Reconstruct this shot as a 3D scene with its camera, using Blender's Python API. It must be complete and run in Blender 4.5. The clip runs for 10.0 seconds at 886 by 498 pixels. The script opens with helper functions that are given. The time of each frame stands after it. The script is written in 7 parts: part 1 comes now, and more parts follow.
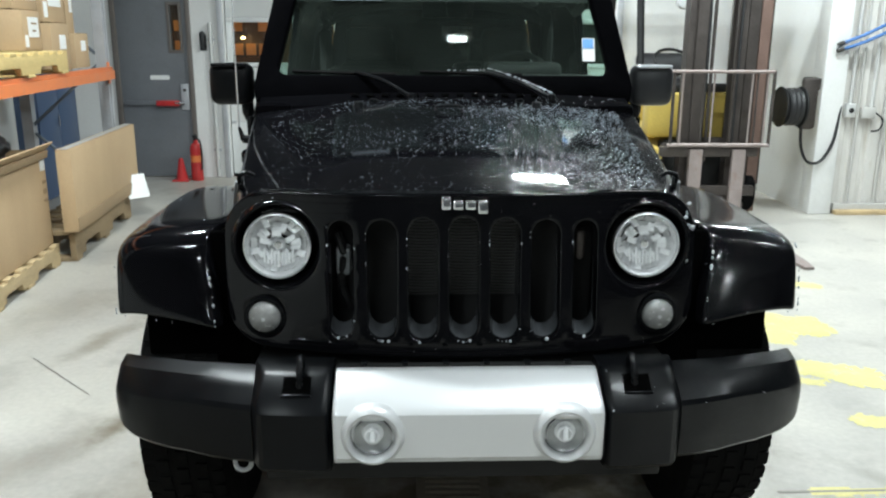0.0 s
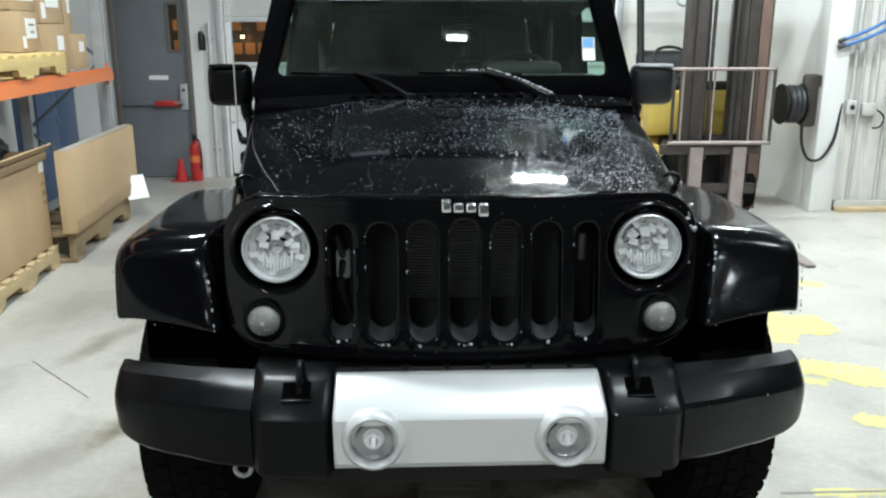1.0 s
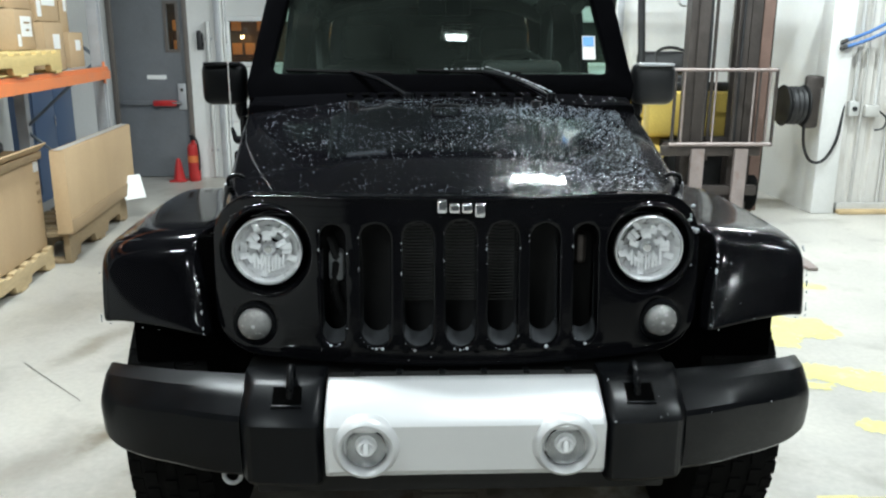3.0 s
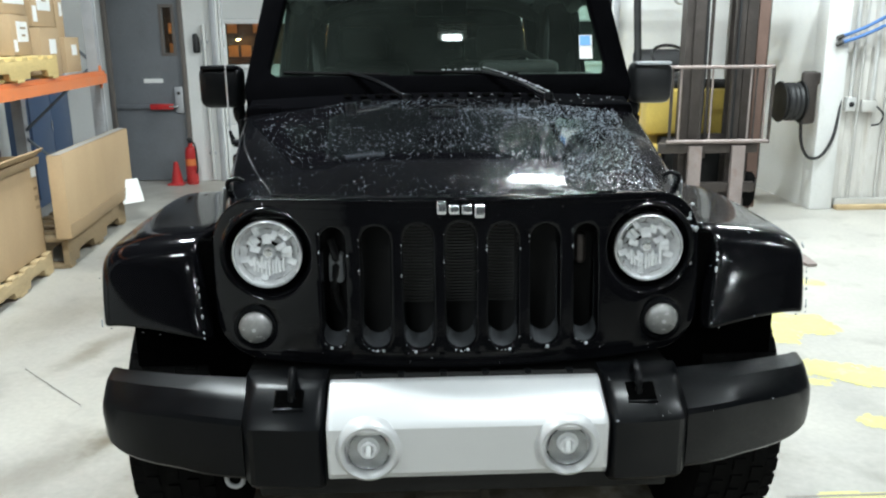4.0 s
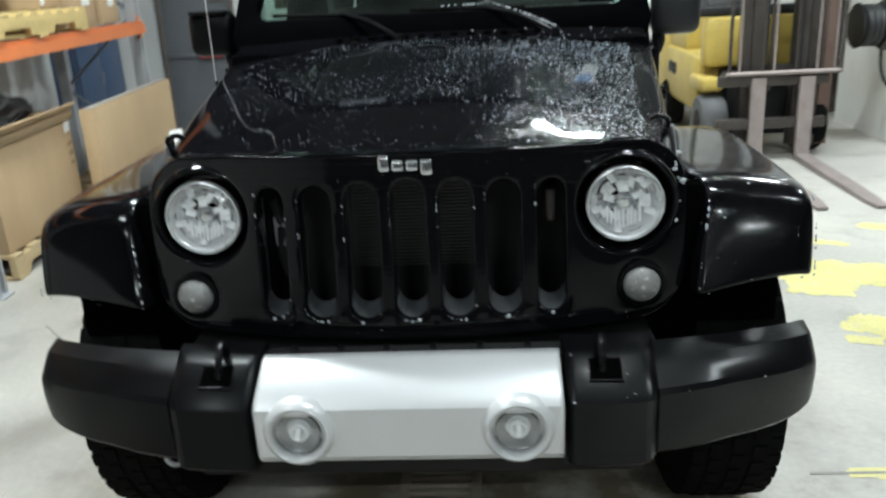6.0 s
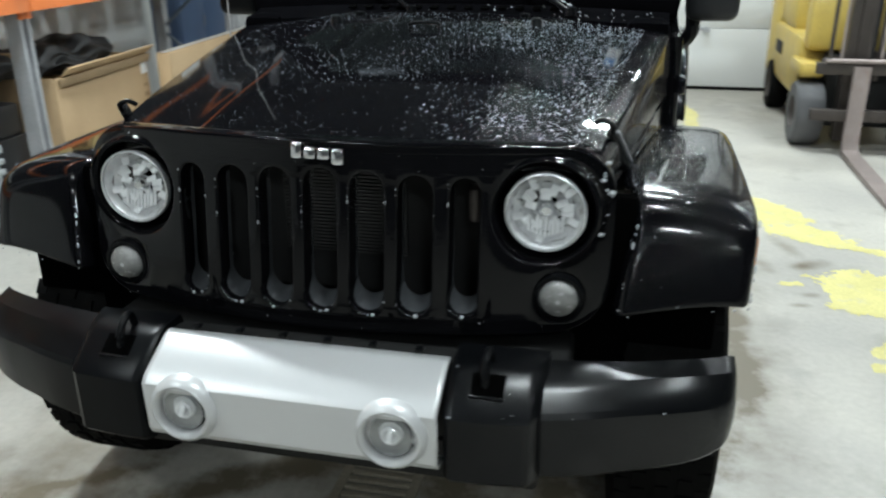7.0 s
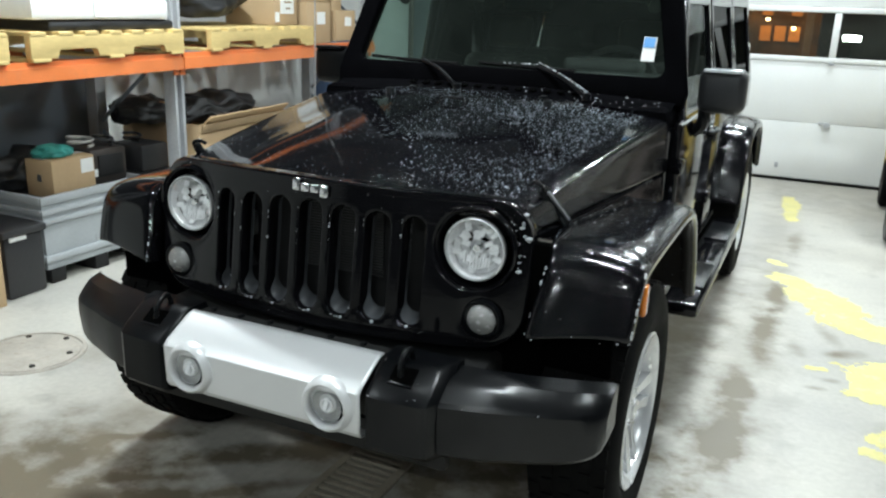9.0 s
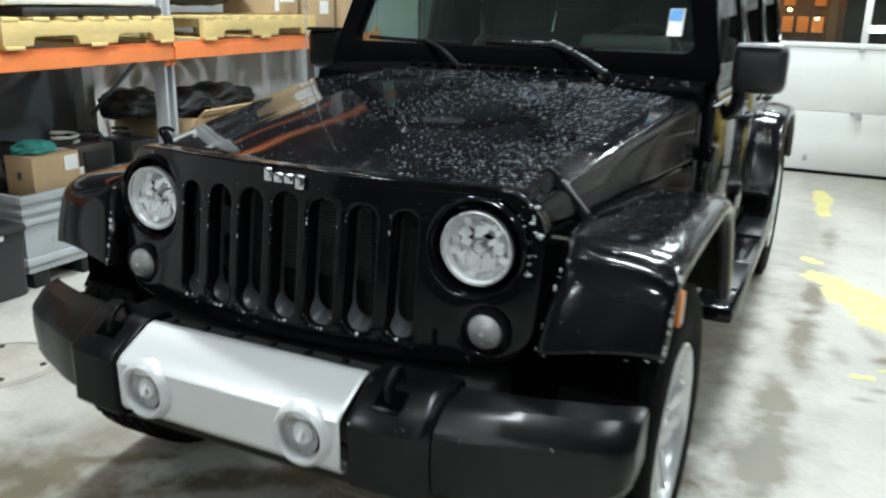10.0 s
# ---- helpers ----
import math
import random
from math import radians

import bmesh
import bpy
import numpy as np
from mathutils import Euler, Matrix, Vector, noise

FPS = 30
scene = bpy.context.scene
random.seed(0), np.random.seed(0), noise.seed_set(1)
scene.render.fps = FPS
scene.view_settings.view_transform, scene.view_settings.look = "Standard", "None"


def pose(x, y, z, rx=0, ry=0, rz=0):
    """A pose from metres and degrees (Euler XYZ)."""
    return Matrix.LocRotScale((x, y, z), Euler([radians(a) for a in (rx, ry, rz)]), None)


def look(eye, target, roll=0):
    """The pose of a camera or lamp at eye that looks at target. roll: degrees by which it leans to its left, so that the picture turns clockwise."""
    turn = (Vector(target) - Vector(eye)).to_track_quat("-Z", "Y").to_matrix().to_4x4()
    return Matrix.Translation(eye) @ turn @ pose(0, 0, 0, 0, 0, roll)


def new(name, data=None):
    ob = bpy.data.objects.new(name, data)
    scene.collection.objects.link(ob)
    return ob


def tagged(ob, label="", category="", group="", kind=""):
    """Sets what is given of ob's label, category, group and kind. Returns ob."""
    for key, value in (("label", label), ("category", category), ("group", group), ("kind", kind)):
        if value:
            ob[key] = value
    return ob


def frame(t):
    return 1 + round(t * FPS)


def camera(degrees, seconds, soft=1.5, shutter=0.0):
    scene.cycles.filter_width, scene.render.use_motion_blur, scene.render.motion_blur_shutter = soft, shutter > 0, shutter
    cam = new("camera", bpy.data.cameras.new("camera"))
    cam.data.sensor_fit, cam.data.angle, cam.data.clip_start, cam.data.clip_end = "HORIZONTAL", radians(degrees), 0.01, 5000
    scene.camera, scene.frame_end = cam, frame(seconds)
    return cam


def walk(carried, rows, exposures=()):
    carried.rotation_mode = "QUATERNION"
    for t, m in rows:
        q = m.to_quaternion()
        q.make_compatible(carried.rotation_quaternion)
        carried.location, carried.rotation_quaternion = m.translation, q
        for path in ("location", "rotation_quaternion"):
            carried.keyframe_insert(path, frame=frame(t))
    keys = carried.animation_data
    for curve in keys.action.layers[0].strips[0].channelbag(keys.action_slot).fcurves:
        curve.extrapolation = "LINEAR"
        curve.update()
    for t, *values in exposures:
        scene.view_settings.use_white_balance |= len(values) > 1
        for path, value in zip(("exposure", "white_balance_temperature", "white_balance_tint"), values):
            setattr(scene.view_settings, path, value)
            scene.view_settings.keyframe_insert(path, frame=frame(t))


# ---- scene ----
import itertools
# ---- camera ----
cam = camera(57.0, 10.0, soft=2.2, shutter=0.9)
PATH = [
    (0, (-0.127, -2.058, 1.484), (-0.056, -0.123, 0.982), 0.3),
    (0.5, (-0.13, -2.051, 1.49), (-0.057, -0.117, 0.984), 0.2),
    (1, (-0.126, -2.039, 1.492), (-0.056, -0.105, 0.985), 0.0),
    (1.5, (-0.109, -2.013, 1.489), (-0.045, -0.08, 0.981), 0.1),
    (2, (-0.102, -1.999, 1.483), (-0.038, -0.065, 0.976), 0.2),
    (2.5, (-0.109, -1.988, 1.478), (-0.041, -0.053, 0.974), 0.4),
    (4, (-0.116, -1.988, 1.483), (-0.043, -0.054, 0.979), -0.5),
    (4.5, (-0.128, -1.973, 1.471), (-0.048, -0.042, 0.954), -0.2),
    (5, (-0.096, -1.914, 1.456), (-0.033, 0.013, 0.922), -1.3),
    (5.2, (-0.041, -1.889, 1.457), (-0.012, 0.039, 0.925), -2.7),
    (6.5, (0.386, -1.692, 1.481), (0.126, 0.158, 0.768), -1.4),
    (7, (0.636, -1.631, 1.518), (0.2135, 0.1815, 0.7855), -0.55),
    (7.5, (0.848, -1.657, 1.525), (0.257, 0.114, 0.808), -0.3),
    (8, (0.969, -1.791, 1.542), (0.287, -0.023, 0.901), 2.1),
    (8.5, (1.111, -1.884, 1.552), (0.379, -0.132, 0.925), 0.7),
    (9, (1.258, -1.922, 1.577), (0.463, -0.178, 1.004), 2.0),
    (9.5, (1.302, -1.840, 1.524), (0.471, -0.108, 0.966), 1.5),
    (10, (1.169, -1.612, 1.483), (0.337, 0.113, 0.908), 1.2),
]
walk(cam, [(t, look(eye, target, roll)) for t, eye, target, roll in PATH], exposures=[(0, 0.17), (2.5, 0.25), (4, 0.28), (5, 0.17), (6.5, -0.04), (7, -0.10), (8, 0.16), (9, 0.10), (10, 0.12)])

# ---- world and lamps ----
world = bpy.data.worlds.new("night")
world.use_nodes = True
world.node_tree.nodes["Background"].inputs[0].default_value = (0.012, 0.014, 0.02, 1)
world.node_tree.nodes["Background"].inputs[1].default_value = 0.3
scene.world = world

CEIL = 4.2
# fluorescent fittings hung below the ceiling: x, y, power in watts, length
# those off the row near x = 1 are mostly unseen fill, added for brightness
LAMPS = [(1.05, 6.20, 66, 0.62), (1.12, 4.10, 80, 0.62), (0.95, 1.90, 68, 0.62), (0.95, -0.30, 48, 0.62), (-1.5, 1.3, 155, 0.62), (-1.9, -1.8, 36, 0.62), (3.1, -0.6, 24, 0.62), (2.85, 3.5, 84, 0.62), (4.6, 2.9, 70, 0.62), (0.22, -0.97, 2.6, 0.16), (-1.3, -4.4, 27, 0.62), (1.9, -4.4, 76, 0.62), (-0.8, -7.2, 40, 0.62), (4.6, -6.8, 40, 0.62)]


def lamp(x, y, watts, length):
    d = bpy.data.lights.new("fluorescent_lamp", "AREA")
    d.shape, d.size, d.size_y, d.energy = "RECTANGLE", length, min(0.09, 0.4 * length), watts
    d.color = (0.87, 0.975, 1.0)
    o = new("fluorescent_lamp", d)
    o.location = (x, y, CEIL - 0.62)
    return o


for x, y, w, length in LAMPS:
    lamp(x, y, w, length)


# ---- materials ----
def material(name, color, rough=0.5, metal=0.0, vary=0.15, scale=6.0, fine=90.0, bump=0.1, coat=0.0, second=None, spots=0.0, spot_color=(0.05, 0.045, 0.04), dist=0.002, stretch=(1, 1, 1)):
    """A principled material with two scales of colour change, fine relief and optional spots."""
    m = bpy.data.materials.new(name)
    m.use_nodes = True
    nt = m.node_tree
    n, l = nt.nodes, nt.links
    p = n["Principled BSDF"]
    geo = n.new("ShaderNodeNewGeometry")
    mp = n.new("ShaderNodeMapping")
    mp.inputs["Scale"].default_value = stretch
    l.new(geo.outputs["Position"], mp.inputs["Vector"])
    a = n.new("ShaderNodeTexNoise")
    a.inputs["Scale"].default_value, a.inputs["Detail"].default_value = scale, 5
    b = n.new("ShaderNodeTexNoise")
    b.inputs["Scale"].default_value, b.inputs["Detail"].default_value = fine, 3
    for t in (a, b):
        l.new(mp.outputs[0], t.inputs["Vector"])
    r = n.new("ShaderNodeMapRange")
    r.inputs["From Min"].default_value, r.inputs["From Max"].default_value = 0.3, 0.7
    l.new(a.outputs["Fac"], r.inputs["Value"])
    mix = n.new("ShaderNodeMix")
    mix.data_type = "RGBA"
    lo = second or tuple(c * (1 - vary) for c in color)
    mix.inputs["A"].default_value, mix.inputs["B"].default_value = (*lo, 1), (*color, 1)
    l.new(r.outputs[0], mix.inputs["Factor"])
    m2 = n.new("ShaderNodeMix")
    m2.data_type, m2.blend_type = "RGBA", "MULTIPLY"
    m2.inputs["Factor"].default_value = 1.0
    r2 = n.new("ShaderNodeMapRange")
    r2.inputs["To Min"].default_value, r2.inputs["To Max"].default_value = 1 - vary, 1 + vary * 0.5
    l.new(b.outputs["Fac"], r2.inputs["Value"])
    l.new(mix.outputs["Result"], m2.inputs["A"])
    l.new(r2.outputs[0], m2.inputs["B"])
    out = m2.outputs["Result"]
    if spots:
        c = n.new("ShaderNodeTexNoise")
        c.inputs["Scale"].default_value, c.inputs["Detail"].default_value = scale * 2.7, 6
        l.new(mp.outputs[0], c.inputs["Vector"])
        r3 = n.new("ShaderNodeMapRange")
        r3.inputs["From Min"].default_value, r3.inputs["From Max"].default_value = 0.56, 0.72
        r3.inputs["To Max"].default_value = spots
        l.new(c.outputs["Fac"], r3.inputs["Value"])
        m3 = n.new("ShaderNodeMix")
        m3.data_type = "RGBA"
        m3.inputs["B"].default_value = (*spot_color, 1)
        l.new(r3.outputs[0], m3.inputs["Factor"])
        l.new(out, m3.inputs["A"])
        out = m3.outputs["Result"]
    l.new(out, p.inputs["Base Color"])
    p.inputs["Metallic"].default_value = metal
    r4 = n.new("ShaderNodeMapRange")
    r4.inputs["To Min"].default_value, r4.inputs["To Max"].default_value = rough * 0.75, min(1, rough * 1.3)
    l.new(a.outputs["Fac"], r4.inputs["Value"])
    l.new(r4.outputs[0], p.inputs["Roughness"])
    p.inputs["Coat Weight"].default_value = coat
    p.inputs["Coat Roughness"].default_value = 0.03
    if bump:
        bp = n.new("ShaderNodeBump")
        bp.inputs["Strength"].default_value, bp.inputs["Distance"].default_value = bump, dist
        l.new(b.outputs["Fac"], bp.inputs["Height"])
        l.new(bp.outputs[0], p.inputs["Normal"])
    return m


def thin_glass(name, tint, gloss=0.08, haze=0.0):
    """A thin pane: it lets light straight through, mirrors a little and may carry a painted pale haze."""
    m = bpy.data.materials.new(name)
    m.use_nodes = True
    n, l = m.node_tree.nodes, m.node_tree.links
    n.remove(n["Principled BSDF"])
    tr, gl, mx, lw, mr = n.new("ShaderNodeBsdfTransparent"), n.new("ShaderNodeBsdfGlossy"), n.new("ShaderNodeMixShader"), n.new("ShaderNodeLayerWeight"), n.new("ShaderNodeMapRange")
    tr.inputs[0].default_value = (*tint, 1)
    gl.inputs["Roughness"].default_value = gloss
    lw.inputs["Blend"].default_value = 0.25
    mr.inputs["To Min"].default_value, mr.inputs["To Max"].default_value = 0.02, 0.22
    l.new(lw.outputs["Facing"], mr.inputs["Value"])
    l.new(mr.outputs[0], mx.inputs[0])
    l.new(tr.outputs[0], mx.inputs[1])
    l.new(gl.outputs[0], mx.inputs[2])
    out = mx.outputs[0]
    # a diffuse veil lifts the glass from black in place of dim reflections
    if haze:
        df, m2, nz, r2, geo = n.new("ShaderNodeBsdfDiffuse"), n.new("ShaderNodeMixShader"), n.new("ShaderNodeTexNoise"), n.new("ShaderNodeMapRange"), n.new("ShaderNodeNewGeometry")
        df.inputs[0].default_value = (0.55, 0.66, 0.58, 1)
        nz.inputs["Scale"].default_value, nz.inputs["Detail"].default_value = 3.5, 6
        l.new(geo.outputs["Position"], nz.inputs["Vector"])
        r2.inputs["From Min"].default_value, r2.inputs["From Max"].default_value = 0.3, 0.7
        r2.inputs["To Min"].default_value, r2.inputs["To Max"].default_value = haze * 0.6, haze * 1.4
        l.new(nz.outputs["Fac"], r2.inputs["Value"])
        l.new(r2.outputs[0], m2.inputs[0])
        l.new(out, m2.inputs[1])
        l.new(df.outputs[0], m2.inputs[2])
        out = m2.outputs[0]
    l.new(out, n["Material Output"].inputs[0])
    return m


def glow(name, color, strength):
    m = bpy.data.materials.new(name)
    m.use_nodes = True
    p = m.node_tree.nodes["Principled BSDF"]
    p.inputs["Base Color"].default_value = (*color, 1)
    p.inputs["Emission Color"].default_value = (*color, 1)
    p.inputs["Emission Strength"].default_value = strength
    return m


PAINT = material("wet_black_paint", (0.004, 0.004, 0.005), 0.06, vary=0.3, scale=14, fine=140, bump=0.10, dist=0.001)
# black trim greyed in its base colour to hold the slot lips' reflections
COLLAR = material("sheen_grey_trim", (0.07, 0.074, 0.08), 0.16, vary=0.2, scale=20, fine=200, bump=0.1, coat=0.8, dist=0.001)
FLARE = material("black_flare_paint", (0.005, 0.005, 0.006), 0.10, vary=0.3, scale=20, fine=200, bump=0.05, dist=0.001)
PLASTIC = material("grained_black_plastic", (0.0045, 0.005, 0.006), 0.30, vary=0.3, scale=10, fine=400, bump=0.30, dist=0.001)
for m, level in ((PLASTIC, 0.15), (PAINT, 0.32), (FLARE, 0.32)):
    m.node_tree.nodes["Principled BSDF"].inputs["Specular IOR Level"].default_value = level
# lighter copy of the black plastic, for the sheen on the +x mirror
LIT_SHELL = material("lit_mirror_plastic", (0.022, 0.023, 0.025), 0.34, vary=0.3, scale=10, fine=300, bump=0.25, dist=0.001)
SCREEN_FRAME = material("black_screen_frame", (0.002, 0.002, 0.0025), 0.5, vary=0.3, scale=12, fine=180, bump=0.12, dist=0.001)
SCREEN_FRAME.node_tree.nodes["Principled BSDF"].inputs["Specular IOR Level"].default_value = 0.004
DARK = material("matt_black_metal", (0.005, 0.005, 0.005), 0.7, vary=0.4, scale=9, fine=120, bump=0.2)
RUBBER = material("tyre_rubber", (0.007, 0.007, 0.007), 0.75, vary=0.35, scale=12, fine=150, bump=0.3, spots=0.2, spot_color=(0.02, 0.018, 0.017))
RUBBER.node_tree.nodes["Principled BSDF"].inputs["Specular IOR Level"].default_value = 0.05
SILVER = material("silver_satin_paint", (0.70, 0.705, 0.71), 0.34, metal=0.25, vary=0.04, scale=4, fine=500, bump=0.05)
CHROME = material("bright_chrome", (0.86, 0.87, 0.89), 0.16, metal=1.0, vary=0.05, scale=8, fine=100, bump=0.02)
ALLOY = material("polished_alloy", (0.78, 0.79, 0.80), 0.25, metal=0.5, vary=0.1, scale=9, fine=120, bump=0.05, spots=0.3, spot_color=(0.3, 0.29, 0.27))
# near-white instead of mirror metal: the lamp's brightness sits in its base colour
REFLECTOR = material("lamp_reflector", (0.96, 0.96, 0.97), 0.20, metal=0.12, vary=0.06, scale=60, fine=120, bump=0.4, dist=0.004)
# white that paints sparkle inside the lamps
SPARKLE = material("painted_sparkle_white", (0.98, 0.98, 0.99), 0.22, metal=0.0, vary=0.05, bump=0)
LENS = thin_glass("clear_lens", (0.95, 0.96, 0.96), 0.03)
FOG_BOWL = material("fog_lamp_bowl", (0.42, 0.425, 0.43), 0.22, metal=0.5, vary=0.25, scale=40, fine=160, bump=0.3)
FROST = material("frosted_lens", (0.38, 0.38, 0.37), 0.25, metal=0.3, vary=0.25, scale=60, fine=260, bump=0.8, coat=0.8, dist=0.003)
AMBER = material("amber_lens", (0.75, 0.20, 0.015), 0.2, vary=0.2, scale=50, fine=250, bump=0.3, coat=0.8)
WINDSHIELD = thin_glass("windshield_glass", (0.84, 0.95, 0.90), 0.01, 0.008)
TINTED = thin_glass("tinted_side_glass", (0.86, 0.92, 0.90), 0.01)
PRIVACY = thin_glass("privacy_glass", (0.045, 0.05, 0.048), 0.01)
CLEAR = thin_glass("window_pane", (0.86, 0.88, 0.86), 0.02, 0.016)
# dead black whose colour holds the shade of gaps and recesses
VOID = material("painted_recess_shade", (0.002, 0.002, 0.002), 0.9, vary=0.2)
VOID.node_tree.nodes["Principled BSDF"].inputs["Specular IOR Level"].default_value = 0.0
CABIN = material("cabin_trim", (0.035, 0.034, 0.033), 0.7, vary=0.3, scale=9, fine=200, bump=0.3)
SEAT = material("seat_cloth", (0.035, 0.033, 0.031), 0.9, vary=0.3, scale=9, fine=300, bump=0.5)
# water drawn opaque and pale, so that its glints sit in the colour
DROP = material("pale_glint_drop", (0.26, 0.29, 0.33), 0.08, vary=0.1, bump=0, coat=1.0)
BEAD = material("pale_glint_bead", (0.55, 0.575, 0.60), 0.10, vary=0.1, bump=0, coat=1.0)
RADIATOR = material("radiator_fins", (0.10, 0.10, 0.10), 0.45, metal=0.7, vary=0.3, scale=12, fine=150, bump=0.2)

def wet_paint(name, color, rough, size, strength, film, wet):
    """Black paint under a film of small domed drops."""
    m = material(name, color, rough, vary=0.3, scale=14, fine=140, bump=0.08, dist=0.001)
    n, l = m.node_tree.nodes, m.node_tree.links
    geo = n.new("ShaderNodeNewGeometry")
    height = None
    for k, sc in enumerate((size, size * 2.3)):
        v = n.new("ShaderNodeTexVoronoi")
        v.inputs["Scale"].default_value = sc
        l.new(geo.outputs["Position"], v.inputs["Vector"])
        r = n.new("ShaderNodeMapRange")
        r.interpolation_type = "SMOOTHSTEP"
        r.inputs["From Min"].default_value, r.inputs["From Max"].default_value = 0.12, 0.42
        r.inputs["To Min"].default_value, r.inputs["To Max"].default_value = 1.0 - 0.5 * k, 0.0
        l.new(v.outputs["Distance"], r.inputs["Value"])
        c = n.new("ShaderNodeMath")
        c.operation = "GREATER_THAN"
        c.inputs[1].default_value = 0.45
        sep = n.new("ShaderNodeSeparateColor")
        l.new(v.outputs["Color"], sep.inputs[0])
        l.new(sep.outputs[0], c.inputs[0])
        p = n.new("ShaderNodeMath")
        p.operation = "MULTIPLY"
        l.new(r.outputs[0], p.inputs[0])
        l.new(c.outputs[0], p.inputs[1])
        if height is None:
            height = p.outputs[0]
        else:
            a = n.new("ShaderNodeMath")
            l.new(height, a.inputs[0])
            l.new(p.outputs[0], a.inputs[1])
            height = a.outputs[0]
    pb = n["Principled BSDF"]
    pb.inputs["Coat Roughness"].default_value, pb.inputs["Specular IOR Level"].default_value = film, 0.34
    # a patchy water film; its coat grows towards +x to put the sheen there
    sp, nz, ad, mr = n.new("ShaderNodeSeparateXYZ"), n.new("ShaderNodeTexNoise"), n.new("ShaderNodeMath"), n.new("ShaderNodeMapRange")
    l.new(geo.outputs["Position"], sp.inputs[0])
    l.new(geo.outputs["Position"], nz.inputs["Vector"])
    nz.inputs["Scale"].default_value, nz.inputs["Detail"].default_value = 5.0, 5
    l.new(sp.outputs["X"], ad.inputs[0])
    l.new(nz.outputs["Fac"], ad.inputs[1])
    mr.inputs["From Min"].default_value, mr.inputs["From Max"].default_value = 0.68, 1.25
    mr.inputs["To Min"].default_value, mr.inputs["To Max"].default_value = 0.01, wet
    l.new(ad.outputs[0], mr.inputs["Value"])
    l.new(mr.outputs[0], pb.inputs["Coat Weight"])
    # the drop relief follows the same mask
    mk, mu, b = n.new("ShaderNodeMapRange"), n.new("ShaderNodeMath"), n.new("ShaderNodeBump")
    mk.inputs["From Min"].default_value, mk.inputs["From Max"].default_value = 0.42, 0.95
    l.new(ad.outputs[0], mk.inputs["Value"])
    mu.operation = "MULTIPLY"
    l.new(height, mu.inputs[0])
    l.new(mk.outputs[0], mu.inputs[1])
    b.inputs["Strength"].default_value, b.inputs["Distance"].default_value = strength, 0.0022
    l.new(mu.outputs[0], b.inputs["Height"])
    l.new(b.outputs[0], pb.inputs["Normal"])
    return m


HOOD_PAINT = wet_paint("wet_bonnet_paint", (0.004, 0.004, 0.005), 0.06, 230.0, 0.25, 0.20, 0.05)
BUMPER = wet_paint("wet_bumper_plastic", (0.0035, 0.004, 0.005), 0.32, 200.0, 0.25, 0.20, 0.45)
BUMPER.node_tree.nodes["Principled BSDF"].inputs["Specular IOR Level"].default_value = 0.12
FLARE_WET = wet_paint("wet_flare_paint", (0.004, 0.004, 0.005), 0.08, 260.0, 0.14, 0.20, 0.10)


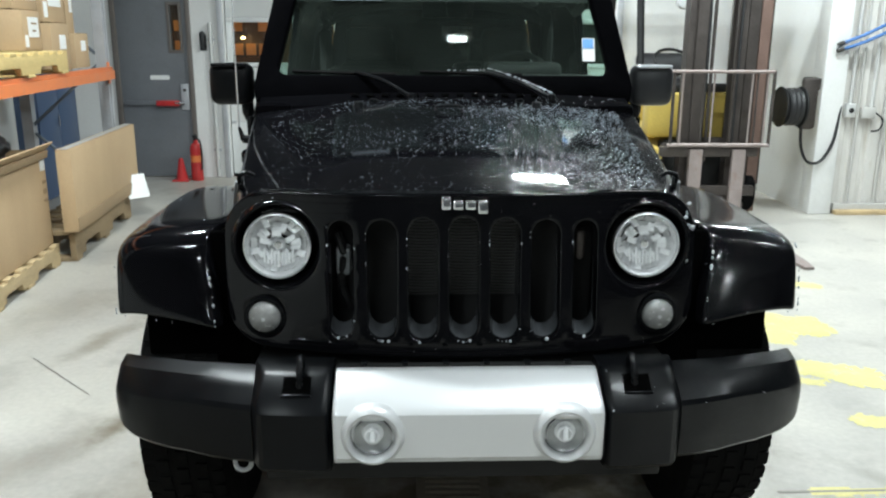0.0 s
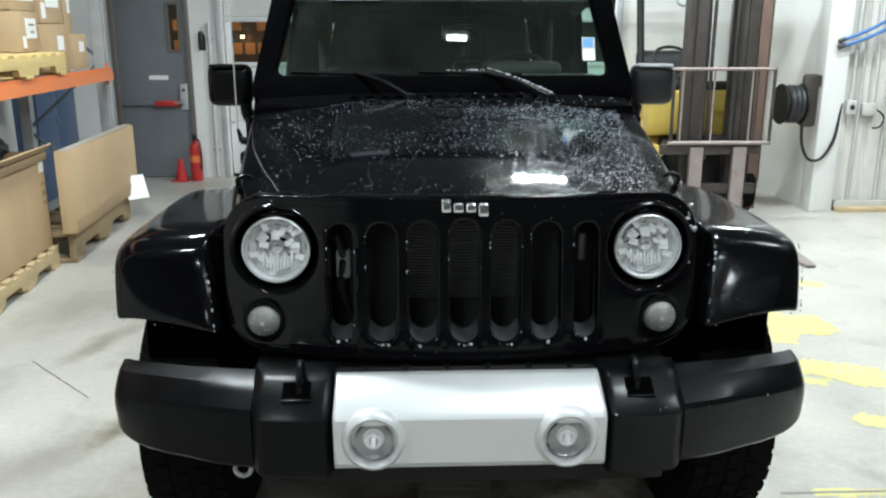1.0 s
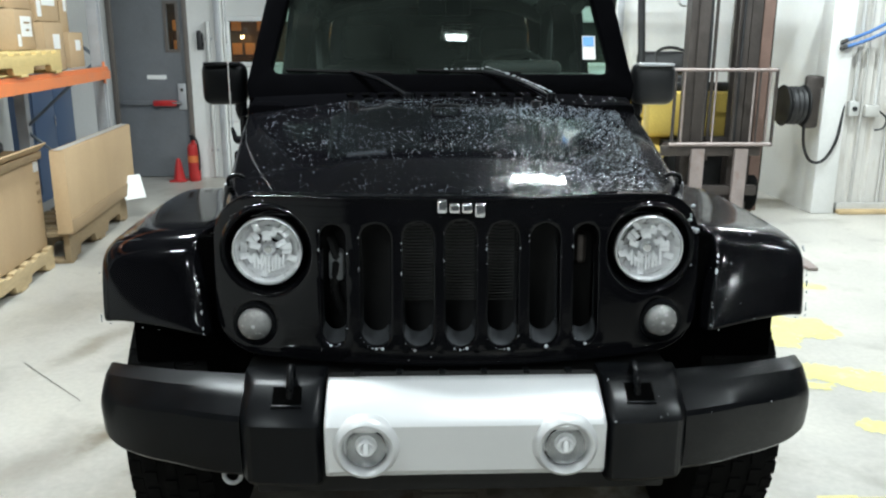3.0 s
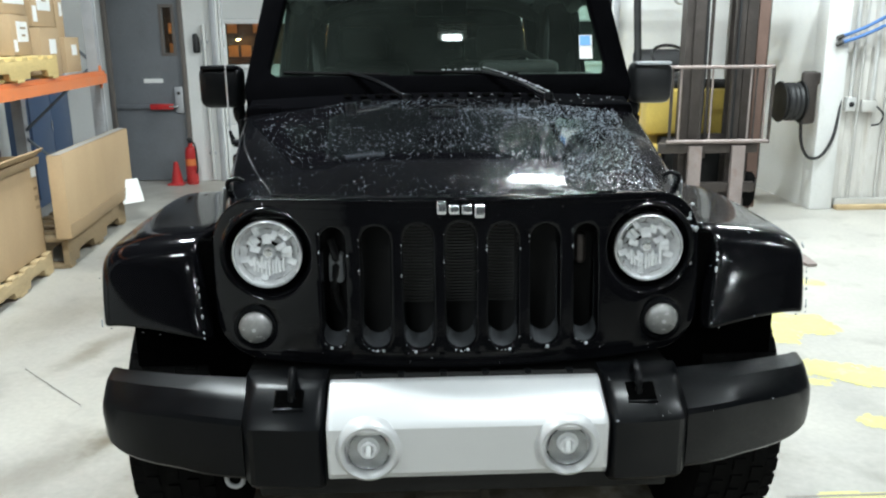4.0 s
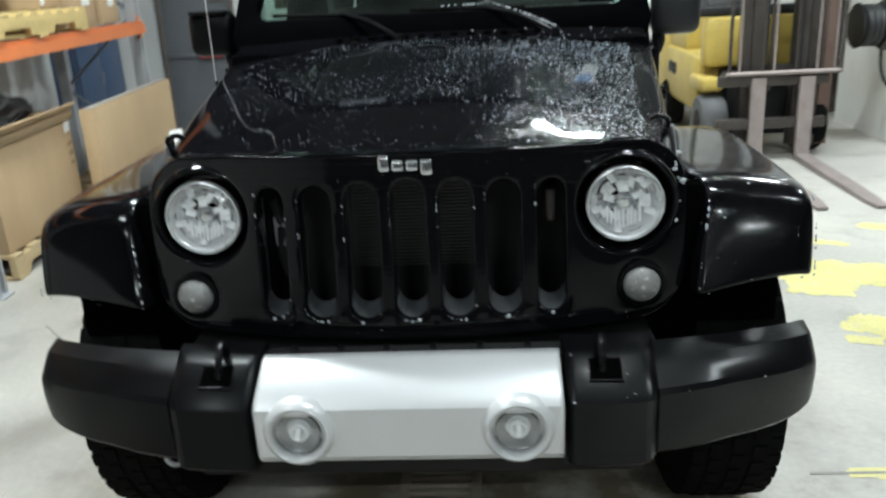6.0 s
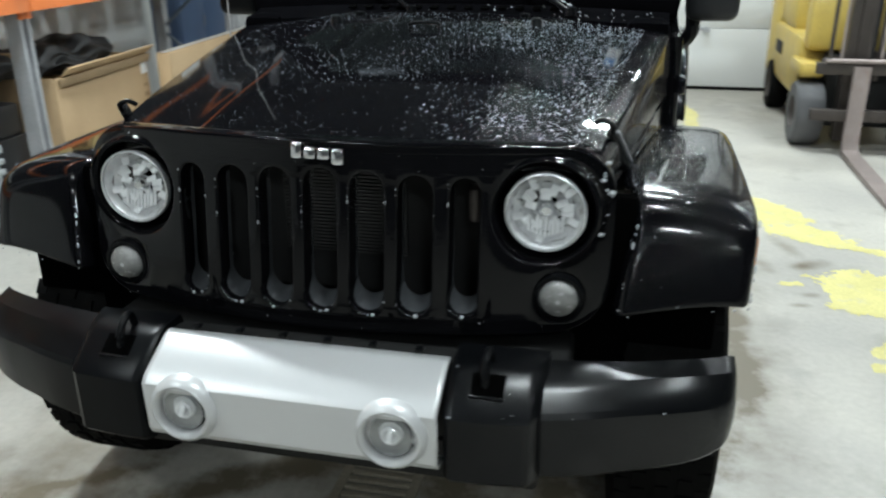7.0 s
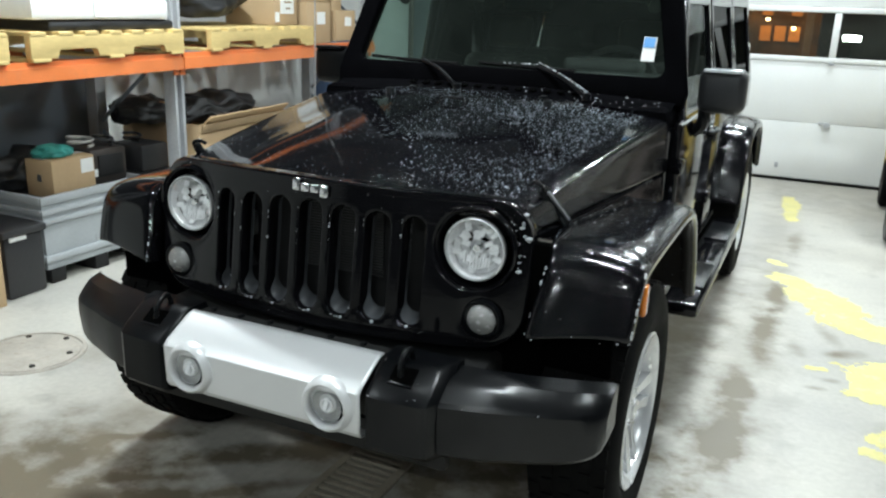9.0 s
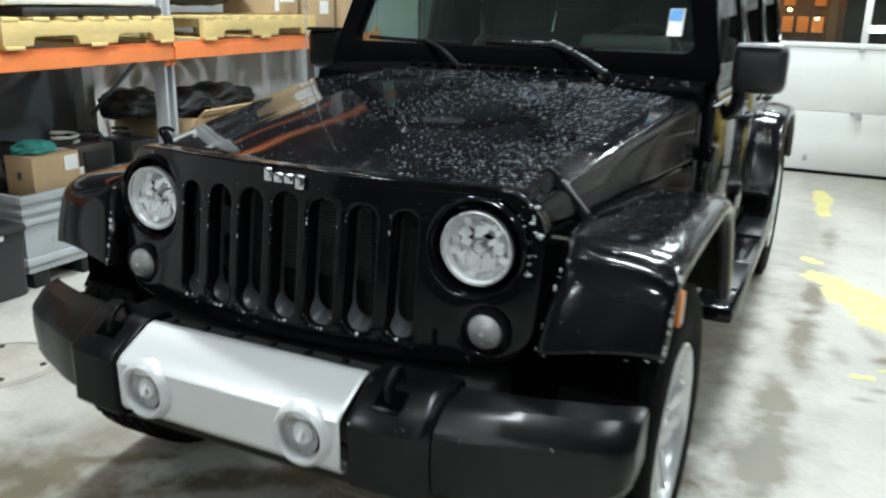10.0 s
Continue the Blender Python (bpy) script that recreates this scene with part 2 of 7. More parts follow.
def floor_concrete():
    """Pale concrete with soft damp tracks, oil marks and painted shade at their places: x, y, half lengths, turn,
    strength.
    """
    m = material("stained_shaded_concrete", (0.535, 0.51, 0.455), 0.40, vary=0.18, scale=1.6, fine=38, bump=0.15, second=(0.40, 0.385, 0.355), spots=0.50, spot_color=(0.27, 0.255, 0.225))
    n, l = m.node_tree.nodes, m.node_tree.links
    pb = n["Principled BSDF"]
    col = pb.inputs["Base Color"].links[0].from_socket
    geo, wob = n.new("ShaderNodeNewGeometry"), n.new("ShaderNodeTexNoise")
    wob.inputs["Scale"].default_value, wob.inputs["Detail"].default_value, wob.inputs["Roughness"].default_value = 5.5, 8, 0.62
    l.new(geo.outputs["Position"], wob.inputs["Vector"])
    total = None
    # broad ones under and round the car and by the door are painted shade
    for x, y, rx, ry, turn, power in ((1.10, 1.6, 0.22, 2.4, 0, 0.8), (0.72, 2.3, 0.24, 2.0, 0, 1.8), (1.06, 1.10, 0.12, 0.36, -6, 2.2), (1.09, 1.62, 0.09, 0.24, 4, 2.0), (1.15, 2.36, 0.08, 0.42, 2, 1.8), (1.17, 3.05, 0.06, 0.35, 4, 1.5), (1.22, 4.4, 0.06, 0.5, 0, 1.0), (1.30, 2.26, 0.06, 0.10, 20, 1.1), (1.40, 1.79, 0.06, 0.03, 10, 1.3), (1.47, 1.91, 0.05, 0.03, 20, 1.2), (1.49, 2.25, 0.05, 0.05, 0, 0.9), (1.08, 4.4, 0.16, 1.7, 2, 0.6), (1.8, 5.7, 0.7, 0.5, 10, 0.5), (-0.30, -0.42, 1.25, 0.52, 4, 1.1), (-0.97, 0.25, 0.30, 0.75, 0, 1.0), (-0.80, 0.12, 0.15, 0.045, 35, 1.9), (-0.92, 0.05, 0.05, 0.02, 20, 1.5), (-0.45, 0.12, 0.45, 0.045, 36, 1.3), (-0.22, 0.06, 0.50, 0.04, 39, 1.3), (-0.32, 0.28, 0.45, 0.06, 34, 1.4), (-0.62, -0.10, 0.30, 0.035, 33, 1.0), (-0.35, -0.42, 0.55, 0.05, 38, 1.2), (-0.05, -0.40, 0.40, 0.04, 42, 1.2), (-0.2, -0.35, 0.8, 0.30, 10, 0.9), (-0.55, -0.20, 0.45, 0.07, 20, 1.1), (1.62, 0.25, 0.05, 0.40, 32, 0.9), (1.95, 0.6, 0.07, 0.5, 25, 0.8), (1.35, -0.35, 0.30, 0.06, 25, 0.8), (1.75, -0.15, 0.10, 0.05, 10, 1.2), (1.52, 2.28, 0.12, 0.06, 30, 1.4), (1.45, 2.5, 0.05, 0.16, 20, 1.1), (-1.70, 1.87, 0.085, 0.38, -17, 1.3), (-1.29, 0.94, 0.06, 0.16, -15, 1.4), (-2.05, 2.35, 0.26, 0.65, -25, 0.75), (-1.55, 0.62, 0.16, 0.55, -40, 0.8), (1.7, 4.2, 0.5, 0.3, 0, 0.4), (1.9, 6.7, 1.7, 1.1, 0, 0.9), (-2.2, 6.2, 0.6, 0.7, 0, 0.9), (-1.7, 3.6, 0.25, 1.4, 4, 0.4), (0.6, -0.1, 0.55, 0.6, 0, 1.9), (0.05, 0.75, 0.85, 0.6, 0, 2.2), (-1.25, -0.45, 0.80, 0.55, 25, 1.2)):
        mp = n.new("ShaderNodeMapping")
        mp.vector_type = "TEXTURE"
        mp.inputs["Location"].default_value, mp.inputs["Rotation"].default_value, mp.inputs["Scale"].default_value = (x, y, 0), (0, 0, radians(turn)), (rx, ry, 1)
        l.new(geo.outputs["Position"], mp.inputs["Vector"])
        d = n.new("ShaderNodeVectorMath")
        d.operation = "LENGTH"
        l.new(mp.outputs[0], d.inputs[0])
        a = n.new("ShaderNodeMath")
        a.operation = "MULTIPLY_ADD"
        a.inputs[1].default_value, a.inputs[2].default_value = 1.9, -0.95
        l.new(wob.outputs["Fac"], a.inputs[0])
        q = n.new("ShaderNodeMath")
        l.new(d.outputs["Value"], q.inputs[0])
        l.new(a.outputs[0], q.inputs[1])
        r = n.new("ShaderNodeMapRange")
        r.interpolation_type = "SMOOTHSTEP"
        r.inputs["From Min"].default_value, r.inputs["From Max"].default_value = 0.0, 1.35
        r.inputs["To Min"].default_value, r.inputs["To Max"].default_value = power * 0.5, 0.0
        l.new(q.outputs[0], r.inputs["Value"])
        if total is None:
            total = r.outputs[0]
        else:
            t = n.new("ShaderNodeMath")
            t.operation, t.use_clamp = "ADD", True
            l.new(total, t.inputs[0])
            l.new(r.outputs[0], t.inputs[1])
            total = t.outputs[0]
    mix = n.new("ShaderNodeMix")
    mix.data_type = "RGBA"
    # stains and painted shade share this brown
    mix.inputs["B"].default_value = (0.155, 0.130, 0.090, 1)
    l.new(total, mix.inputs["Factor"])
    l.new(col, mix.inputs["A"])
    l.new(mix.outputs["Result"], pb.inputs["Base Color"])
    return m


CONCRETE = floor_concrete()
CRACK = material("crack_dirt", (0.17, 0.16, 0.145), 0.8, vary=0.3, scale=20)
STAIN = material("oil_stain", (0.26, 0.245, 0.21), 0.35, vary=0.25, scale=5, fine=60, bump=0.1)
YELLOW_LINE = material("worn_yellow_floor_paint", (0.74, 0.67, 0.27), 0.5, vary=0.22, scale=5, fine=60, bump=0.2, spots=0.75, spot_color=(0.50, 0.47, 0.36))
WHITE_WALL = material("white_wall_paint", (0.80, 0.80, 0.78), 0.6, vary=0.07, scale=1.6, fine=45, bump=0.15, spots=0.12, spot_color=(0.5, 0.48, 0.44))
# tone chosen so that walls out of view reflect dark in the paint
GREY_WALL = material("dark_unseen_wall", (0.06, 0.062, 0.065), 0.6, vary=0.1, scale=1.5, fine=40, bump=0.2)
SIDING = material("ribbed_wall_sheet", (0.66, 0.64, 0.60), 0.55, vary=0.12, scale=2.2, fine=40, bump=0.15, spots=0.55, spot_color=(0.42, 0.37, 0.30), stretch=(2.5, 2.5, 0.5))
CEILING = material("dark_ceiling_sheet", (0.045, 0.045, 0.048), 0.7, vary=0.1, scale=1.0, fine=20, bump=0.1)
PANEL_WHITE = material("white_door_panel", (0.72, 0.73, 0.72), 0.45, vary=0.05, scale=1.2, fine=60, bump=0.08, spots=0.08, spot_color=(0.55, 0.53, 0.5))
DOOR_GREY = material("grey_steel_door", (0.19, 0.20, 0.215), 0.45, vary=0.15, scale=2.5, fine=70, bump=0.08, spots=0.2, spot_color=(0.11, 0.11, 0.12))
FRAME_BROWN = material("dark_door_frame", (0.16, 0.14, 0.125), 0.5, vary=0.15, scale=6, fine=80)
RED = material("red_enamel", (0.55, 0.03, 0.03), 0.3, vary=0.2, scale=10, fine=80, coat=0.4)
ORANGE = material("orange_beam_paint", (0.74, 0.20, 0.055), 0.45, vary=0.12, scale=6, fine=90, bump=0.1, spots=0.25, spot_color=(0.42, 0.17, 0.09))
GALV = material("grey_rack_post", (0.50, 0.51, 0.53), 0.45, metal=0.25, vary=0.2, scale=8, fine=90, bump=0.1)
CARD = material("brown_cardboard", (0.52, 0.37, 0.215), 0.8, vary=0.12, scale=3, fine=120, bump=0.1, second=(0.45, 0.31, 0.175), stretch=(1, 1, 0.4))
CARD_DARK = material("cardboard_inside", (0.34, 0.235, 0.13), 0.85, vary=0.15, scale=4, fine=120)
PINE = material("pallet_pine", (0.60, 0.45, 0.25), 0.75, vary=0.25, scale=7, fine=100, bump=0.3, stretch=(1, 0.2, 1))
OLD_PINE = material("dark_old_pine", (0.33, 0.235, 0.13), 0.8, vary=0.3, scale=7, fine=100, bump=0.35, stretch=(1, 0.2, 1))
PALLET_YELLOW = material("yellow_pallet_wood", (0.70, 0.52, 0.215), 0.7, vary=0.2, scale=7, fine=90, bump=0.3, stretch=(1, 0.2, 1))
PAPER = material("white_paper", (0.85, 0.85, 0.83), 0.7, vary=0.05, scale=20, fine=120, bump=0.05)
INK = material("printed_ink", (0.08, 0.08, 0.08), 0.7, vary=0.2)
BAG = material("black_plastic_bag", (0.012, 0.012, 0.013), 0.5, vary=0.3, scale=12, fine=70, bump=0.3)
BLUE_STEEL = material("blue_steel_cabinet", (0.07, 0.115, 0.21), 0.45, vary=0.15, scale=3, fine=80)
SLATE = material("dark_slate_sheet", (0.16, 0.185, 0.215), 0.75, vary=0.07, scale=3, fine=50)
TOTE_GREY = material("grey_tote_plastic", (0.44, 0.465, 0.48), 0.5, vary=0.12, scale=6, fine=90, bump=0.1)
TOTE_BLACK = material("black_tote_plastic", (0.03, 0.03, 0.032), 0.45, vary=0.2, scale=6, fine=90)
TEAL = material("teal_cloth", (0.04, 0.30, 0.26), 0.7, vary=0.3, scale=20, fine=120, bump=0.3)
BEIGE = material("beige_machine_plastic", (0.50, 0.49, 0.46), 0.5, vary=0.1, scale=9, fine=90)
TRUCK_YELLOW = material("forklift_yellow", (0.62, 0.45, 0.10), 0.5, vary=0.2, scale=5, fine=80, coat=0.2, spots=0.15, spot_color=(0.35, 0.27, 0.1))
MAST_GREY = material("greasy_mast_steel", (0.105, 0.09, 0.082), 0.45, metal=0.6, vary=0.3, scale=9, fine=80, bump=0.2)
RUST = material("rusty_brown_steel", (0.20, 0.125, 0.10), 0.6, metal=0.2, vary=0.25, scale=8, fine=90, bump=0.2)
FORK_STEEL = material("worn_fork_steel", (0.36, 0.30, 0.28), 0.5, metal=0.3, vary=0.25, scale=8, fine=90, bump=0.2, spots=0.4, spot_color=(0.25, 0.15, 0.12))
WHEEL_GREY = material("grey_forklift_tyre", (0.13, 0.13, 0.135), 0.7, vary=0.25, scale=9, fine=100, bump=0.3)
HOSE_BLUE = material("blue_air_hose", (0.05, 0.16, 0.42), 0.4, vary=0.2)
CABLE = material("black_cable", (0.015, 0.015, 0.016), 0.5, vary=0.2)
PIPE = material("painted_conduit", (0.62, 0.62, 0.60), 0.45, metal=0.2, vary=0.12)
MANHOLE = material("rusty_manhole_cover", (0.47, 0.43, 0.375), 0.5, metal=0.15, vary=0.2, scale=9, fine=60, bump=0.4, spots=0.4, spot_color=(0.22, 0.17, 0.13))
BOLT = material("dark_bolt", (0.06, 0.055, 0.05), 0.5, metal=0.5, vary=0.2)
GRATE = material("iron_drain_grate", (0.36, 0.32, 0.25), 0.6, metal=0.1, vary=0.3, scale=9, fine=80, bump=0.3)
STICKER_BLUE = material("blue_sticker", (0.12, 0.35, 0.72), 0.4, vary=0.1)
NIGHT = glow("night_backdrop", (0.012, 0.010, 0.012), 0.25)
NIGHT_ORANGE = material("lit_facade", (0.20, 0.115, 0.055), 0.8, vary=0.6, scale=1.4, fine=7, second=(0.035, 0.022, 0.014))
AMBER_PANE = glow("lit_window", (0.80, 0.38, 0.12), 0.05)
SODIUM = glow("street_lamp_glow", (1.0, 0.66, 0.30), 25.0)
WHITE_GLOW = glow("floodlight_glow", (0.9, 1.0, 0.98), 18.0)
TUBE = glow("fluorescent_tube", (0.95, 0.98, 1.0), 6.0)


# ---- mesh helpers ----
def place(o):
    m = Matrix()
    while o is not None:
        m = o.matrix_parent_inverse @ o.matrix_basis @ m if o.parent else o.matrix_basis @ m
        o = o.parent
    return m


def part(name, bm, mat, parent=None, label="", smooth=35, fix=True):
    """Links a bmesh as one mesh object, under a thing or a part where one is given."""
    if fix:
        bmesh.ops.recalc_face_normals(bm, faces=bm.faces)
    me = bpy.data.meshes.new(name)
    bm.to_mesh(me)
    bm.free()
    me.materials.append(mat)
    if smooth:
        me.shade_smooth()
        me.set_sharp_from_angle(angle=radians(smooth))
    o = new(name, me)
    if parent is not None:
        o.parent = parent
        o.matrix_parent_inverse = place(parent).inverted()
    if label:
        o["label"] = label
    return o


def again(o, m, parent=None):
    """A further object on the same mesh, moved by m."""
    c = new(o.name.split(".")[0], o.data)
    up = parent or o.parent
    c.parent = up
    c.matrix_parent_inverse = place(up).inverted()
    c.matrix_basis = m
    if "label" in o:
        c["label"] = o["label"]
    return c


def thing(name, label, category, at=(0, 0, 0), group="", kind=""):
    o = new(name)
    o.location = at
    o.empty_display_size = 0.1
    return tagged(o, label, category, group, kind)


def solid(name, bm, mat, label, category="", kind="", group="", smooth=35):
    return tagged(part(name, bm, mat, None, "", smooth), label, category, group, kind)


def box(c, s, bev=0.0, seg=2, m=None, bm=None):
    """A bevelled box with its centre c and size s, turned by m about its centre."""
    b = bmesh.new()
    bmesh.ops.create_cube(b, size=1, matrix=Matrix.Diagonal((*s, 1)))
    if bev:
        bmesh.ops.bevel(b, geom=b.edges[:], offset=min(bev, min(s) * 0.45), segments=seg, profile=0.5, affect="EDGES")
    b.transform(Matrix.Translation(c) @ (m or Matrix()))
    return join(bm, b)


def join(bm, b):
    if bm is None:
        return b
    me = bpy.data.meshes.new("tmp")
    b.to_mesh(me)
    b.free()
    bm.from_mesh(me)
    bpy.data.meshes.remove(me)
    return bm


def span(x0, x1, y0, y1, z0, z1, bev=0.0, bm=None):
    return box(((x0 + x1) / 2, (y0 + y1) / 2, (z0 + z1) / 2), (abs(x1 - x0), abs(y1 - y0), abs(z1 - z0)), bev, bm=bm)


def grid(rows, bm=None, loop=False, caps=False):
    """Quads between rows of points."""
    b = bm or bmesh.new()
    vs = [[b.verts.new(p) for p in r] for r in rows]
    n = len(vs[0])
    for i in range(len(vs) - 1):
        for j in range(n if loop else n - 1):
            k = (j + 1) % n
            b.faces.new((vs[i][j], vs[i][k], vs[i + 1][k], vs[i + 1][j]))
    if caps:
        b.faces.new(vs[0][::-1])
        b.faces.new(vs[-1])
    return b


def lathe(profile, seg=32, m=None, bm=None, closed=False):
    """A profile of (radius, height) turned about z, then moved by m."""
    b = bmesh.new()
    rows = [[(r * math.cos(2 * math.pi * j / seg), r * math.sin(2 * math.pi * j / seg), h) for j in range(seg)] for r, h in profile]
    if closed:
        rows.append(rows[0])
    grid(rows, b, loop=True)
    bmesh.ops.remove_doubles(b, verts=b.verts, dist=1e-5)
    b.transform(m or Matrix())
    return join(bm, b)


def rod(p0, p1, r, r2=None, seg=14, bm=None):
    p0, p1 = Vector(p0), Vector(p1)
    b = bmesh.new()
    d = p1 - p0
    bmesh.ops.create_cone(b, cap_ends=True, segments=seg, radius1=r, radius2=r if r2 is None else r2, depth=d.length)
    b.transform(Matrix.Translation((p0 + p1) / 2) @ d.to_track_quat("Z", "Y").to_matrix().to_4x4())
    return join(bm, b)


def tube(pts, r, seg=8, bm=None, closed=False):
    """A round tube along points, smoothed by a spline."""
    pts = [Vector(p) for p in pts]
    fine = []
    n = len(pts)
    for i in range(n if closed else n - 1):
        p = [pts[(i + k) % n] if closed else pts[min(max(i + k, 0), n - 1)] for k in (-1, 0, 1, 2)]
        for s in range(5):
            t = s / 5
            fine.append(0.5 * (2 * p[1] + (p[2] - p[0]) * t + (2 * p[0] - 5 * p[1] + 4 * p[2] - p[3]) * t * t + (3 * p[1] - p[0] - 3 * p[2] + p[3]) * t ** 3))
    if not closed:
        fine.append(pts[-1])
    rows = []
    up = Vector((0, 0, 1))
    k = len(fine)
    for i, q in enumerate(fine):
        d = (fine[(i + 1) % k] - fine[i - 1]) if closed else (fine[min(i + 1, k - 1)] - fine[max(i - 1, 0)])
        d.normalize()
        a = d.cross(up)
        if a.length < 0.1:
            a = d.cross(Vector((1, 0, 0)))
        a.normalize()
        c = a.cross(d)
        rows.append([q + a * r * math.cos(2 * math.pi * j / seg) + c * r * math.sin(2 * math.pi * j / seg) for j in range(seg)])
    if closed:
        rows.append(rows[0])
    b = grid(rows, None, loop=True, caps=not closed)
    bmesh.ops.remove_doubles(b, verts=b.verts, dist=1e-6)
    return join(bm, b)


def arc(cx, cy, rx, ry, a0, a1, n):
    return [(cx + rx * math.cos(radians(a0 + (a1 - a0) * i / n)), cy + ry * math.sin(radians(a0 + (a1 - a0) * i / n))) for i in range(n + 1)]


def plate(outer, holes, thick, bev=0.0, m=None):
    """A flat plate in x and y with holes and rounded edges, thick along z."""
    cu = bpy.data.curves.new("outline", "CURVE")
    cu.dimensions, cu.fill_mode, cu.extrude, cu.bevel_depth, cu.bevel_resolution = "2D", "BOTH", max(thick / 2 - bev, 0), bev, 2
    for ring in [outer, *holes]:
        s = cu.splines.new("POLY")
        s.points.add(len(ring) - 1)
        for p, q in zip(s.points, ring):
            p.co = (q[0], q[1], 0, 1)
        s.use_cyclic_u = True
    ob = new("outline", cu)
    me = bpy.data.meshes.new_from_object(ob.evaluated_get(bpy.context.evaluated_depsgraph_get()))
    b = bmesh.new()
    b.from_mesh(me)
    bpy.data.objects.remove(ob)
    bpy.data.curves.remove(cu)
    bpy.data.meshes.remove(me)
    bmesh.ops.remove_doubles(b, verts=b.verts, dist=1e-5)
    b.transform(m or Matrix())
    return b


def mirrored(b):
    c = b.copy()
    c.transform(Matrix.Diagonal((-1, 1, 1, 1)))
    bmesh.ops.reverse_faces(c, faces=c.faces)
    return c


def mirrored_x(b, x):
    b.transform(Matrix.Translation((x, 0, 0)) @ Matrix.Diagonal((-1, 1, 1, 1)) @ Matrix.Translation((-x, 0, 0)))
    bmesh.ops.reverse_faces(b, faces=b.faces)
    return b


FRONT = Matrix(((1, 0, 0, 0), (0, 0, -1, 0), (0, 1, 0, 0), (0, 0, 0, 1)))  # x, y of a plate become x, z; its top faces -y
SIDE = Matrix(((0, 0, 1, 0), (1, 0, 0, 0), (0, 1, 0, 0), (0, 0, 0, 1)))  # x, y become y, z; its top faces +x


# ---- the hall ----
NORTH = 6.82  # inner face of the wall with the two doors


def wall_with_openings(name, x0, x1, z1, y, thick, openings, mat):
    """A wall along x with openings (x0, x1, z0, z1) that go through it."""
    bm = None
    xs = sorted({x0, x1, *[v for o in openings for v in o[:2]]})
    for a, b in zip(xs, xs[1:]):
        cut = [o for o in openings if o[0] <= a and o[1] >= b]
        z = 0.0
        for o in sorted(cut, key=lambda q: q[2]):
            if o[2] > z:
                bm = span(a, b, y, y + thick, z, o[2], bm=bm)
            z = o[3]
        bm = span(a, b, y, y + thick, z, z1, bm=bm)
    bmesh.ops.remove_doubles(bm, verts=bm.verts, dist=1e-5)
    return part(name, bm, mat)


DOOR = (-3.26, -2.44, 0.0, 2.08)
GATE = (-2.10, 2.02, 0.0, 2.9)
tagged(part("floor", span(-6, 9, -9, NORTH + 0.3, -0.12, 0), CONCRETE), "pale stained concrete workshop floor with painted car shade", "floor", kind="structure")
# the upper walls are unseen, added dark so the bonnet reflects nothing bright
tagged(part("wall_upper", span(-6, 9, NORTH - 0.004, NORTH + 0.25, 2.95, CEIL), GREY_WALL), "unseen upper wall above the gate, dark for reflections", "wall", kind="structure")
tagged(part("wall_upper_side", span(-3.945, -2.17, NORTH - 0.004, NORTH, 2.12, 2.94), GREY_WALL), "unseen upper wall above the side door, dark for reflections", "wall", kind="structure")
tagged(wall_with_openings("wall_north", -6, 9, 2.94, NORTH, 0.25, [DOOR, GATE], WHITE_WALL), "white painted wall with a steel door and a gate", "wall", kind="structure")
tagged(part("wall_west", span(-4.15, -3.95, -9, NORTH, 0, 1.95), WHITE_WALL), "white painted wall behind the storage rack", "wall", kind="structure")
tagged(part("wall_west_upper", span(-4.15, -3.945, -9, NORTH, 1.95, CEIL), GREY_WALL), "unseen upper wall above the storage rack, dark for reflections", "wall", kind="structure")
tagged(part("wall_south", span(-6, 9, -9.2, -9, 0, CEIL), GREY_WALL), "plain dark grey wall", "wall", kind="structure")
tagged(part("wall_east", span(8.8, 9, -9, 4.9, 0, CEIL), GREY_WALL), "plain dark grey wall", "wall", kind="structure")
tagged(part("ceiling", span(-6, 9, -9.2, NORTH + 0.3, CEIL, CEIL + 0.15), CEILING), "dark sheet ceiling", "ceiling", kind="structure")
# return wall beside the fork truck, with its thick white end
tagged(part("wall_return", span(3.33, 3.62, 5.02, 5.95, 0, CEIL), WHITE_WALL), "white painted return wall beside the fork truck", "wall", kind="structure")
tagged(part("pillar", box((3.425, 4.93, CEIL / 2), (0.20, 0.19, CEIL), 0.012), WHITE_WALL), "square white painted pillar with scuffed faces", "pillar", kind="structure")
# ribbed wall to the right of the pillar
rows = []
x = 3.54
prof = []
while x < 8.8:
    for dx, dy in ((0, 0), (0.055, 0), (0.07, 0.022), (0.105, 0.022), (0.12, 0)):
        prof.append((x + dx, 4.90 + dy))
    x += 0.16
rows = [[(px, py, z) for px, py in prof] for z in (0.0, CEIL)] + [[(px, 5.02, z) for px, py in prof] for z in (CEIL, 0.0)]
tagged(part("wall_ribbed", grid(rows + [rows[0]]), SIDING, smooth=0), "off-white ribbed sheet wall with scuffs", "wall", kind="structure")
tagged(part("trim", box((4.6, 4.865, 0.045), (2.1, 0.05, 0.09), 0.006), BEIGE), "pale cream kick board along the wall", "kick board", kind="structure")
tagged(part("trim", box((4.6, 4.835, 0.02), (2.1, 0.10, 0.04), 0.006), PINE), "pale bare timber foot board along the wall", "foot board", kind="structure")

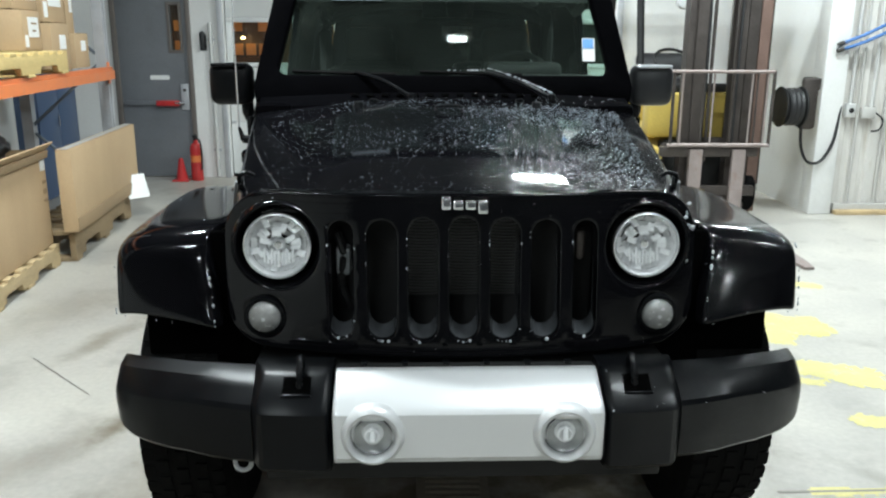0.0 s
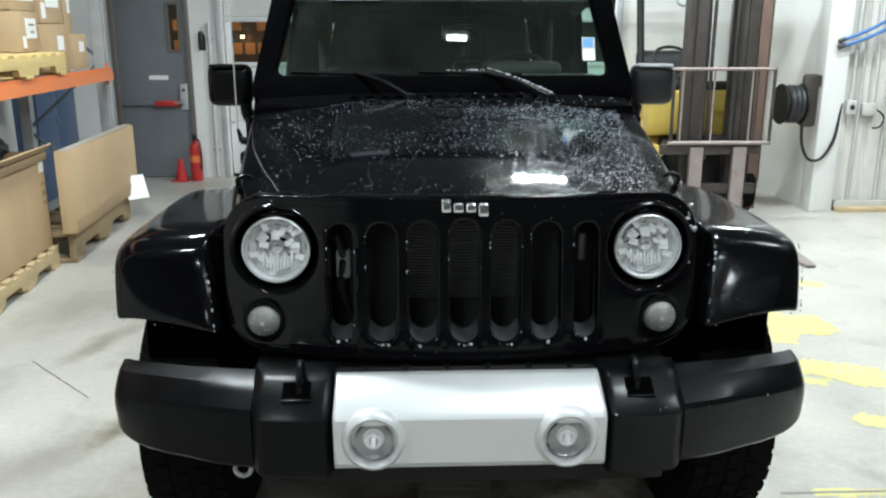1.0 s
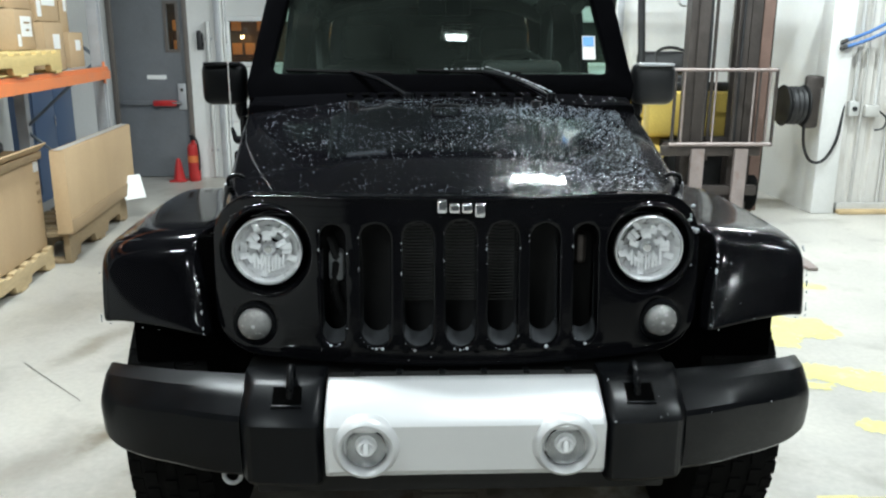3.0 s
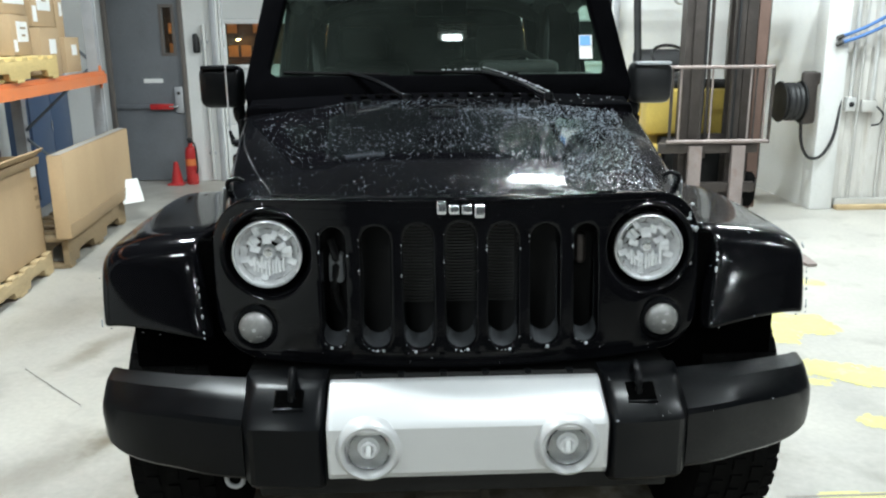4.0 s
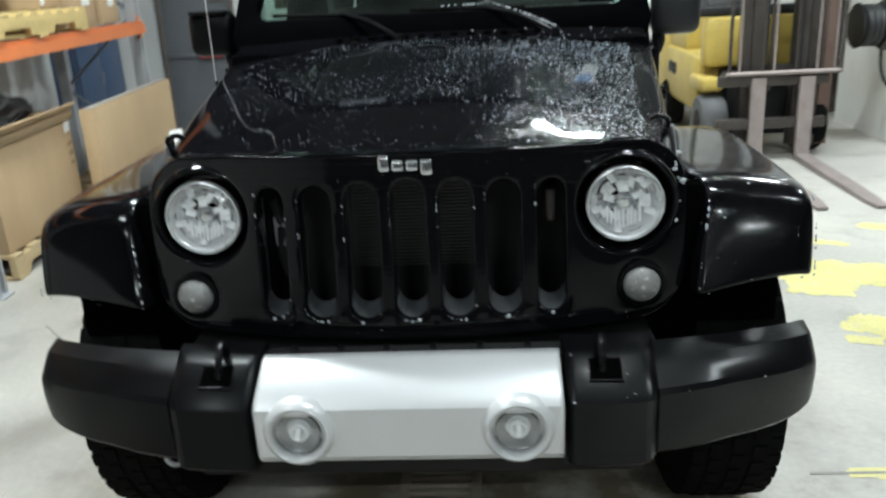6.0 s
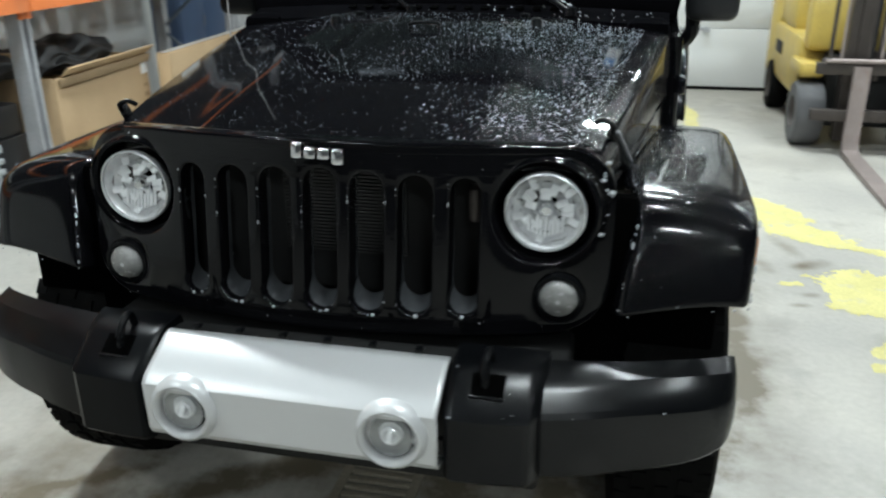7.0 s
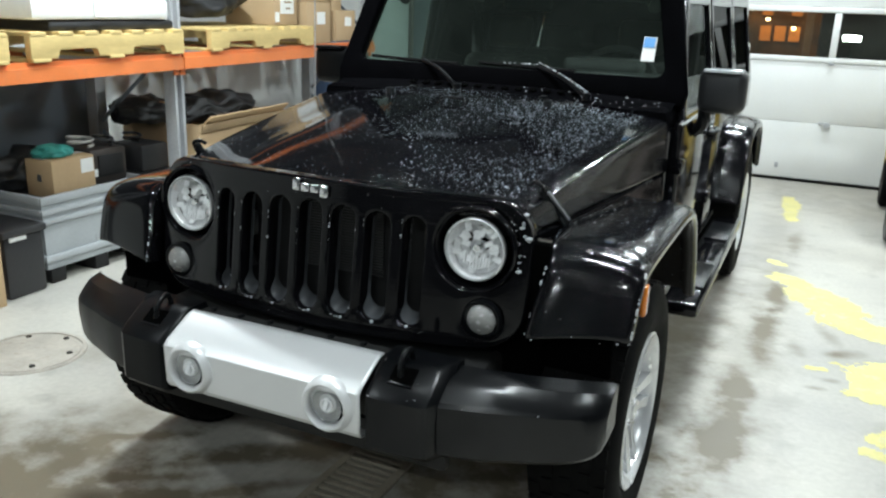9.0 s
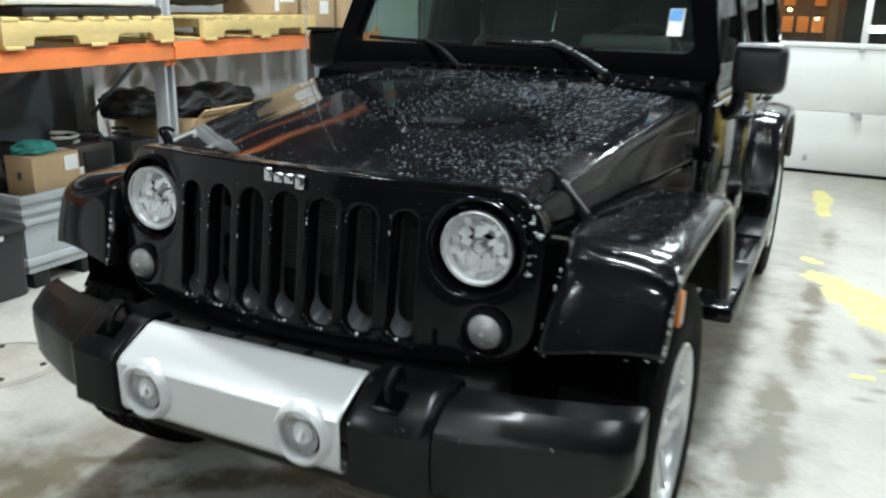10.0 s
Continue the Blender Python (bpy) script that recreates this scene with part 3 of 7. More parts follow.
# gate: sectional panels, window band, rails
gate = thing("garage_door", "white sectional garage door with a window band, closed", "garage door", (0, NORTH + 0.05, 0), kind="structure")
gx0, gx1 = GATE[0] + 0.01, GATE[1] - 0.01
for z0, z1 in ((0.03, 0.588), (0.590, 1.165), (1.68, 2.28), (2.283, 2.9)):
    part("door_panel", span(gx0, gx1, NORTH + 0.06, NORTH + 0.105, z0, z1, 0.008), PANEL_WHITE, gate)
part("bottom_seal", span(gx0, gx1, NORTH + 0.05, NORTH + 0.11, 0.0, 0.028, 0.006), RUBBER, gate, "black rubber bottom seal")
part("window_rail", span(gx0, gx1, NORTH + 0.045, NORTH + 0.11, 1.168, 1.215, 0.008), PANEL_WHITE, gate)
part("window_rail", span(gx0, gx1, NORTH + 0.045, NORTH + 0.11, 1.628, 1.678, 0.008), PANEL_WHITE, gate)
mull = [gx0 + 0.03, -0.93, 0.16, 1.25, gx1 - 0.03]
for mx in mull:
    part("mullion", span(mx - 0.03, mx + 0.03, NORTH + 0.048, NORTH + 0.108, 1.217, 1.626, 0.006), PANEL_WHITE, gate)
    part("hinge", box((mx, NORTH + 0.045, 1.165), (0.05, 0.02, 0.035), 0.006), GALV, gate)
    part("hinge", box((mx, NORTH + 0.052, 0.588), (0.045, 0.016, 0.03), 0.006), GALV, gate)
for a, b in zip(mull, mull[1:]):
    o = part("pane", span(a + 0.03, b - 0.03, NORTH + 0.078, NORTH + 0.084, 1.216, 1.627), CLEAR, gate, "clear pane, night behind")
    o.visible_shadow = False
part("lock", rod((1.30, NORTH + 0.03, 0.575), (1.30, NORTH + 0.065, 0.575), 0.030), GALV, gate, "round steel lock")
part("bolt", box((0.90, NORTH + 0.05, 0.15), (0.035, 0.02, 0.05), 0.006), GALV, gate)
part("side_track", span(GATE[0] - 0.06, GATE[0] - 0.005, NORTH - 0.05, NORTH - 0.002, 0.0, 2.9, 0.008), GALV, gate, "galvanised door track")
part("side_track", span(GATE[1] + 0.005, GATE[1] + 0.06, NORTH - 0.05, NORTH - 0.002, 0.0, 2.9, 0.008), GALV, gate, "galvanised door track")

# steel side door
sd = thing("door_1", "dark grey steel side door, closed, with a red push bar", "door", ((DOOR[0] + DOOR[1]) / 2, NORTH, 0), kind="structure")
for a, b, c, d in ((DOOR[0], DOOR[0] + 0.05, 0, DOOR[3]), (DOOR[1] - 0.05, DOOR[1], 0, DOOR[3]), (DOOR[0] + 0.05, DOOR[1] - 0.05, DOOR[3] - 0.05, DOOR[3])):
    part("door_frame", span(a, b, NORTH - 0.02, NORTH + 0.14, c, d, 0.006), FRAME_BROWN, sd)
vp = [(-2.66, 1.34), (-2.56, 1.34), (-2.56, 1.80), (-2.66, 1.80)]
part("leaf", plate([(DOOR[0] + 0.052, 0.012), (DOOR[1] - 0.052, 0.012), (DOOR[1] - 0.052, DOOR[3] - 0.052), (DOOR[0] + 0.052, DOOR[3] - 0.052)], [vp], 0.045, 0.003, Matrix.Translation((0, NORTH + 0.04, 0)) @ FRONT), DOOR_GREY, sd)
o = part("vision_pane", span(-2.66, -2.56, NORTH + 0.038, NORTH + 0.043, 1.34, 1.80), CLEAR, sd, "narrow wired vision pane")
o.visible_shadow = False
ring = plate([(-2.685, 1.315), (-2.535, 1.315), (-2.535, 1.825), (-2.685, 1.825)], [vp], 0.012, 0.003, Matrix.Translation((0, NORTH + 0.013, 0)) @ FRONT)
part("vision_frame", ring, FRAME_BROWN, sd)
part("push_bar", box((-2.72, NORTH - 0.045, 0.795), (0.24, 0.045, 0.06), 0.012), RED, sd, "red painted push bar")
part("bar_rail", box((-2.86, NORTH - 0.012, 0.795), (0.62, 0.03, 0.045), 0.008), DOOR_GREY, sd)
lk = part("lock_plate", box((-2.545, NORTH + 0.005, 0.86), (0.085, 0.03, 0.27), 0.008), GALV, sd, "steel lock plate")
part("handle", tube([(-2.56, NORTH - 0.005, 0.80), (-2.56, NORTH - 0.06, 0.80), (-2.64, NORTH - 0.065, 0.80)], 0.011), CHROME, lk)
part("cylinder", rod((-2.545, NORTH - 0.015, 0.93), (-2.545, NORTH + 0.0, 0.93), 0.018), BOLT, lk)
part("notice", box((-2.80, NORTH + 0.014, 1.06), (0.20, 0.004, 0.045), 0), PAPER, sd, "small pale notice, worn")
part("closer", box((-3.02, NORTH - 0.02, 1.98), (0.22, 0.06, 0.06), 0.01), MAST_GREY, sd, "door closer")
# fittings by the door
ov = thing("wall_telephone", "black oval wall handset on the white wall", "handset", (-2.32, NORTH, 1.40))
part("handset", box((-2.32, NORTH - 0.03, 1.44), (0.055, 0.05, 0.19), 0.024, 3), CABLE, ov)
part("cradle", box((-2.32, NORTH - 0.008, 1.42), (0.07, 0.016, 0.16), 0.006), PLASTIC, ov)
cd = thing("conduit", "white vertical conduit with wall clips", "conduit", (-2.24, NORTH, 0))
part("pipe", rod((-2.235, NORTH - 0.035, 0.02), (-2.235, NORTH - 0.035, 1.62), 0.022), PIPE, cd)
for z in (0.3, 0.9, 1.45):
    part("clip", box((-2.235, NORTH - 0.014, z), (0.075, 0.028, 0.03), 0.004), GALV, cd)

# night beyond the panes
tagged(part("backdrop", span(-18, 18, 30, 30.1, -1, 9), NIGHT), "dark night beyond the panes", "backdrop", kind="structure")
tagged(part("ground", span(-18, 18, NORTH + 0.32, 30, -0.25, -0.15), STAIN), "dark yard outside", "ground", kind="structure")
yard = thing("warehouse", "far brick warehouse under orange lamps", "warehouse", (0, 18, -0.15))
part("wall", span(-12, 0.92, 18, 18.6, -0.15, 3.3), NIGHT_ORANGE, yard)
for i in range(9):
    wx = -11.2 + i * 1.36
    for k in range(3):
        x = wx + 0.03 + 0.30 * k
        part("window", span(x, x + 0.22, 17.95, 18.0, 1.06, 1.38 - 0.06 * (i % 2)), AMBER_PANE, yard, "dim amber lit window")
        if (i + k) % 3:
            part("window", span(x, x + 0.22, 17.95, 18.0, 1.60, 1.84), AMBER_PANE, yard, "dim amber lit window")
    part("pier", span(wx + 0.94, wx + 1.1, 17.90, 17.99, -0.1, 2.6), FRAME_BROWN, yard)
sl = bpy.data.lights.new("street_light", "AREA")
sl.energy, sl.color, sl.size = 150, (1.0, 0.55, 0.2), 0.6
slo = new("street_light", sl)
slo.matrix_world = look((0.5, 14.5, 4.4), (0, 18, 1.2))
for i, (lx, lz) in enumerate(((-6.2, 1.9), (-4.9, 2.35), (0.4, 1.35), (-0.5, 1.72), (-0.15, 1.52), (-1.4, 1.6), (-4.1, 1.46), (-5.5, 1.7))):
    f = thing("yard_lamp", "small glowing orange yard lamp on the warehouse", "lamp", (lx, 17.8, lz), group="yard lamps")
    part("housing", box((lx, 17.88, lz + 0.045), (0.13, 0.18, 0.04), 0.01), DARK, f)
    part("bulb", lathe([(0, 0.02), (0.035, 0.014), (0.042, -0.012), (0, -0.035)], 12, Matrix.Translation((lx, 17.82, lz))), SODIUM, f)

wl = thing("yard_lamp", "white glowing floodlight on a post in the yard", "lamp", (1.66, 24.3, -0.15))
part("post", rod((1.66, 24.45, -0.15), (1.66, 24.45, 1.0), 0.04), DARK, wl)
part("housing", box((1.66, 24.42, 1.06), (0.56, 0.10, 0.26), 0.03), DARK, wl)
part("lens", box((1.66, 24.36, 1.06), (0.46, 0.03, 0.17), 0.012), WHITE_GLOW, wl)
# ceiling fittings
for x, y, w, length in LAMPS:
    c = length / 0.62
    f = thing("ceiling_light", "unseen twin tube fluorescent fitting hung on rods", "light", (x, y, CEIL), group="ceiling lights")
    part("housing", box((x, y, CEIL - 0.56), (length + 0.08, 0.10 + 0.12 * c, 0.06), 0.01), PANEL_WHITE, f)
    for s in (-0.06 * c, 0.06 * c):
        part("tube", rod((x - 0.3 * c, y + s, CEIL - 0.605), (x + 0.3 * c, y + s, CEIL - 0.605), 0.010), TUBE, f)
    for s in (-0.28 * c, 0.28 * c):
        part("hanger", rod((x + s, y, CEIL - 0.53), (x + s, y, CEIL), 0.005, seg=8), GALV, f)


# ---- floor marks ----
def ragged(strokes, cell, z, wob, seed, keep=0.0):
    """Flat cells inside a set of fat strokes with ragged edges: (x0, y0, x1, y1, half width)."""
    b = bmesh.new()
    xs = [v for s in strokes for v in (s[0] - s[4], s[0] + s[4], s[2] - s[4], s[2] + s[4])]
    ys = [v for s in strokes for v in (s[1] - s[4], s[1] + s[4], s[3] - s[4], s[3] + s[4])]
    nx, ny = int((max(xs) - min(xs) + 0.3) / cell), int((max(ys) - min(ys) + 0.3) / cell)
    x0, y0 = min(xs) - 0.15, min(ys) - 0.15
    made = {}

    def inside(x, y):
        best = -9
        for ax, ay, bx, by, w in strokes:
            dx, dy = bx - ax, by - ay
            t = max(0, min(1, ((x - ax) * dx + (y - ay) * dy) / max(dx * dx + dy * dy, 1e-9)))
            best = max(best, 1 - math.hypot(x - ax - dx * t, y - ay - dy * t) / w)
        n = noise.noise((x * 3.1 + seed, y * 3.1, seed)) * 0.6 + noise.noise((x * 11, y * 11 + seed, 1)) * 0.35 + noise.noise((x * 34, y * 34, seed)) * 0.25
        return best + n * wob > keep

    def vert(i, j):
        if (i, j) not in made:
            made[i, j] = b.verts.new((x0 + i * cell, y0 + j * cell, z))
        return made[i, j]

    for i in range(nx):
        for j in range(ny):
            if inside(x0 + (i + 0.5) * cell, y0 + (j + 0.5) * cell):
                b.faces.new((vert(i, j), vert(i + 1, j), vert(i + 1, j + 1), vert(i, j + 1)))
    return b


def mark(name, b, mat, label, category):
    return tagged(part(name, b, mat, None, smooth=0, fix=False), label, category, kind="structure")


mark("floor_paint", ragged([(1.10, 6.0, 1.15, 5.1, 0.08), (1.10, 3.78, 1.15, 3.72, 0.05), (1.20, 3.42, 1.36, 3.18, 0.09), (1.36, 3.18, 1.50, 2.90, 0.16), (1.52, 2.85, 1.72, 2.58, 0.13), (1.74, 2.56, 2.02, 2.44, 0.07), (1.66, 2.02, 1.95, 2.00, 0.19), (1.60, 1.84, 1.74, 1.80, 0.10), (1.72, 1.42, 1.92, 1.30, 0.12), (1.60, 1.28, 1.66, 1.26, 0.04), (1.68, 0.88, 1.82, 0.83, 0.06), (1.38, 2.02, 1.44, 2.03, 0.035), (2.28, 2.74, 2.36, 2.70, 0.05), (1.24, 0.36, 1.75, 0.36, 0.03)], 0.0125, 0.0015, 1.15, 5.1, 0.16), YELLOW_LINE, "worn yellow line paint on the concrete", "floor paint")
jt = bmesh.new()
for a, b_ in (((1.1, 0.36), (8.8, 0.36)),):
    span(a[0], b_[0], a[1], a[1] + 0.012, 0.0008, 0.002, bm=jt)
mark("floor_joint", jt, STAIN, "saw-cut joints in the concrete", "joint")
ck = bmesh.new()
p = Vector((-1.93, 1.62, 0.003))
last = None
for i in range(16):
    q = p + Vector((0.028, -0.028, 0)) * i + Vector((noise.noise((i * 0.7, 0, 5)) * 0.006, 0, 0))
    w = 0.0018 if i < 12 else 0.0014
    pair = [ck.verts.new(q + Vector((-w, -w, 0))), ck.verts.new(q + Vector((w, w, 0)))]
    if last:
        ck.faces.new((last[0], last[1], pair[1], pair[0]))
    last = pair
mark("floor_crack", ck, CRACK, "thin dark crack in the concrete", "crack")
mh = thing("manhole_cover", "round rusty steel manhole cover set in the floor", "manhole cover", (-1.84, 0.40, 0))
part("cover", lathe([(0, 0.010), (0.20, 0.010), (0.212, 0.006), (0.214, 0.0)], 48, Matrix.Translation((-1.84, 0.40, 0))), MANHOLE, mh)
part("rim", lathe([(0.220, 0.0), (0.222, 0.007), (0.236, 0.007), (0.24, 0.0)], 48, Matrix.Translation((-1.84, 0.40, 0))), MANHOLE, mh)
for i in range(6):
    a = i * math.pi / 3 + 0.4
    part("bolt", lathe([(0, 0.016), (0.012, 0.016), (0.014, 0.008)], 8, Matrix.Translation((-1.84 + 0.18 * math.cos(a), 0.40 + 0.18 * math.sin(a), 0))), BOLT, mh)
dg = thing("drain_grate", "narrow iron drain grate in the floor below the car", "drain grate", (0.0, 0.1, 0))
part("frame", plate([(-0.12, -0.35), (0.12, -0.35), (0.12, 0.75), (-0.12, 0.75)], [[(-0.095, -0.325), (0.095, -0.325), (0.095, 0.725), (-0.095, 0.725)]], 0.012, 0.002, Matrix.Translation((0, 0, 0.008))), GRATE, dg)
part("pit", span(-0.095, 0.095, -0.325, 0.725, 0.0005, 0.0015), STAIN, dg)
s0 = part("slat", box((0, -0.31, 0.007), (0.19, 0.018, 0.010), 0.002), GRATE, dg)
for i in range(1, 30):
    again(s0, Matrix.Translation((0, 0.035 * i, 0)))


# ---- the off-road car ----
car = thing("off_road_car", "black four-door off-road car, wet, with a silver bumper insert", "car", (0, 0.52, 0))
FA, RA, WR = 0.40, 3.36, 0.405  # axles along y, tyre radius


def bend(b, y0=-0.075, bow=0.27, lean=0.13, z0=0.9):
    for v in b.verts:
        v.co.y += y0 + bow * v.co.x ** 2 + lean * (v.co.z - z0)
    return b


# grille with its seven slots and lamp holes
outer = []
outer += arc(-0.50, 0.80, 0.115, 0.10, 180, 270, 6)
outer += [(-0.3, 0.695), (0.0, 0.692), (0.3, 0.695)]
outer += arc(0.50, 0.80, 0.115, 0.10, 270, 360, 6)
outer += [(0.618, 0.90)] + arc(0.50, 0.982, 0.118, 0.114, 0, 75, 6) + [(0.42, 1.097), (0.2, 1.100), (0.0, 1.101), (-0.2, 1.100), (-0.42, 1.097)] + arc(-0.50, 0.982, 0.118, 0.114, 105, 180, 6) + [(-0.618, 0.90)]
slots = []
for i in range(7):
    cx = (i - 3) * 0.1045
    top = 1.052 - 0.014 * abs(i - 3) / 3
    w = 0.0425 if 0 < i < 6 else 0.0365
    slots.append(arc(cx, top - w, w, w, 0, 180, 10) + arc(cx, 0.728 + w, w, w, 180, 360, 10))
lamps = [arc(s * 0.479, 0.962, 0.117, 0.117, 0, 350, 35) for s in (-1, 1)] + [arc(s * 0.515, 0.776, 0.058, 0.058, 0, 345, 23) for s in (-1, 1)]
def finer(b, size):
    bmesh.ops.triangulate(b, faces=b.faces)
    for _ in range(4):
        long = [e for e in b.edges if e.calc_length() > size]
        if not long:
            break
        bmesh.ops.subdivide_edges(b, edges=long, cuts=1)
        bmesh.ops.triangulate(b, faces=[f for f in b.faces if len(f.verts) > 3])
    return b


grille = part("grille", bend(finer(plate(outer, slots + lamps, 0.05, 0.005, Matrix.Translation((0, 0.02, 0)) @ FRONT), 0.04)), PAINT, car, "gloss black grille with seven tall slots", smooth=50)
# slot collars set back behind the face
for i in range(7):
    cx = (i - 3) * 0.1045
    ring = slots[i]
    rows = [[(x, y, z) for x, z in ring] for y in (0.004, 0.055)]
    rows = [[(cx + (x - cx) * 0.985, y, z) for x, y, z in rows[0]], [(cx + (x - cx) * 0.86, y, z + (0.027 if z < 0.78 else 0.0)) for x, y, z in rows[1]]]
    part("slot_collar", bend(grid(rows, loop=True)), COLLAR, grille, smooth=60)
for k, (bx, bw, bz, bh) in enumerate(((-0.046, 0.024, 1.084, 0.034), (-0.016, 0.026, 1.079, 0.024), (0.015, 0.026, 1.079, 0.024), (0.046, 0.026, 1.074, 0.034))):
    part("badge", bend(box((bx, -0.013, bz), (bw, 0.011, bh), 0.0052, 3)), CHROME, grille, "small bright badge, plain shapes" if k == 0 else "")
# water beads along the slot edges
rnd = random.Random(21)
b = bmesh.new()
for i in range(7):
    cx = (i - 3) * 0.1045
    w = 0.040 if 0 < i < 6 else 0.034
    for k in range(rnd.randint(3, 9)):
        r = 0.0009 + 0.0022 * rnd.random() ** 3
        side = -1 if rnd.random() < 0.85 else 1
        bmesh.ops.create_icosphere(b, subdivisions=1, radius=r, matrix=Matrix.Translation((cx + side * (w + 0.001), -0.005, rnd.uniform(0.91, 1.025))) @ Matrix.Diagonal((0.7, 0.7, 1.9, 1)))
    for k in range(rnd.randint(2, 7)):
        q = radians(rnd.gauss(262, 34))
        bmesh.ops.create_icosphere(b, subdivisions=1, radius=0.0010 + 0.0026 * rnd.random() ** 3, matrix=Matrix.Translation((cx + w * math.cos(q), -0.006, 0.728 + 0.0425 + w * math.sin(q))))
    bmesh.ops.create_icosphere(b, subdivisions=2, radius=rnd.uniform(0.0028, 0.0052), matrix=Matrix.Translation((cx + rnd.uniform(-0.012, 0.016), -0.007, 0.731 + rnd.uniform(-0.002, 0.004))))
for k in range(26):
    x, z = rnd.uniform(-0.58, 0.58), rnd.choice((rnd.uniform(0.69, 0.726), rnd.uniform(1.040, 1.088)))
    bmesh.ops.create_icosphere(b, subdivisions=1, radius=0.0008 + 0.0016 * rnd.random() ** 3, matrix=Matrix.Translation((x, -0.005, z)))
for k in range(16):
    q, r = radians(rnd.uniform(-30, 70)), rnd.uniform(0.110, 0.122)
    sx = 1 if rnd.random() < 0.7 else -1
    bmesh.ops.create_icosphere(b, subdivisions=1, radius=0.0010 + 0.0022 * rnd.random() ** 2, matrix=Matrix.Translation((sx * (0.479 + r * math.cos(q)), -0.006, 0.962 + r * math.sin(q))))
# larger pale beads paint the row of lamp glints by the +x headlight
for k in range(11):
    q = rnd.random()
    bmesh.ops.create_icosphere(b, subdivisions=1, radius=0.0022 + 0.0058 * rnd.random() ** 1.5, matrix=Matrix.Translation((0.590 + 0.024 * rnd.random() - 0.05 * max(0, q - 0.7), -0.007, 0.905 + 0.165 * q)) @ Matrix.Diagonal((1.3, 0.7, 0.8, 1)))
part("water_spray", bend(b), BEAD, grille, "water beads and painted lamp glints on the grille", smooth=80, fix=False)["kind"] = "stuff"
# radiator behind the slots
rad = part("radiator", span(-0.36, 0.36, 0.10, 0.14, 0.70, 1.06), DARK, car)
f0 = part("fin", box((0, 0.092, 0.80), (0.30, 0.010, 0.004)), RADIATOR, rad)
for i in range(1, 26):
    again(f0, Matrix.Translation((0, 0, 0.0085 * i)))
part("duct", span(-0.335, -0.296, 0.045, 0.09, 0.865, 0.945, 0.010), TOTE_GREY, rad, "grey duct behind the slot")
part("duct", box((0.318, 0.06, 0.95), (0.026, 0.05, 0.08), 0.010), MAST_GREY, rad, "grey duct behind the slot")
part("hose", tube([(-0.33, 0.06, 0.98), (-0.315, 0.05, 0.93), (-0.322, 0.06, 0.84), (-0.30, 0.07, 0.77)], 0.012), CABLE, rad)
part("bay_wall", span(-0.60, 0.60, 0.145, 0.17, 0.52, 1.05), DARK, car)

# head lamps and turn lamps
ZF = Matrix.Rotation(radians(90), 4, "X")  # z of a lathe faces -y


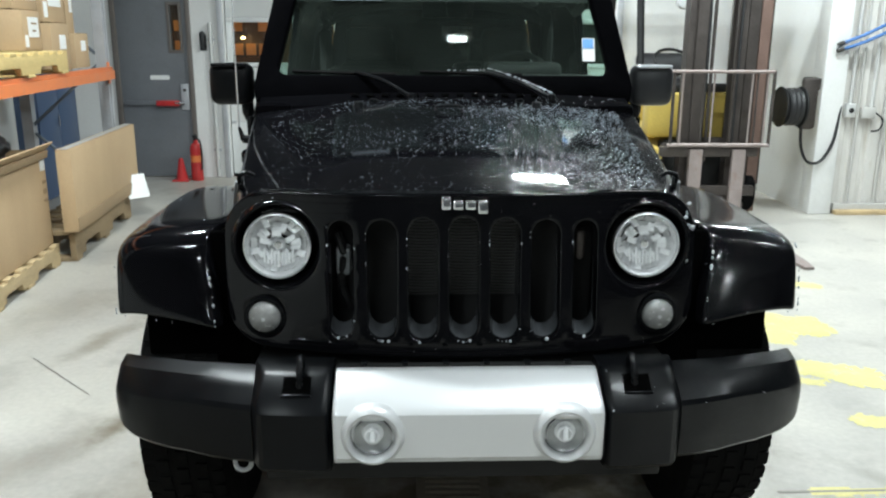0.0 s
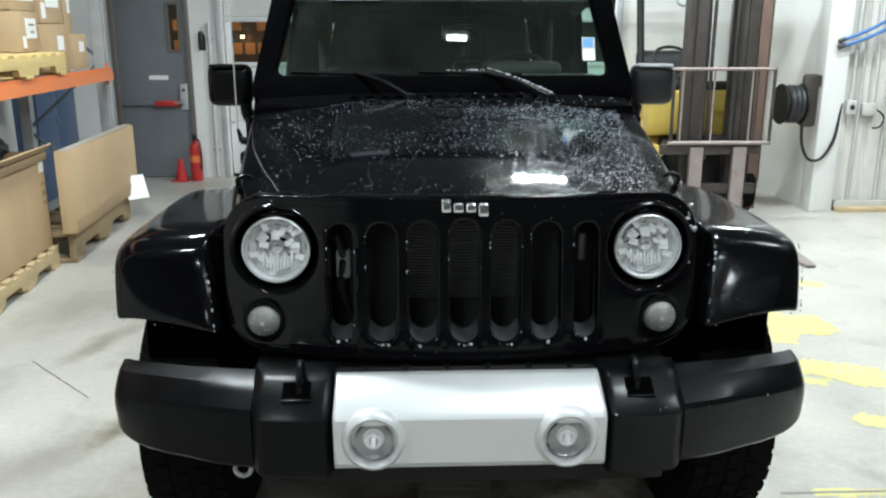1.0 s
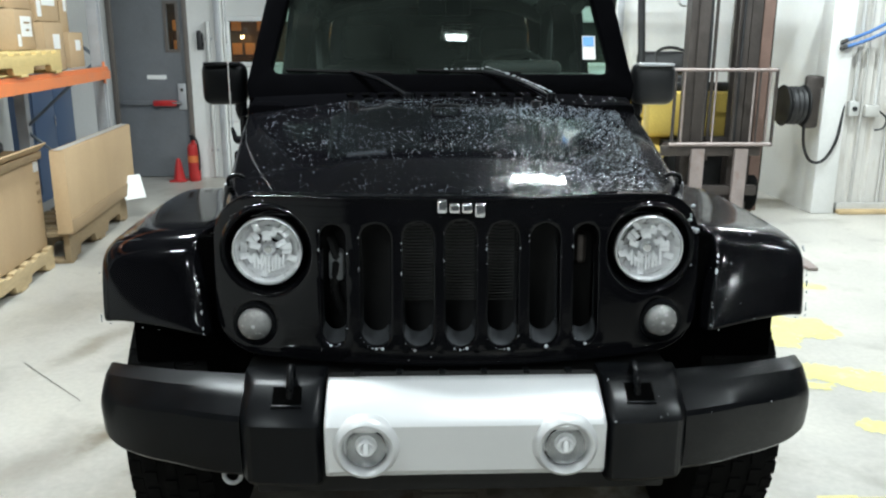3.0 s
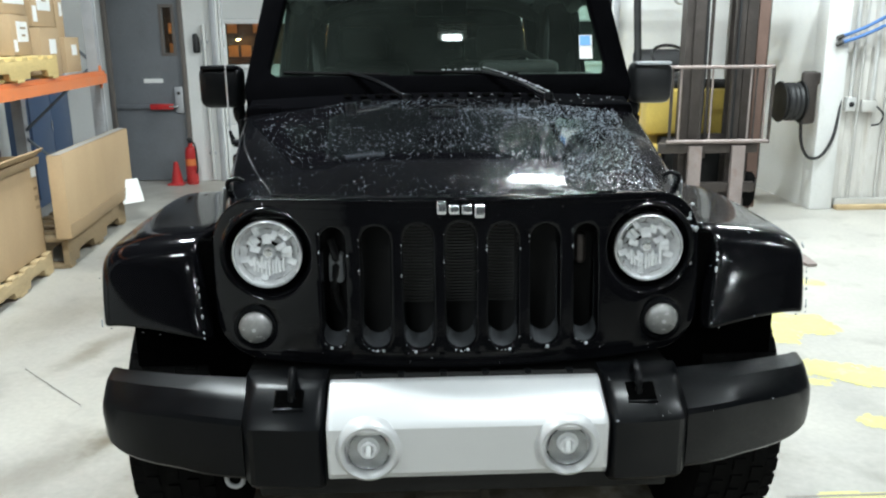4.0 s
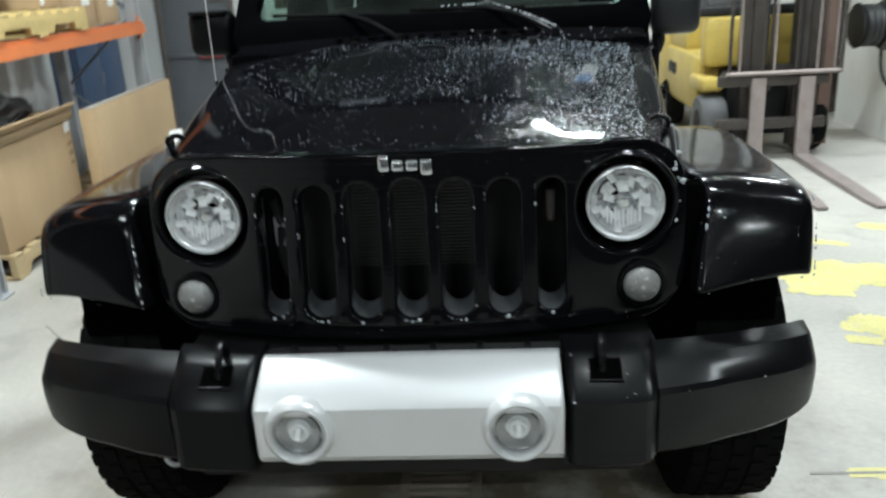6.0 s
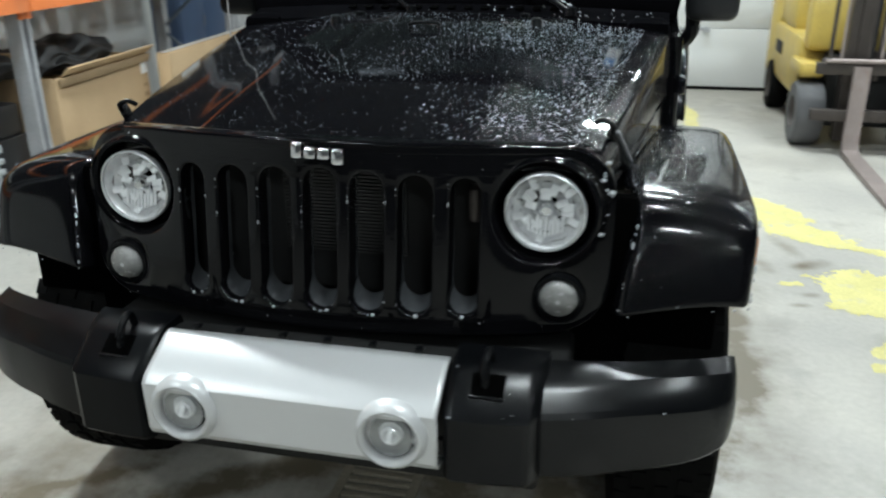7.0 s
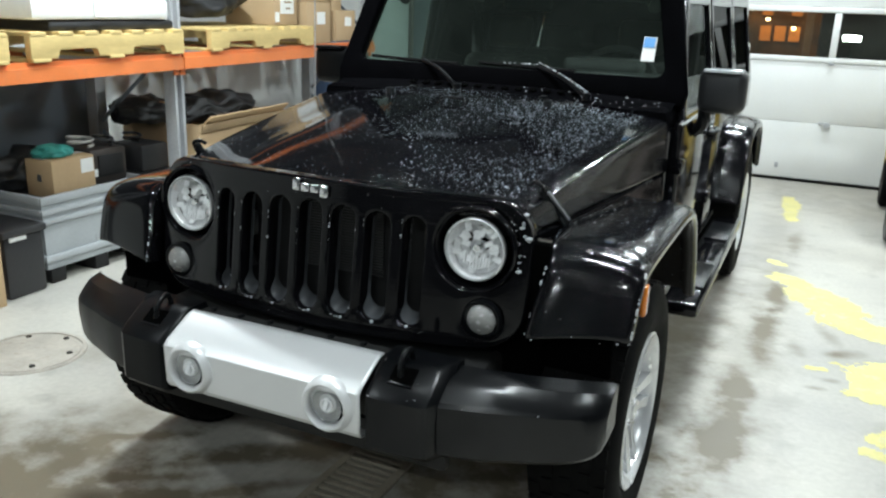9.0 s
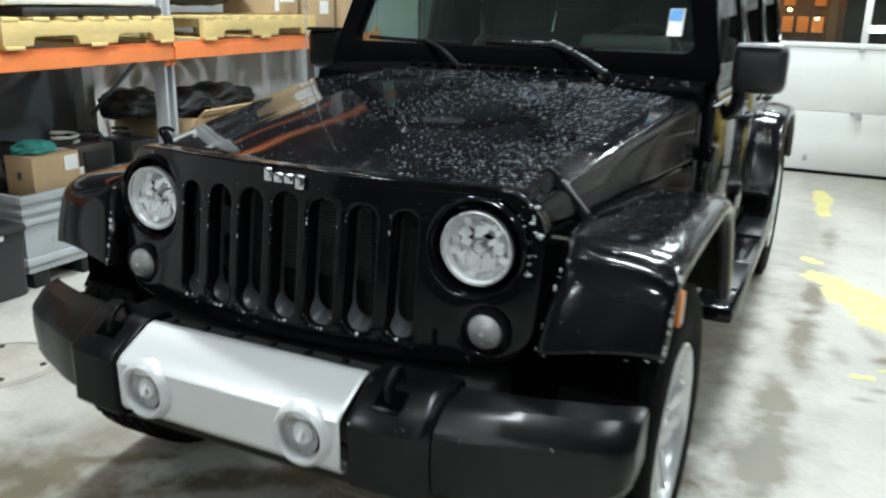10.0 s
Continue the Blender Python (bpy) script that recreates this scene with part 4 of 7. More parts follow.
def head_lamp(s):
    at = Matrix.Translation((s * 0.479, 0.0, 0.962)) @ ZF
    h = part("headlight", lathe([(0.120, 0.002), (0.1175, 0.0125), (0.1125, 0.0165), (0.107, 0.011), (0.101, -0.004), (0.095, -0.020), (0.091, -0.030), (0.085, -0.034)], 56, at), PAINT, car, "round clear headlight in a black bezel", smooth=40)
    rnd_ = random.Random(12)
    cell = bmesh.new()
    rings = [(0.084, 0.010), (0.074, -0.012), (0.058, -0.030), (0.040, -0.044), (0.020, -0.052)]
    for k, ((r0, h0), (r1, h1)) in enumerate(zip(rings, rings[1:])):
        n = (18, 14, 10, 6)[k]
        for q in range(n):
            a0, a1 = 2 * math.pi * (q + 0.5 * (k % 2)) / n, 2 * math.pi * (q + 1 + 0.5 * (k % 2)) / n
            tip = [rnd_.uniform(-0.0045, 0.0045) for _ in range(4)]
            cell.faces.new([cell.verts.new((r * math.cos(a), r * math.sin(a), h + d)) for (r, a, h), d in zip(((r0, a0, h0), (r0, a1, h0), (r1, a1, h1), (r1, a0, h1)), tip)])
    cell.transform(at)
    part("reflector", cell, REFLECTOR, h, "faceted bright reflector", smooth=0)
    part("reflector_back", lathe([(0.088, 0.002), (0.075, -0.022), (0.055, -0.042), (0.030, -0.058), (0, -0.064)], 24, at), MAST_GREY, h)
    part("bulb_shield", box((s * 0.479 - 0.030, 0.018, 0.983), (0.022, 0.014, 0.034), 0.005, m=Matrix.Rotation(radians(18), 4, "Y")), MAST_GREY, h, "dark bulb shield")
    part("bulb_cap", lathe([(0, 0.0), (0.010, -0.001), (0.016, -0.008), (0.017, -0.03), (0, -0.032)], 20, at), CHROME, h)
    for k in range(9):
        fx = -0.036 + 0.009 * k
        part("flute", rod((s * 0.479 + fx, 0.012, 0.962 - 0.012 - 0.012 * (k % 2)), (s * 0.479 + fx, 0.004, 0.962 - 0.060 + 0.004 * abs(k - 4) * 0.8), 0.0034, seg=8), SPARKLE, h)
    for k in range(19):
        a = radians(8 + 47 * k)
        r = (0.046, 0.062, 0.034)[k % 3]
        part("facet", box((s * 0.479 + r * math.cos(a), 0.006 + 0.010 * rnd_.random(), 0.962 + r * math.sin(a)), (0.026, 0.005, 0.017), 0.005, m=Matrix.Rotation(radians(rnd_.uniform(-52, -20)), 4, "X") @ Matrix.Rotation(radians(rnd_.uniform(-25, 25)), 4, "Z") @ Matrix.Rotation(-a, 4, "Y")), SPARKLE, h)
    part("rim", lathe([(0.086, 0.002), (0.086, 0.0165), (0.0825, 0.018), (0.0815, 0.010)], 48, at, closed=True), ALLOY, h)
    part("lens", lathe([(0, 0.040), (0.03, 0.038), (0.06, 0.031), (0.077, 0.021), (0.083, 0.014)], 40, at), LENS, h, smooth=60).visible_shadow = False
    at = Matrix.Translation((s * 0.516, -0.036, 0.778)) @ ZF
    t = part("turn_signal", lathe([(0.054, -0.02), (0.053, 0.002), (0.046, 0.003), (0.043, -0.012)], 32, at), PLASTIC, car, "small round clear turn lamp")
    part("lens", lathe([(0, 0.020), (0.020, 0.018), (0.035, 0.011), (0.042, 0.002), (0.042, -0.01)], 32, at), FROST, t, smooth=60)
    part("bulb", lathe([(0, 0.021), (0.007, 0.019), (0.009, 0.012)], 12, at), ALLOY, t)


head_lamp(-1)
head_lamp(1)

# bonnet
sec = [(1.009, -0.036), (1.000, -0.021), (0.984, -0.012), (0.958, -0.009), (0.91, -0.004), (0.80, 0.006), (0.70, 0.012), (0.62, 0.018), (0.55, 0.029), (0.48, 0.036), (0.25, 0.042), (0.0, 0.044)]
sec = sec + [(-a, d) for a, d in sec[-2::-1]]
HOOD_EDGE = 1.004  # the lower edge of the bonnet's upright sides
rows = []
for y, drop in ((-0.045, 0.034), (-0.043, 0.018), (-0.034, 0.006), (-0.01, 0.0), (0.1, 0), (0.25, 0), (0.45, 0), (0.65, 0), (0.85, 0), (1.0, 0), (1.10, 0), (1.16, 0), (1.17, 0.02)):
    t = max(0, (y + 0.04) / 1.2)
    w, zs = 0.585 + 0.155 * t, 1.070 + 0.172 * t - 0.03 * t * t
    top = [(a * w, y + 0.25 * (a * 0.6) ** 2 * max(0, 1 - t * 4), zs + d * min(1, 0.6 + t * 2) - drop * (1 if abs(a) < 0.95 else 0.5)) for a, d in sec]
    side = [(1.013 * w, top[0][1], z) for z in (HOOD_EDGE, HOOD_EDGE + 0.006, (HOOD_EDGE + top[0][2]) / 2)]
    rows.append(side + top + [(-x, y_, z) for x, y_, z in side[::-1]])
hood = part("hood", grid(rows), HOOD_PAINT, car, "wet gloss black bonnet with a raised middle", smooth=50)
md = hood.modifiers.new("thick", "SOLIDIFY")
md.thickness = 0.012
md.offset = -1
md = hood.modifiers.new("soft", "SUBSURF")
md.levels = md.render_levels = 2


def hood_z(x, y):
    t = max(0, (y + 0.04) / 1.2)
    w, zs = 0.585 + 0.155 * t, 1.070 + 0.172 * t - 0.03 * t * t
    a = abs(x) / w
    pts = [(q, d) for q, d in sec if q >= 0][::-1]
    for (a0, d0), (a1, d1) in zip(pts, pts[1:]):
        if a0 <= a <= a1 and a1 > a0:
            return zs + (d0 + (d1 - d0) * (a - a0) / (a1 - a0)) * min(1, 0.6 + t * 2)
    return zs


rnd = random.Random(4)
b = bmesh.new()
for i in range(19000):
    x, y = rnd.uniform(-0.70, 0.70), rnd.uniform(0.0, 1.14)
    t = (y + 0.04) / 1.2
    if abs(x) > (0.585 + 0.155 * t) * 0.9:
        continue
    if noise.noise((x * 3, y * 3, 2)) * 0.5 < -0.14 + (0.95 - 1.45 * x - 1.2 * max(0.0, y - 0.7)) * rnd.random() ** 1.3 and rnd.random() > 0.05:
        continue
    r = (0.0006 + 0.0026 * rnd.random() ** 5) * (1.0 if x > 0.05 else 0.75)
    z = hood_z(x, y) + 0.0005
    ring = [b.verts.new((x + r * math.cos(k * 1.0472), y + r * math.sin(k * 1.0472), z - 0.0005)) for k in range(6)]
    mid = [b.verts.new((x + 0.7 * r * math.cos(k * 1.0472), y + 0.7 * r * math.sin(k * 1.0472), z + r * 0.38)) for k in range(6)]
    top = b.verts.new((x, y, z + r * 0.52))
    for k in range(6):
        b.faces.new((ring[k], ring[(k + 1) % 6], mid[(k + 1) % 6], mid[k]))
        b.faces.new((mid[k], mid[(k + 1) % 6], top))
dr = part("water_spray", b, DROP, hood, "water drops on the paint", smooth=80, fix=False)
dr["kind"] = "stuff"
# small things on the bonnet
for s in (-1, 1):
    z = hood_z(s * 0.30, 1.02)
    part("bump_stop", lathe([(0, 0.022), (0.014, 0.021), (0.018, 0.012), (0.020, -0.01)], 16, Matrix.Translation((s * 0.33, 1.0, hood_z(s * 0.33, 1.0)))), PLASTIC, hood)
    lo, hi = Vector((s * 0.640, 0.295, 0.985)), Vector((s * 0.598, 0.165, 1.105))
    tilt = (hi - lo).to_track_quat("Z", "X").to_matrix().to_4x4()
    lt = part("hood_latch", box((lo + hi) / 2, (0.034, 0.016, (hi - lo).length), 0.006, m=tilt), PLASTIC, car, "black rubber bonnet latch")
    part("latch_hook", tube([hi + Vector((s * 0.004, 0.0, -0.01)), hi + Vector((s * 0.002, -0.012, 0.012)), hi + Vector((s * -0.018, -0.006, 0.020)), hi + Vector((s * -0.034, 0.006, 0.010))], 0.0062), PLASTIC, lt)
    part("latch_foot", box(lo + Vector((s * 0.004, 0.006, -0.012)), (0.030, 0.050, 0.042), 0.008, m=tilt), PLASTIC, lt)
    # pale rib paints the highlight along the wet latch
    part("latch_rib", box((lo + hi) / 2 + Vector((s * 0.010, -0.006, 0.006)), (0.008, 0.010, (hi - lo).length * 0.8), 0.003, m=tilt), GALV, lt, "grey strip for the highlight on the wet latch edge")
    part("nozzle", box((s * 0.28, 1.10, hood_z(0.28, 1.10) + 0.006), (0.03, 0.02, 0.014), 0.005), PLASTIC, hood)
zc = hood_z(0, 0.88)
part("footman_loop", tube([(-0.045, 0.88, zc), (-0.04, 0.88, zc + 0.018), (0.04, 0.88, zc + 0.018), (0.045, 0.88, zc)], 0.006), PLASTIC, hood, "black strap loop")

# inner fender panels and engine bay sides
for s in (-1, 1):
    part("inner_fender", span(s * 0.42, s * 0.60, 0.14, 1.15, 0.60, 0.97, 0.02), DARK, car)
    # two black sheets added to darken the gaps behind flare and bumper
    part("flare_gap_shade", span(s * 0.60, s * 0.85, 0.060, 0.075, 0.64, 0.83, 0.005), VOID, car)
    part("fender_gap_shade", span(s * 0.44, s * 0.668, 0.055, 0.09, 0.44, 0.985, 0.01), VOID, car)
    rows = []
    for i in range(9):
        y = 0.075 + i * 0.1365
        t = (y + 0.04) / 1.2
        w, zs = 0.585 + 0.155 * t, 1.070 + 0.172 * t - 0.03 * t * t
        rows.append([(s * (w * 1.004 - 0.03), y, 0.998), (s * (w * 1.010 - 0.006), y, 0.997), (s * w * 1.012, y, 0.990), (s * w * 1.014, y, 0.93), (s * w * 1.016, y, 0.84), (s * (w - 0.04), y, 0.83)])
    part("fender_side", grid(rows, loop=True, caps=True), PAINT, car, smooth=40)


wet_flares = []


# flares: stations of the inner and the outer edge along the arch, each x, y, z, and the middle of the arch: y, z
def flare(st, s):
    rows = []
    for p_in, p_out, (cy, cz) in st:
        p_in, p_out = Vector(p_in), Vector(p_out)
        v = Vector((0, cy - p_out.y, cz - p_out.z)).normalized() * 0.05
        back = Vector((-0.015, 0.05, -0.012)) if p_in.y < 0.1 else Vector((-0.012, 0.0, -0.03))
        r = [p_in + back, p_in + back * 0.25, p_in.lerp(p_out, 0.03), p_in.lerp(p_out, 0.35), p_in.lerp(p_out, 0.66), p_in.lerp(p_out, 0.88), p_in.lerp(p_out, 0.965) + v * 0.05, p_out + v * 0.22, p_out + v * 0.42 + Vector((0.003, 0, 0)), p_out + v, p_out + v - Vector((0.05, 0, 0))]
        for k, lift in ((3, 0.008), (4, 0.011), (5, 0.008)):
            r[k] = r[k] + Vector((0, 0, lift))
        rows.append([(s * q.x, q.y, q.z) for q in r])
    return grid(rows)


ST = [((0.640, -0.048, 0.752), (0.905, -0.002, 0.776), (0.6, 0.76)), ((0.643, -0.040, 0.775), (0.906, 0.003, 0.798), (0.6, 0.76)), ((0.650, -0.018, 0.835), (0.909, 0.016, 0.845), (0.55, 0.72)), ((0.662, 0.004, 0.895), (0.911, 0.031, 0.892), (0.5, 0.66)), ((0.670, 0.022, 0.944), (0.913, 0.047, 0.924), (0.5, 0.6)), ((0.670, 0.045, 0.976), (0.914, 0.074, 0.945), (0.5, 0.5)), ((0.660, 0.085, 0.996), (0.915, 0.115, 0.956), (0.5, 0.45)), ((0.645, 0.15, 0.998), (0.915, 0.185, 0.962), (0.5, 0.4)), ((0.635, 0.30, 0.990), (0.915, 0.35, 0.968), (0.5, 0.3)), ((0.660, 0.6, 0.977), (0.915, 0.6, 0.970), (0.55, 0.3)), ((0.690, 0.85, 0.966), (0.915, 0.82, 0.965), (0.55, 0.4)), ((0.690, 0.97, 0.935), (0.915, 0.93, 0.932), (0.5, 0.5)), ((0.620, 1.05, 0.875), (0.915, 1.02, 0.84), (0.5, 0.55)), ((0.620, 1.14, 0.67), (0.915, 1.12, 0.66), (0.5, 0.55)), ((0.620, 1.18, 0.555), (0.915, 1.17, 0.55), (0.5, 0.5))]
RST = [((0.75, yi - 0.10, zi), (0.915, yo - 0.10, zo), (cy - 0.10, cz)) for (yo, zo), (yi, zi), (cy, cz) in (((2.86, 0.56), (2.85, 0.56), (3.5, 0.5)), ((2.90, 0.66), (2.88, 0.67), (3.5, 0.55)), ((3.0, 0.84), (2.97, 0.86), (3.5, 0.55)), ((3.10, 0.93), (3.06, 0.955), (3.5, 0.4)), ((3.25, 0.965), (3.22, 0.995), (3.45, 0.3)), ((3.55, 0.965), (3.55, 0.995), (3.5, 0.3)), ((3.80, 0.94), (3.82, 0.965), (3.5, 0.4)), ((3.92, 0.84), (3.94, 0.86), (3.5, 0.5)), ((3.99, 0.62), (4.0, 0.63), (3.5, 0.5)))]
for s in (-1, 1):
    for st, nm in ((ST, "front"), (RST, "rear")):
        o = part("fender_flare", flare(st, s), FLARE_WET, car, "broad gloss black wheel-arch flare", smooth=60)
        md = o.modifiers.new("thick", "SOLIDIFY")
        md.thickness, md.offset = 0.008, -1
        md = o.modifiers.new("soft", "SUBSURF")
        md.levels = md.render_levels = 2
        if nm == "front":
            wet_flares.append((o, s))
            mk = part("side_marker", box((s * 0.914, 0.095, 0.866), (0.014, 0.034, 0.082), 0.006, 3), AMBER, o, "amber side marker lamp")
            # pale beads that paint glints along the outer rim and the lower edge
            rnd_ = random.Random(50 + s)
            b = bmesh.new()
            for k in range(18 if s > 0 else 6):
                u = rnd_.random() * 4.99
                (_, a0, _), (_, a1, _) = st[int(u)], st[int(u) + 1]
                q = Vector(a0).lerp(Vector(a1), u % 1)
                bmesh.ops.create_icosphere(b, subdivisions=1, radius=0.0016 + 0.0034 * rnd_.random() ** 2, matrix=Matrix.Translation((s * (q.x + 0.001), q.y - 0.002, q.z)) @ Matrix.Diagonal((0.7, 0.7, 1.5, 1)))
            for k in range(4):
                q = Vector(st[0][0]).lerp(Vector(st[0][1]), rnd_.random() ** 0.6)
                bmesh.ops.create_icosphere(b, subdivisions=1, radius=0.0014 + 0.0026 * rnd_.random() ** 2, matrix=Matrix.Translation((s * q.x, q.y - 0.004, q.z + 0.002)))
            for k in range(8):
                u = rnd_.random() * 3.9
                (a0, _, _), (a1, _, _) = st[int(u)], st[int(u) + 1]
                q = Vector(a0).lerp(Vector(a1), u % 1)
                bmesh.ops.create_icosphere(b, subdivisions=1, radius=0.0016 + 0.003 * rnd_.random() ** 2, matrix=Matrix.Translation((s * q.x, q.y - 0.003, q.z)) @ Matrix.Diagonal((0.7, 0.7, 1.7, 1)))
            part("water_spray", b, BEAD, o, "pale beads of water and painted glint on the flare rim", smooth=80, fix=False)["kind"] = "stuff"
        # liner under the arch
        cy = FA if nm == "front" else RA
        pts = arc(cy, 0.45, 0.47, 0.50, 0, 105, 14)
        part("wheel_liner", grid([[(s * xx, y, z) for y, z in pts] for xx in (0.45, 0.80)]), DARK, car, smooth=60)

# spray standing on the front flares, more of it towards +x
bpy.context.view_layer.update()
graph = bpy.context.evaluated_depsgraph_get()
rnd = random.Random(31)
for o, s in wet_flares:
    shape = o.evaluated_get(graph).to_mesh()
    top = [(p.center.copy(), p.normal.copy(), [shape.vertices[i].co.copy() for i in p.vertices]) for p in shape.polygons if p.normal.z > 0.25 or p.normal.y < -0.5]
    sizes = list(itertools.accumulate((0.2 if q[1].y < -0.5 else 1.0) * ((q[2][0] - q[2][2]).length * (q[2][1] - q[2][-1]).length) for q in top))
    b = bmesh.new()
    for c, nrm, vs in rnd.choices(top, cum_weights=sizes, k=520 if s > 0 else 170):
        u, v = rnd.random(), rnd.random()
        p = vs[0].lerp(vs[1], u).lerp(vs[-1].lerp(vs[2], u), v)
        r = (0.0010 + 0.0030 * rnd.random() ** 3) * (0.75 if nrm.y < -0.5 else 1.0)
        turn = nrm.to_track_quat("Z", "Y").to_matrix()
        ring = [b.verts.new(p + turn @ Vector((r * math.cos(k * 1.2566), r * math.sin(k * 1.2566), -0.0004))) for k in range(5)]
        tip = b.verts.new(p + nrm * r * 0.5)
        for k in range(5):
            b.faces.new((ring[k], ring[(k + 1) % 5], tip))
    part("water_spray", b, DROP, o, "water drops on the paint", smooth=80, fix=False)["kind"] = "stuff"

# bumper: a loft along x of sections that look like a lying channel
SHOULDER = [(0.325, -0.312), (0.329, -0.320), (0.336, -0.326), (0.345, -0.328), (0.40, -0.326), (0.482, -0.318), (0.494, -0.311), (0.508, -0.288), (0.516, -0.262)]
# wing stations: x, back y, front y, top z, fold z, foot z
WING = [(0.512, -0.150, -0.284, 0.694, 0.655, 0.492), (0.56, -0.142, -0.272, 0.694, 0.655, 0.490), (0.62, -0.130, -0.252, 0.693, 0.654, 0.489), (0.68, -0.116, -0.226, 0.691, 0.652, 0.490), (0.74, -0.095, -0.203, 0.689, 0.649, 0.490), (0.79, -0.076, -0.180, 0.687, 0.646, 0.492), (0.826, -0.058, -0.160, 0.684, 0.643, 0.495), (0.850, -0.044, -0.144, 0.681, 0.640, 0.500), (0.869, -0.028, -0.130, 0.678, 0.637, 0.508), (0.882, -0.016, -0.116, 0.674, 0.634, 0.521), (0.890, -0.009, -0.100, 0.669, 0.630, 0.542)]


def shoulder_section(x, yf):
    return [(x, -0.13, 0.690), (x, -0.14, 0.708), (x, yf + 0.108, 0.708), (x, yf + 0.085, 0.700), (x, yf + 0.010, 0.650), (x, yf, 0.638), (x, yf, 0.500), (x, yf + 0.014, 0.486), (x, yf + 0.06, 0.480), (x, -0.13, 0.490)]


def wing_section(x, yb, yf, zt, zf, zb):
    k = min(1.0, (yb - yf) / 0.13)
    return [(x, yb, zt - 0.03), (x, yb - 0.002, zt), (x, (yb + yf) / 2, (zt + zf) / 2 + 0.008), (x, yf + 0.042 * k, zf + 0.014), (x, yf + 0.006, zf - 0.010), (x, yf - 0.001, zf - 0.022), (x, yf - 0.004, (zf + zb) / 2), (x, yf + 0.002, zb + 0.012), (x, yf + 0.014, zb), (x, yb, zb + 0.01)]


for s in (-1, 1):
    rows = [[(s * p[0], p[1], p[2]) for p in shoulder_section(*q)] for q in SHOULDER]
    part("bumper_shoulder", grid(rows, loop=True, caps=True), BUMPER, car, "grained black bumper shoulder", smooth=24)
    rows = [[(s * p[0], p[1], p[2]) for p in wing_section(*q)] for q in WING]
    part("bumper_wing", grid(rows, loop=True, caps=True), BUMPER, car, "grained black bumper wing", smooth=22)
    # tow hook; its pocket is a flat plate with the shade in its colour
    hp = part("hook_pocket", box((s * 0.405, -0.262, 0.6855), (0.066, 0.050, 0.006), 0.003, m=Matrix.Rotation(radians(33.7), 4, "X")), VOID, car, "flat black plate for the shade in the hook pocket")
    part("pocket_lip", box((s * 0.405, -0.286, 0.6705), (0.070, 0.007, 0.008), 0.003, m=Matrix.Rotation(radians(33.7), 4, "X")), PLASTIC, hp)
    part("tow_hook", tube([(s * 0.400, -0.265, 0.67), (s * 0.398, -0.262, 0.712), (s * 0.398, -0.243, 0.735), (s * 0.40, -0.215, 0.737), (s * 0.40, -0.20, 0.700)], 0.0085, 10), PLASTIC, car, "black steel tow hook")
# drops round the +x hook pocket and along the folds of the bumper
rnd = random.Random(19)
b = bmesh.new()
for k in range(40):
    u = rnd.random()
    x, y, z = rnd.choices(((0.345 + 0.13 * u, -0.318 + rnd.uniform(-0.004, 0.050), 0.0), (0.338, -0.325 + 0.10 * u, 0.0), (0.52 + 0.34 * u, 0.0, 1.0)), (6, 4, 1))[0]
    if z:
        y = -0.284 + 0.14 * u ** 1.4 - 0.003
        z = 0.642 - 0.014 * u
    else:
        z = min(0.708, 0.642 + max(0.0, y + 0.323) * 0.66)
    bmesh.ops.create_icosphere(b, subdivisions=1, radius=0.0008 + 0.0022 * rnd.random() ** 3, matrix=Matrix.Translation((x, y, z)) @ Matrix.Diagonal((1.4, 1, 0.7, 1)))
part("water_spray", b, BEAD, car, "water drops on the bumper", smooth=80, fix=False)["kind"] = "stuff"
part("tie_down_ring", tube([(-0.556 + 0.020 * math.cos(k * 0.524), -0.20, 0.452 + 0.020 * math.sin(k * 0.524)) for k in range(12)], 0.006, 8, closed=True), GALV, car, "small steel tie-down ring")
part("bumper_core", span(-0.33, 0.33, -0.20, -0.13, 0.50, 0.695, 0.02), DARK, car)
# silver insert, folded along one line, with round fog lamps
ins = grid([[(x, -0.200, 0.700), (x, -0.222, 0.697), (x, -0.313, 0.650), (x, -0.325, 0.637), (x, -0.322, 0.530), (x, -0.314, 0.517), (x, -0.27, 0.511)] for x in (-0.316, -0.306, 0.0, 0.306, 0.316)])
insert = part("bumper_insert", ins, SILVER, car, "satin silver folded bumper insert", smooth=25)
md = insert.modifiers.new("thick", "SOLIDIFY")
md.thickness, md.offset = 0.005, 1
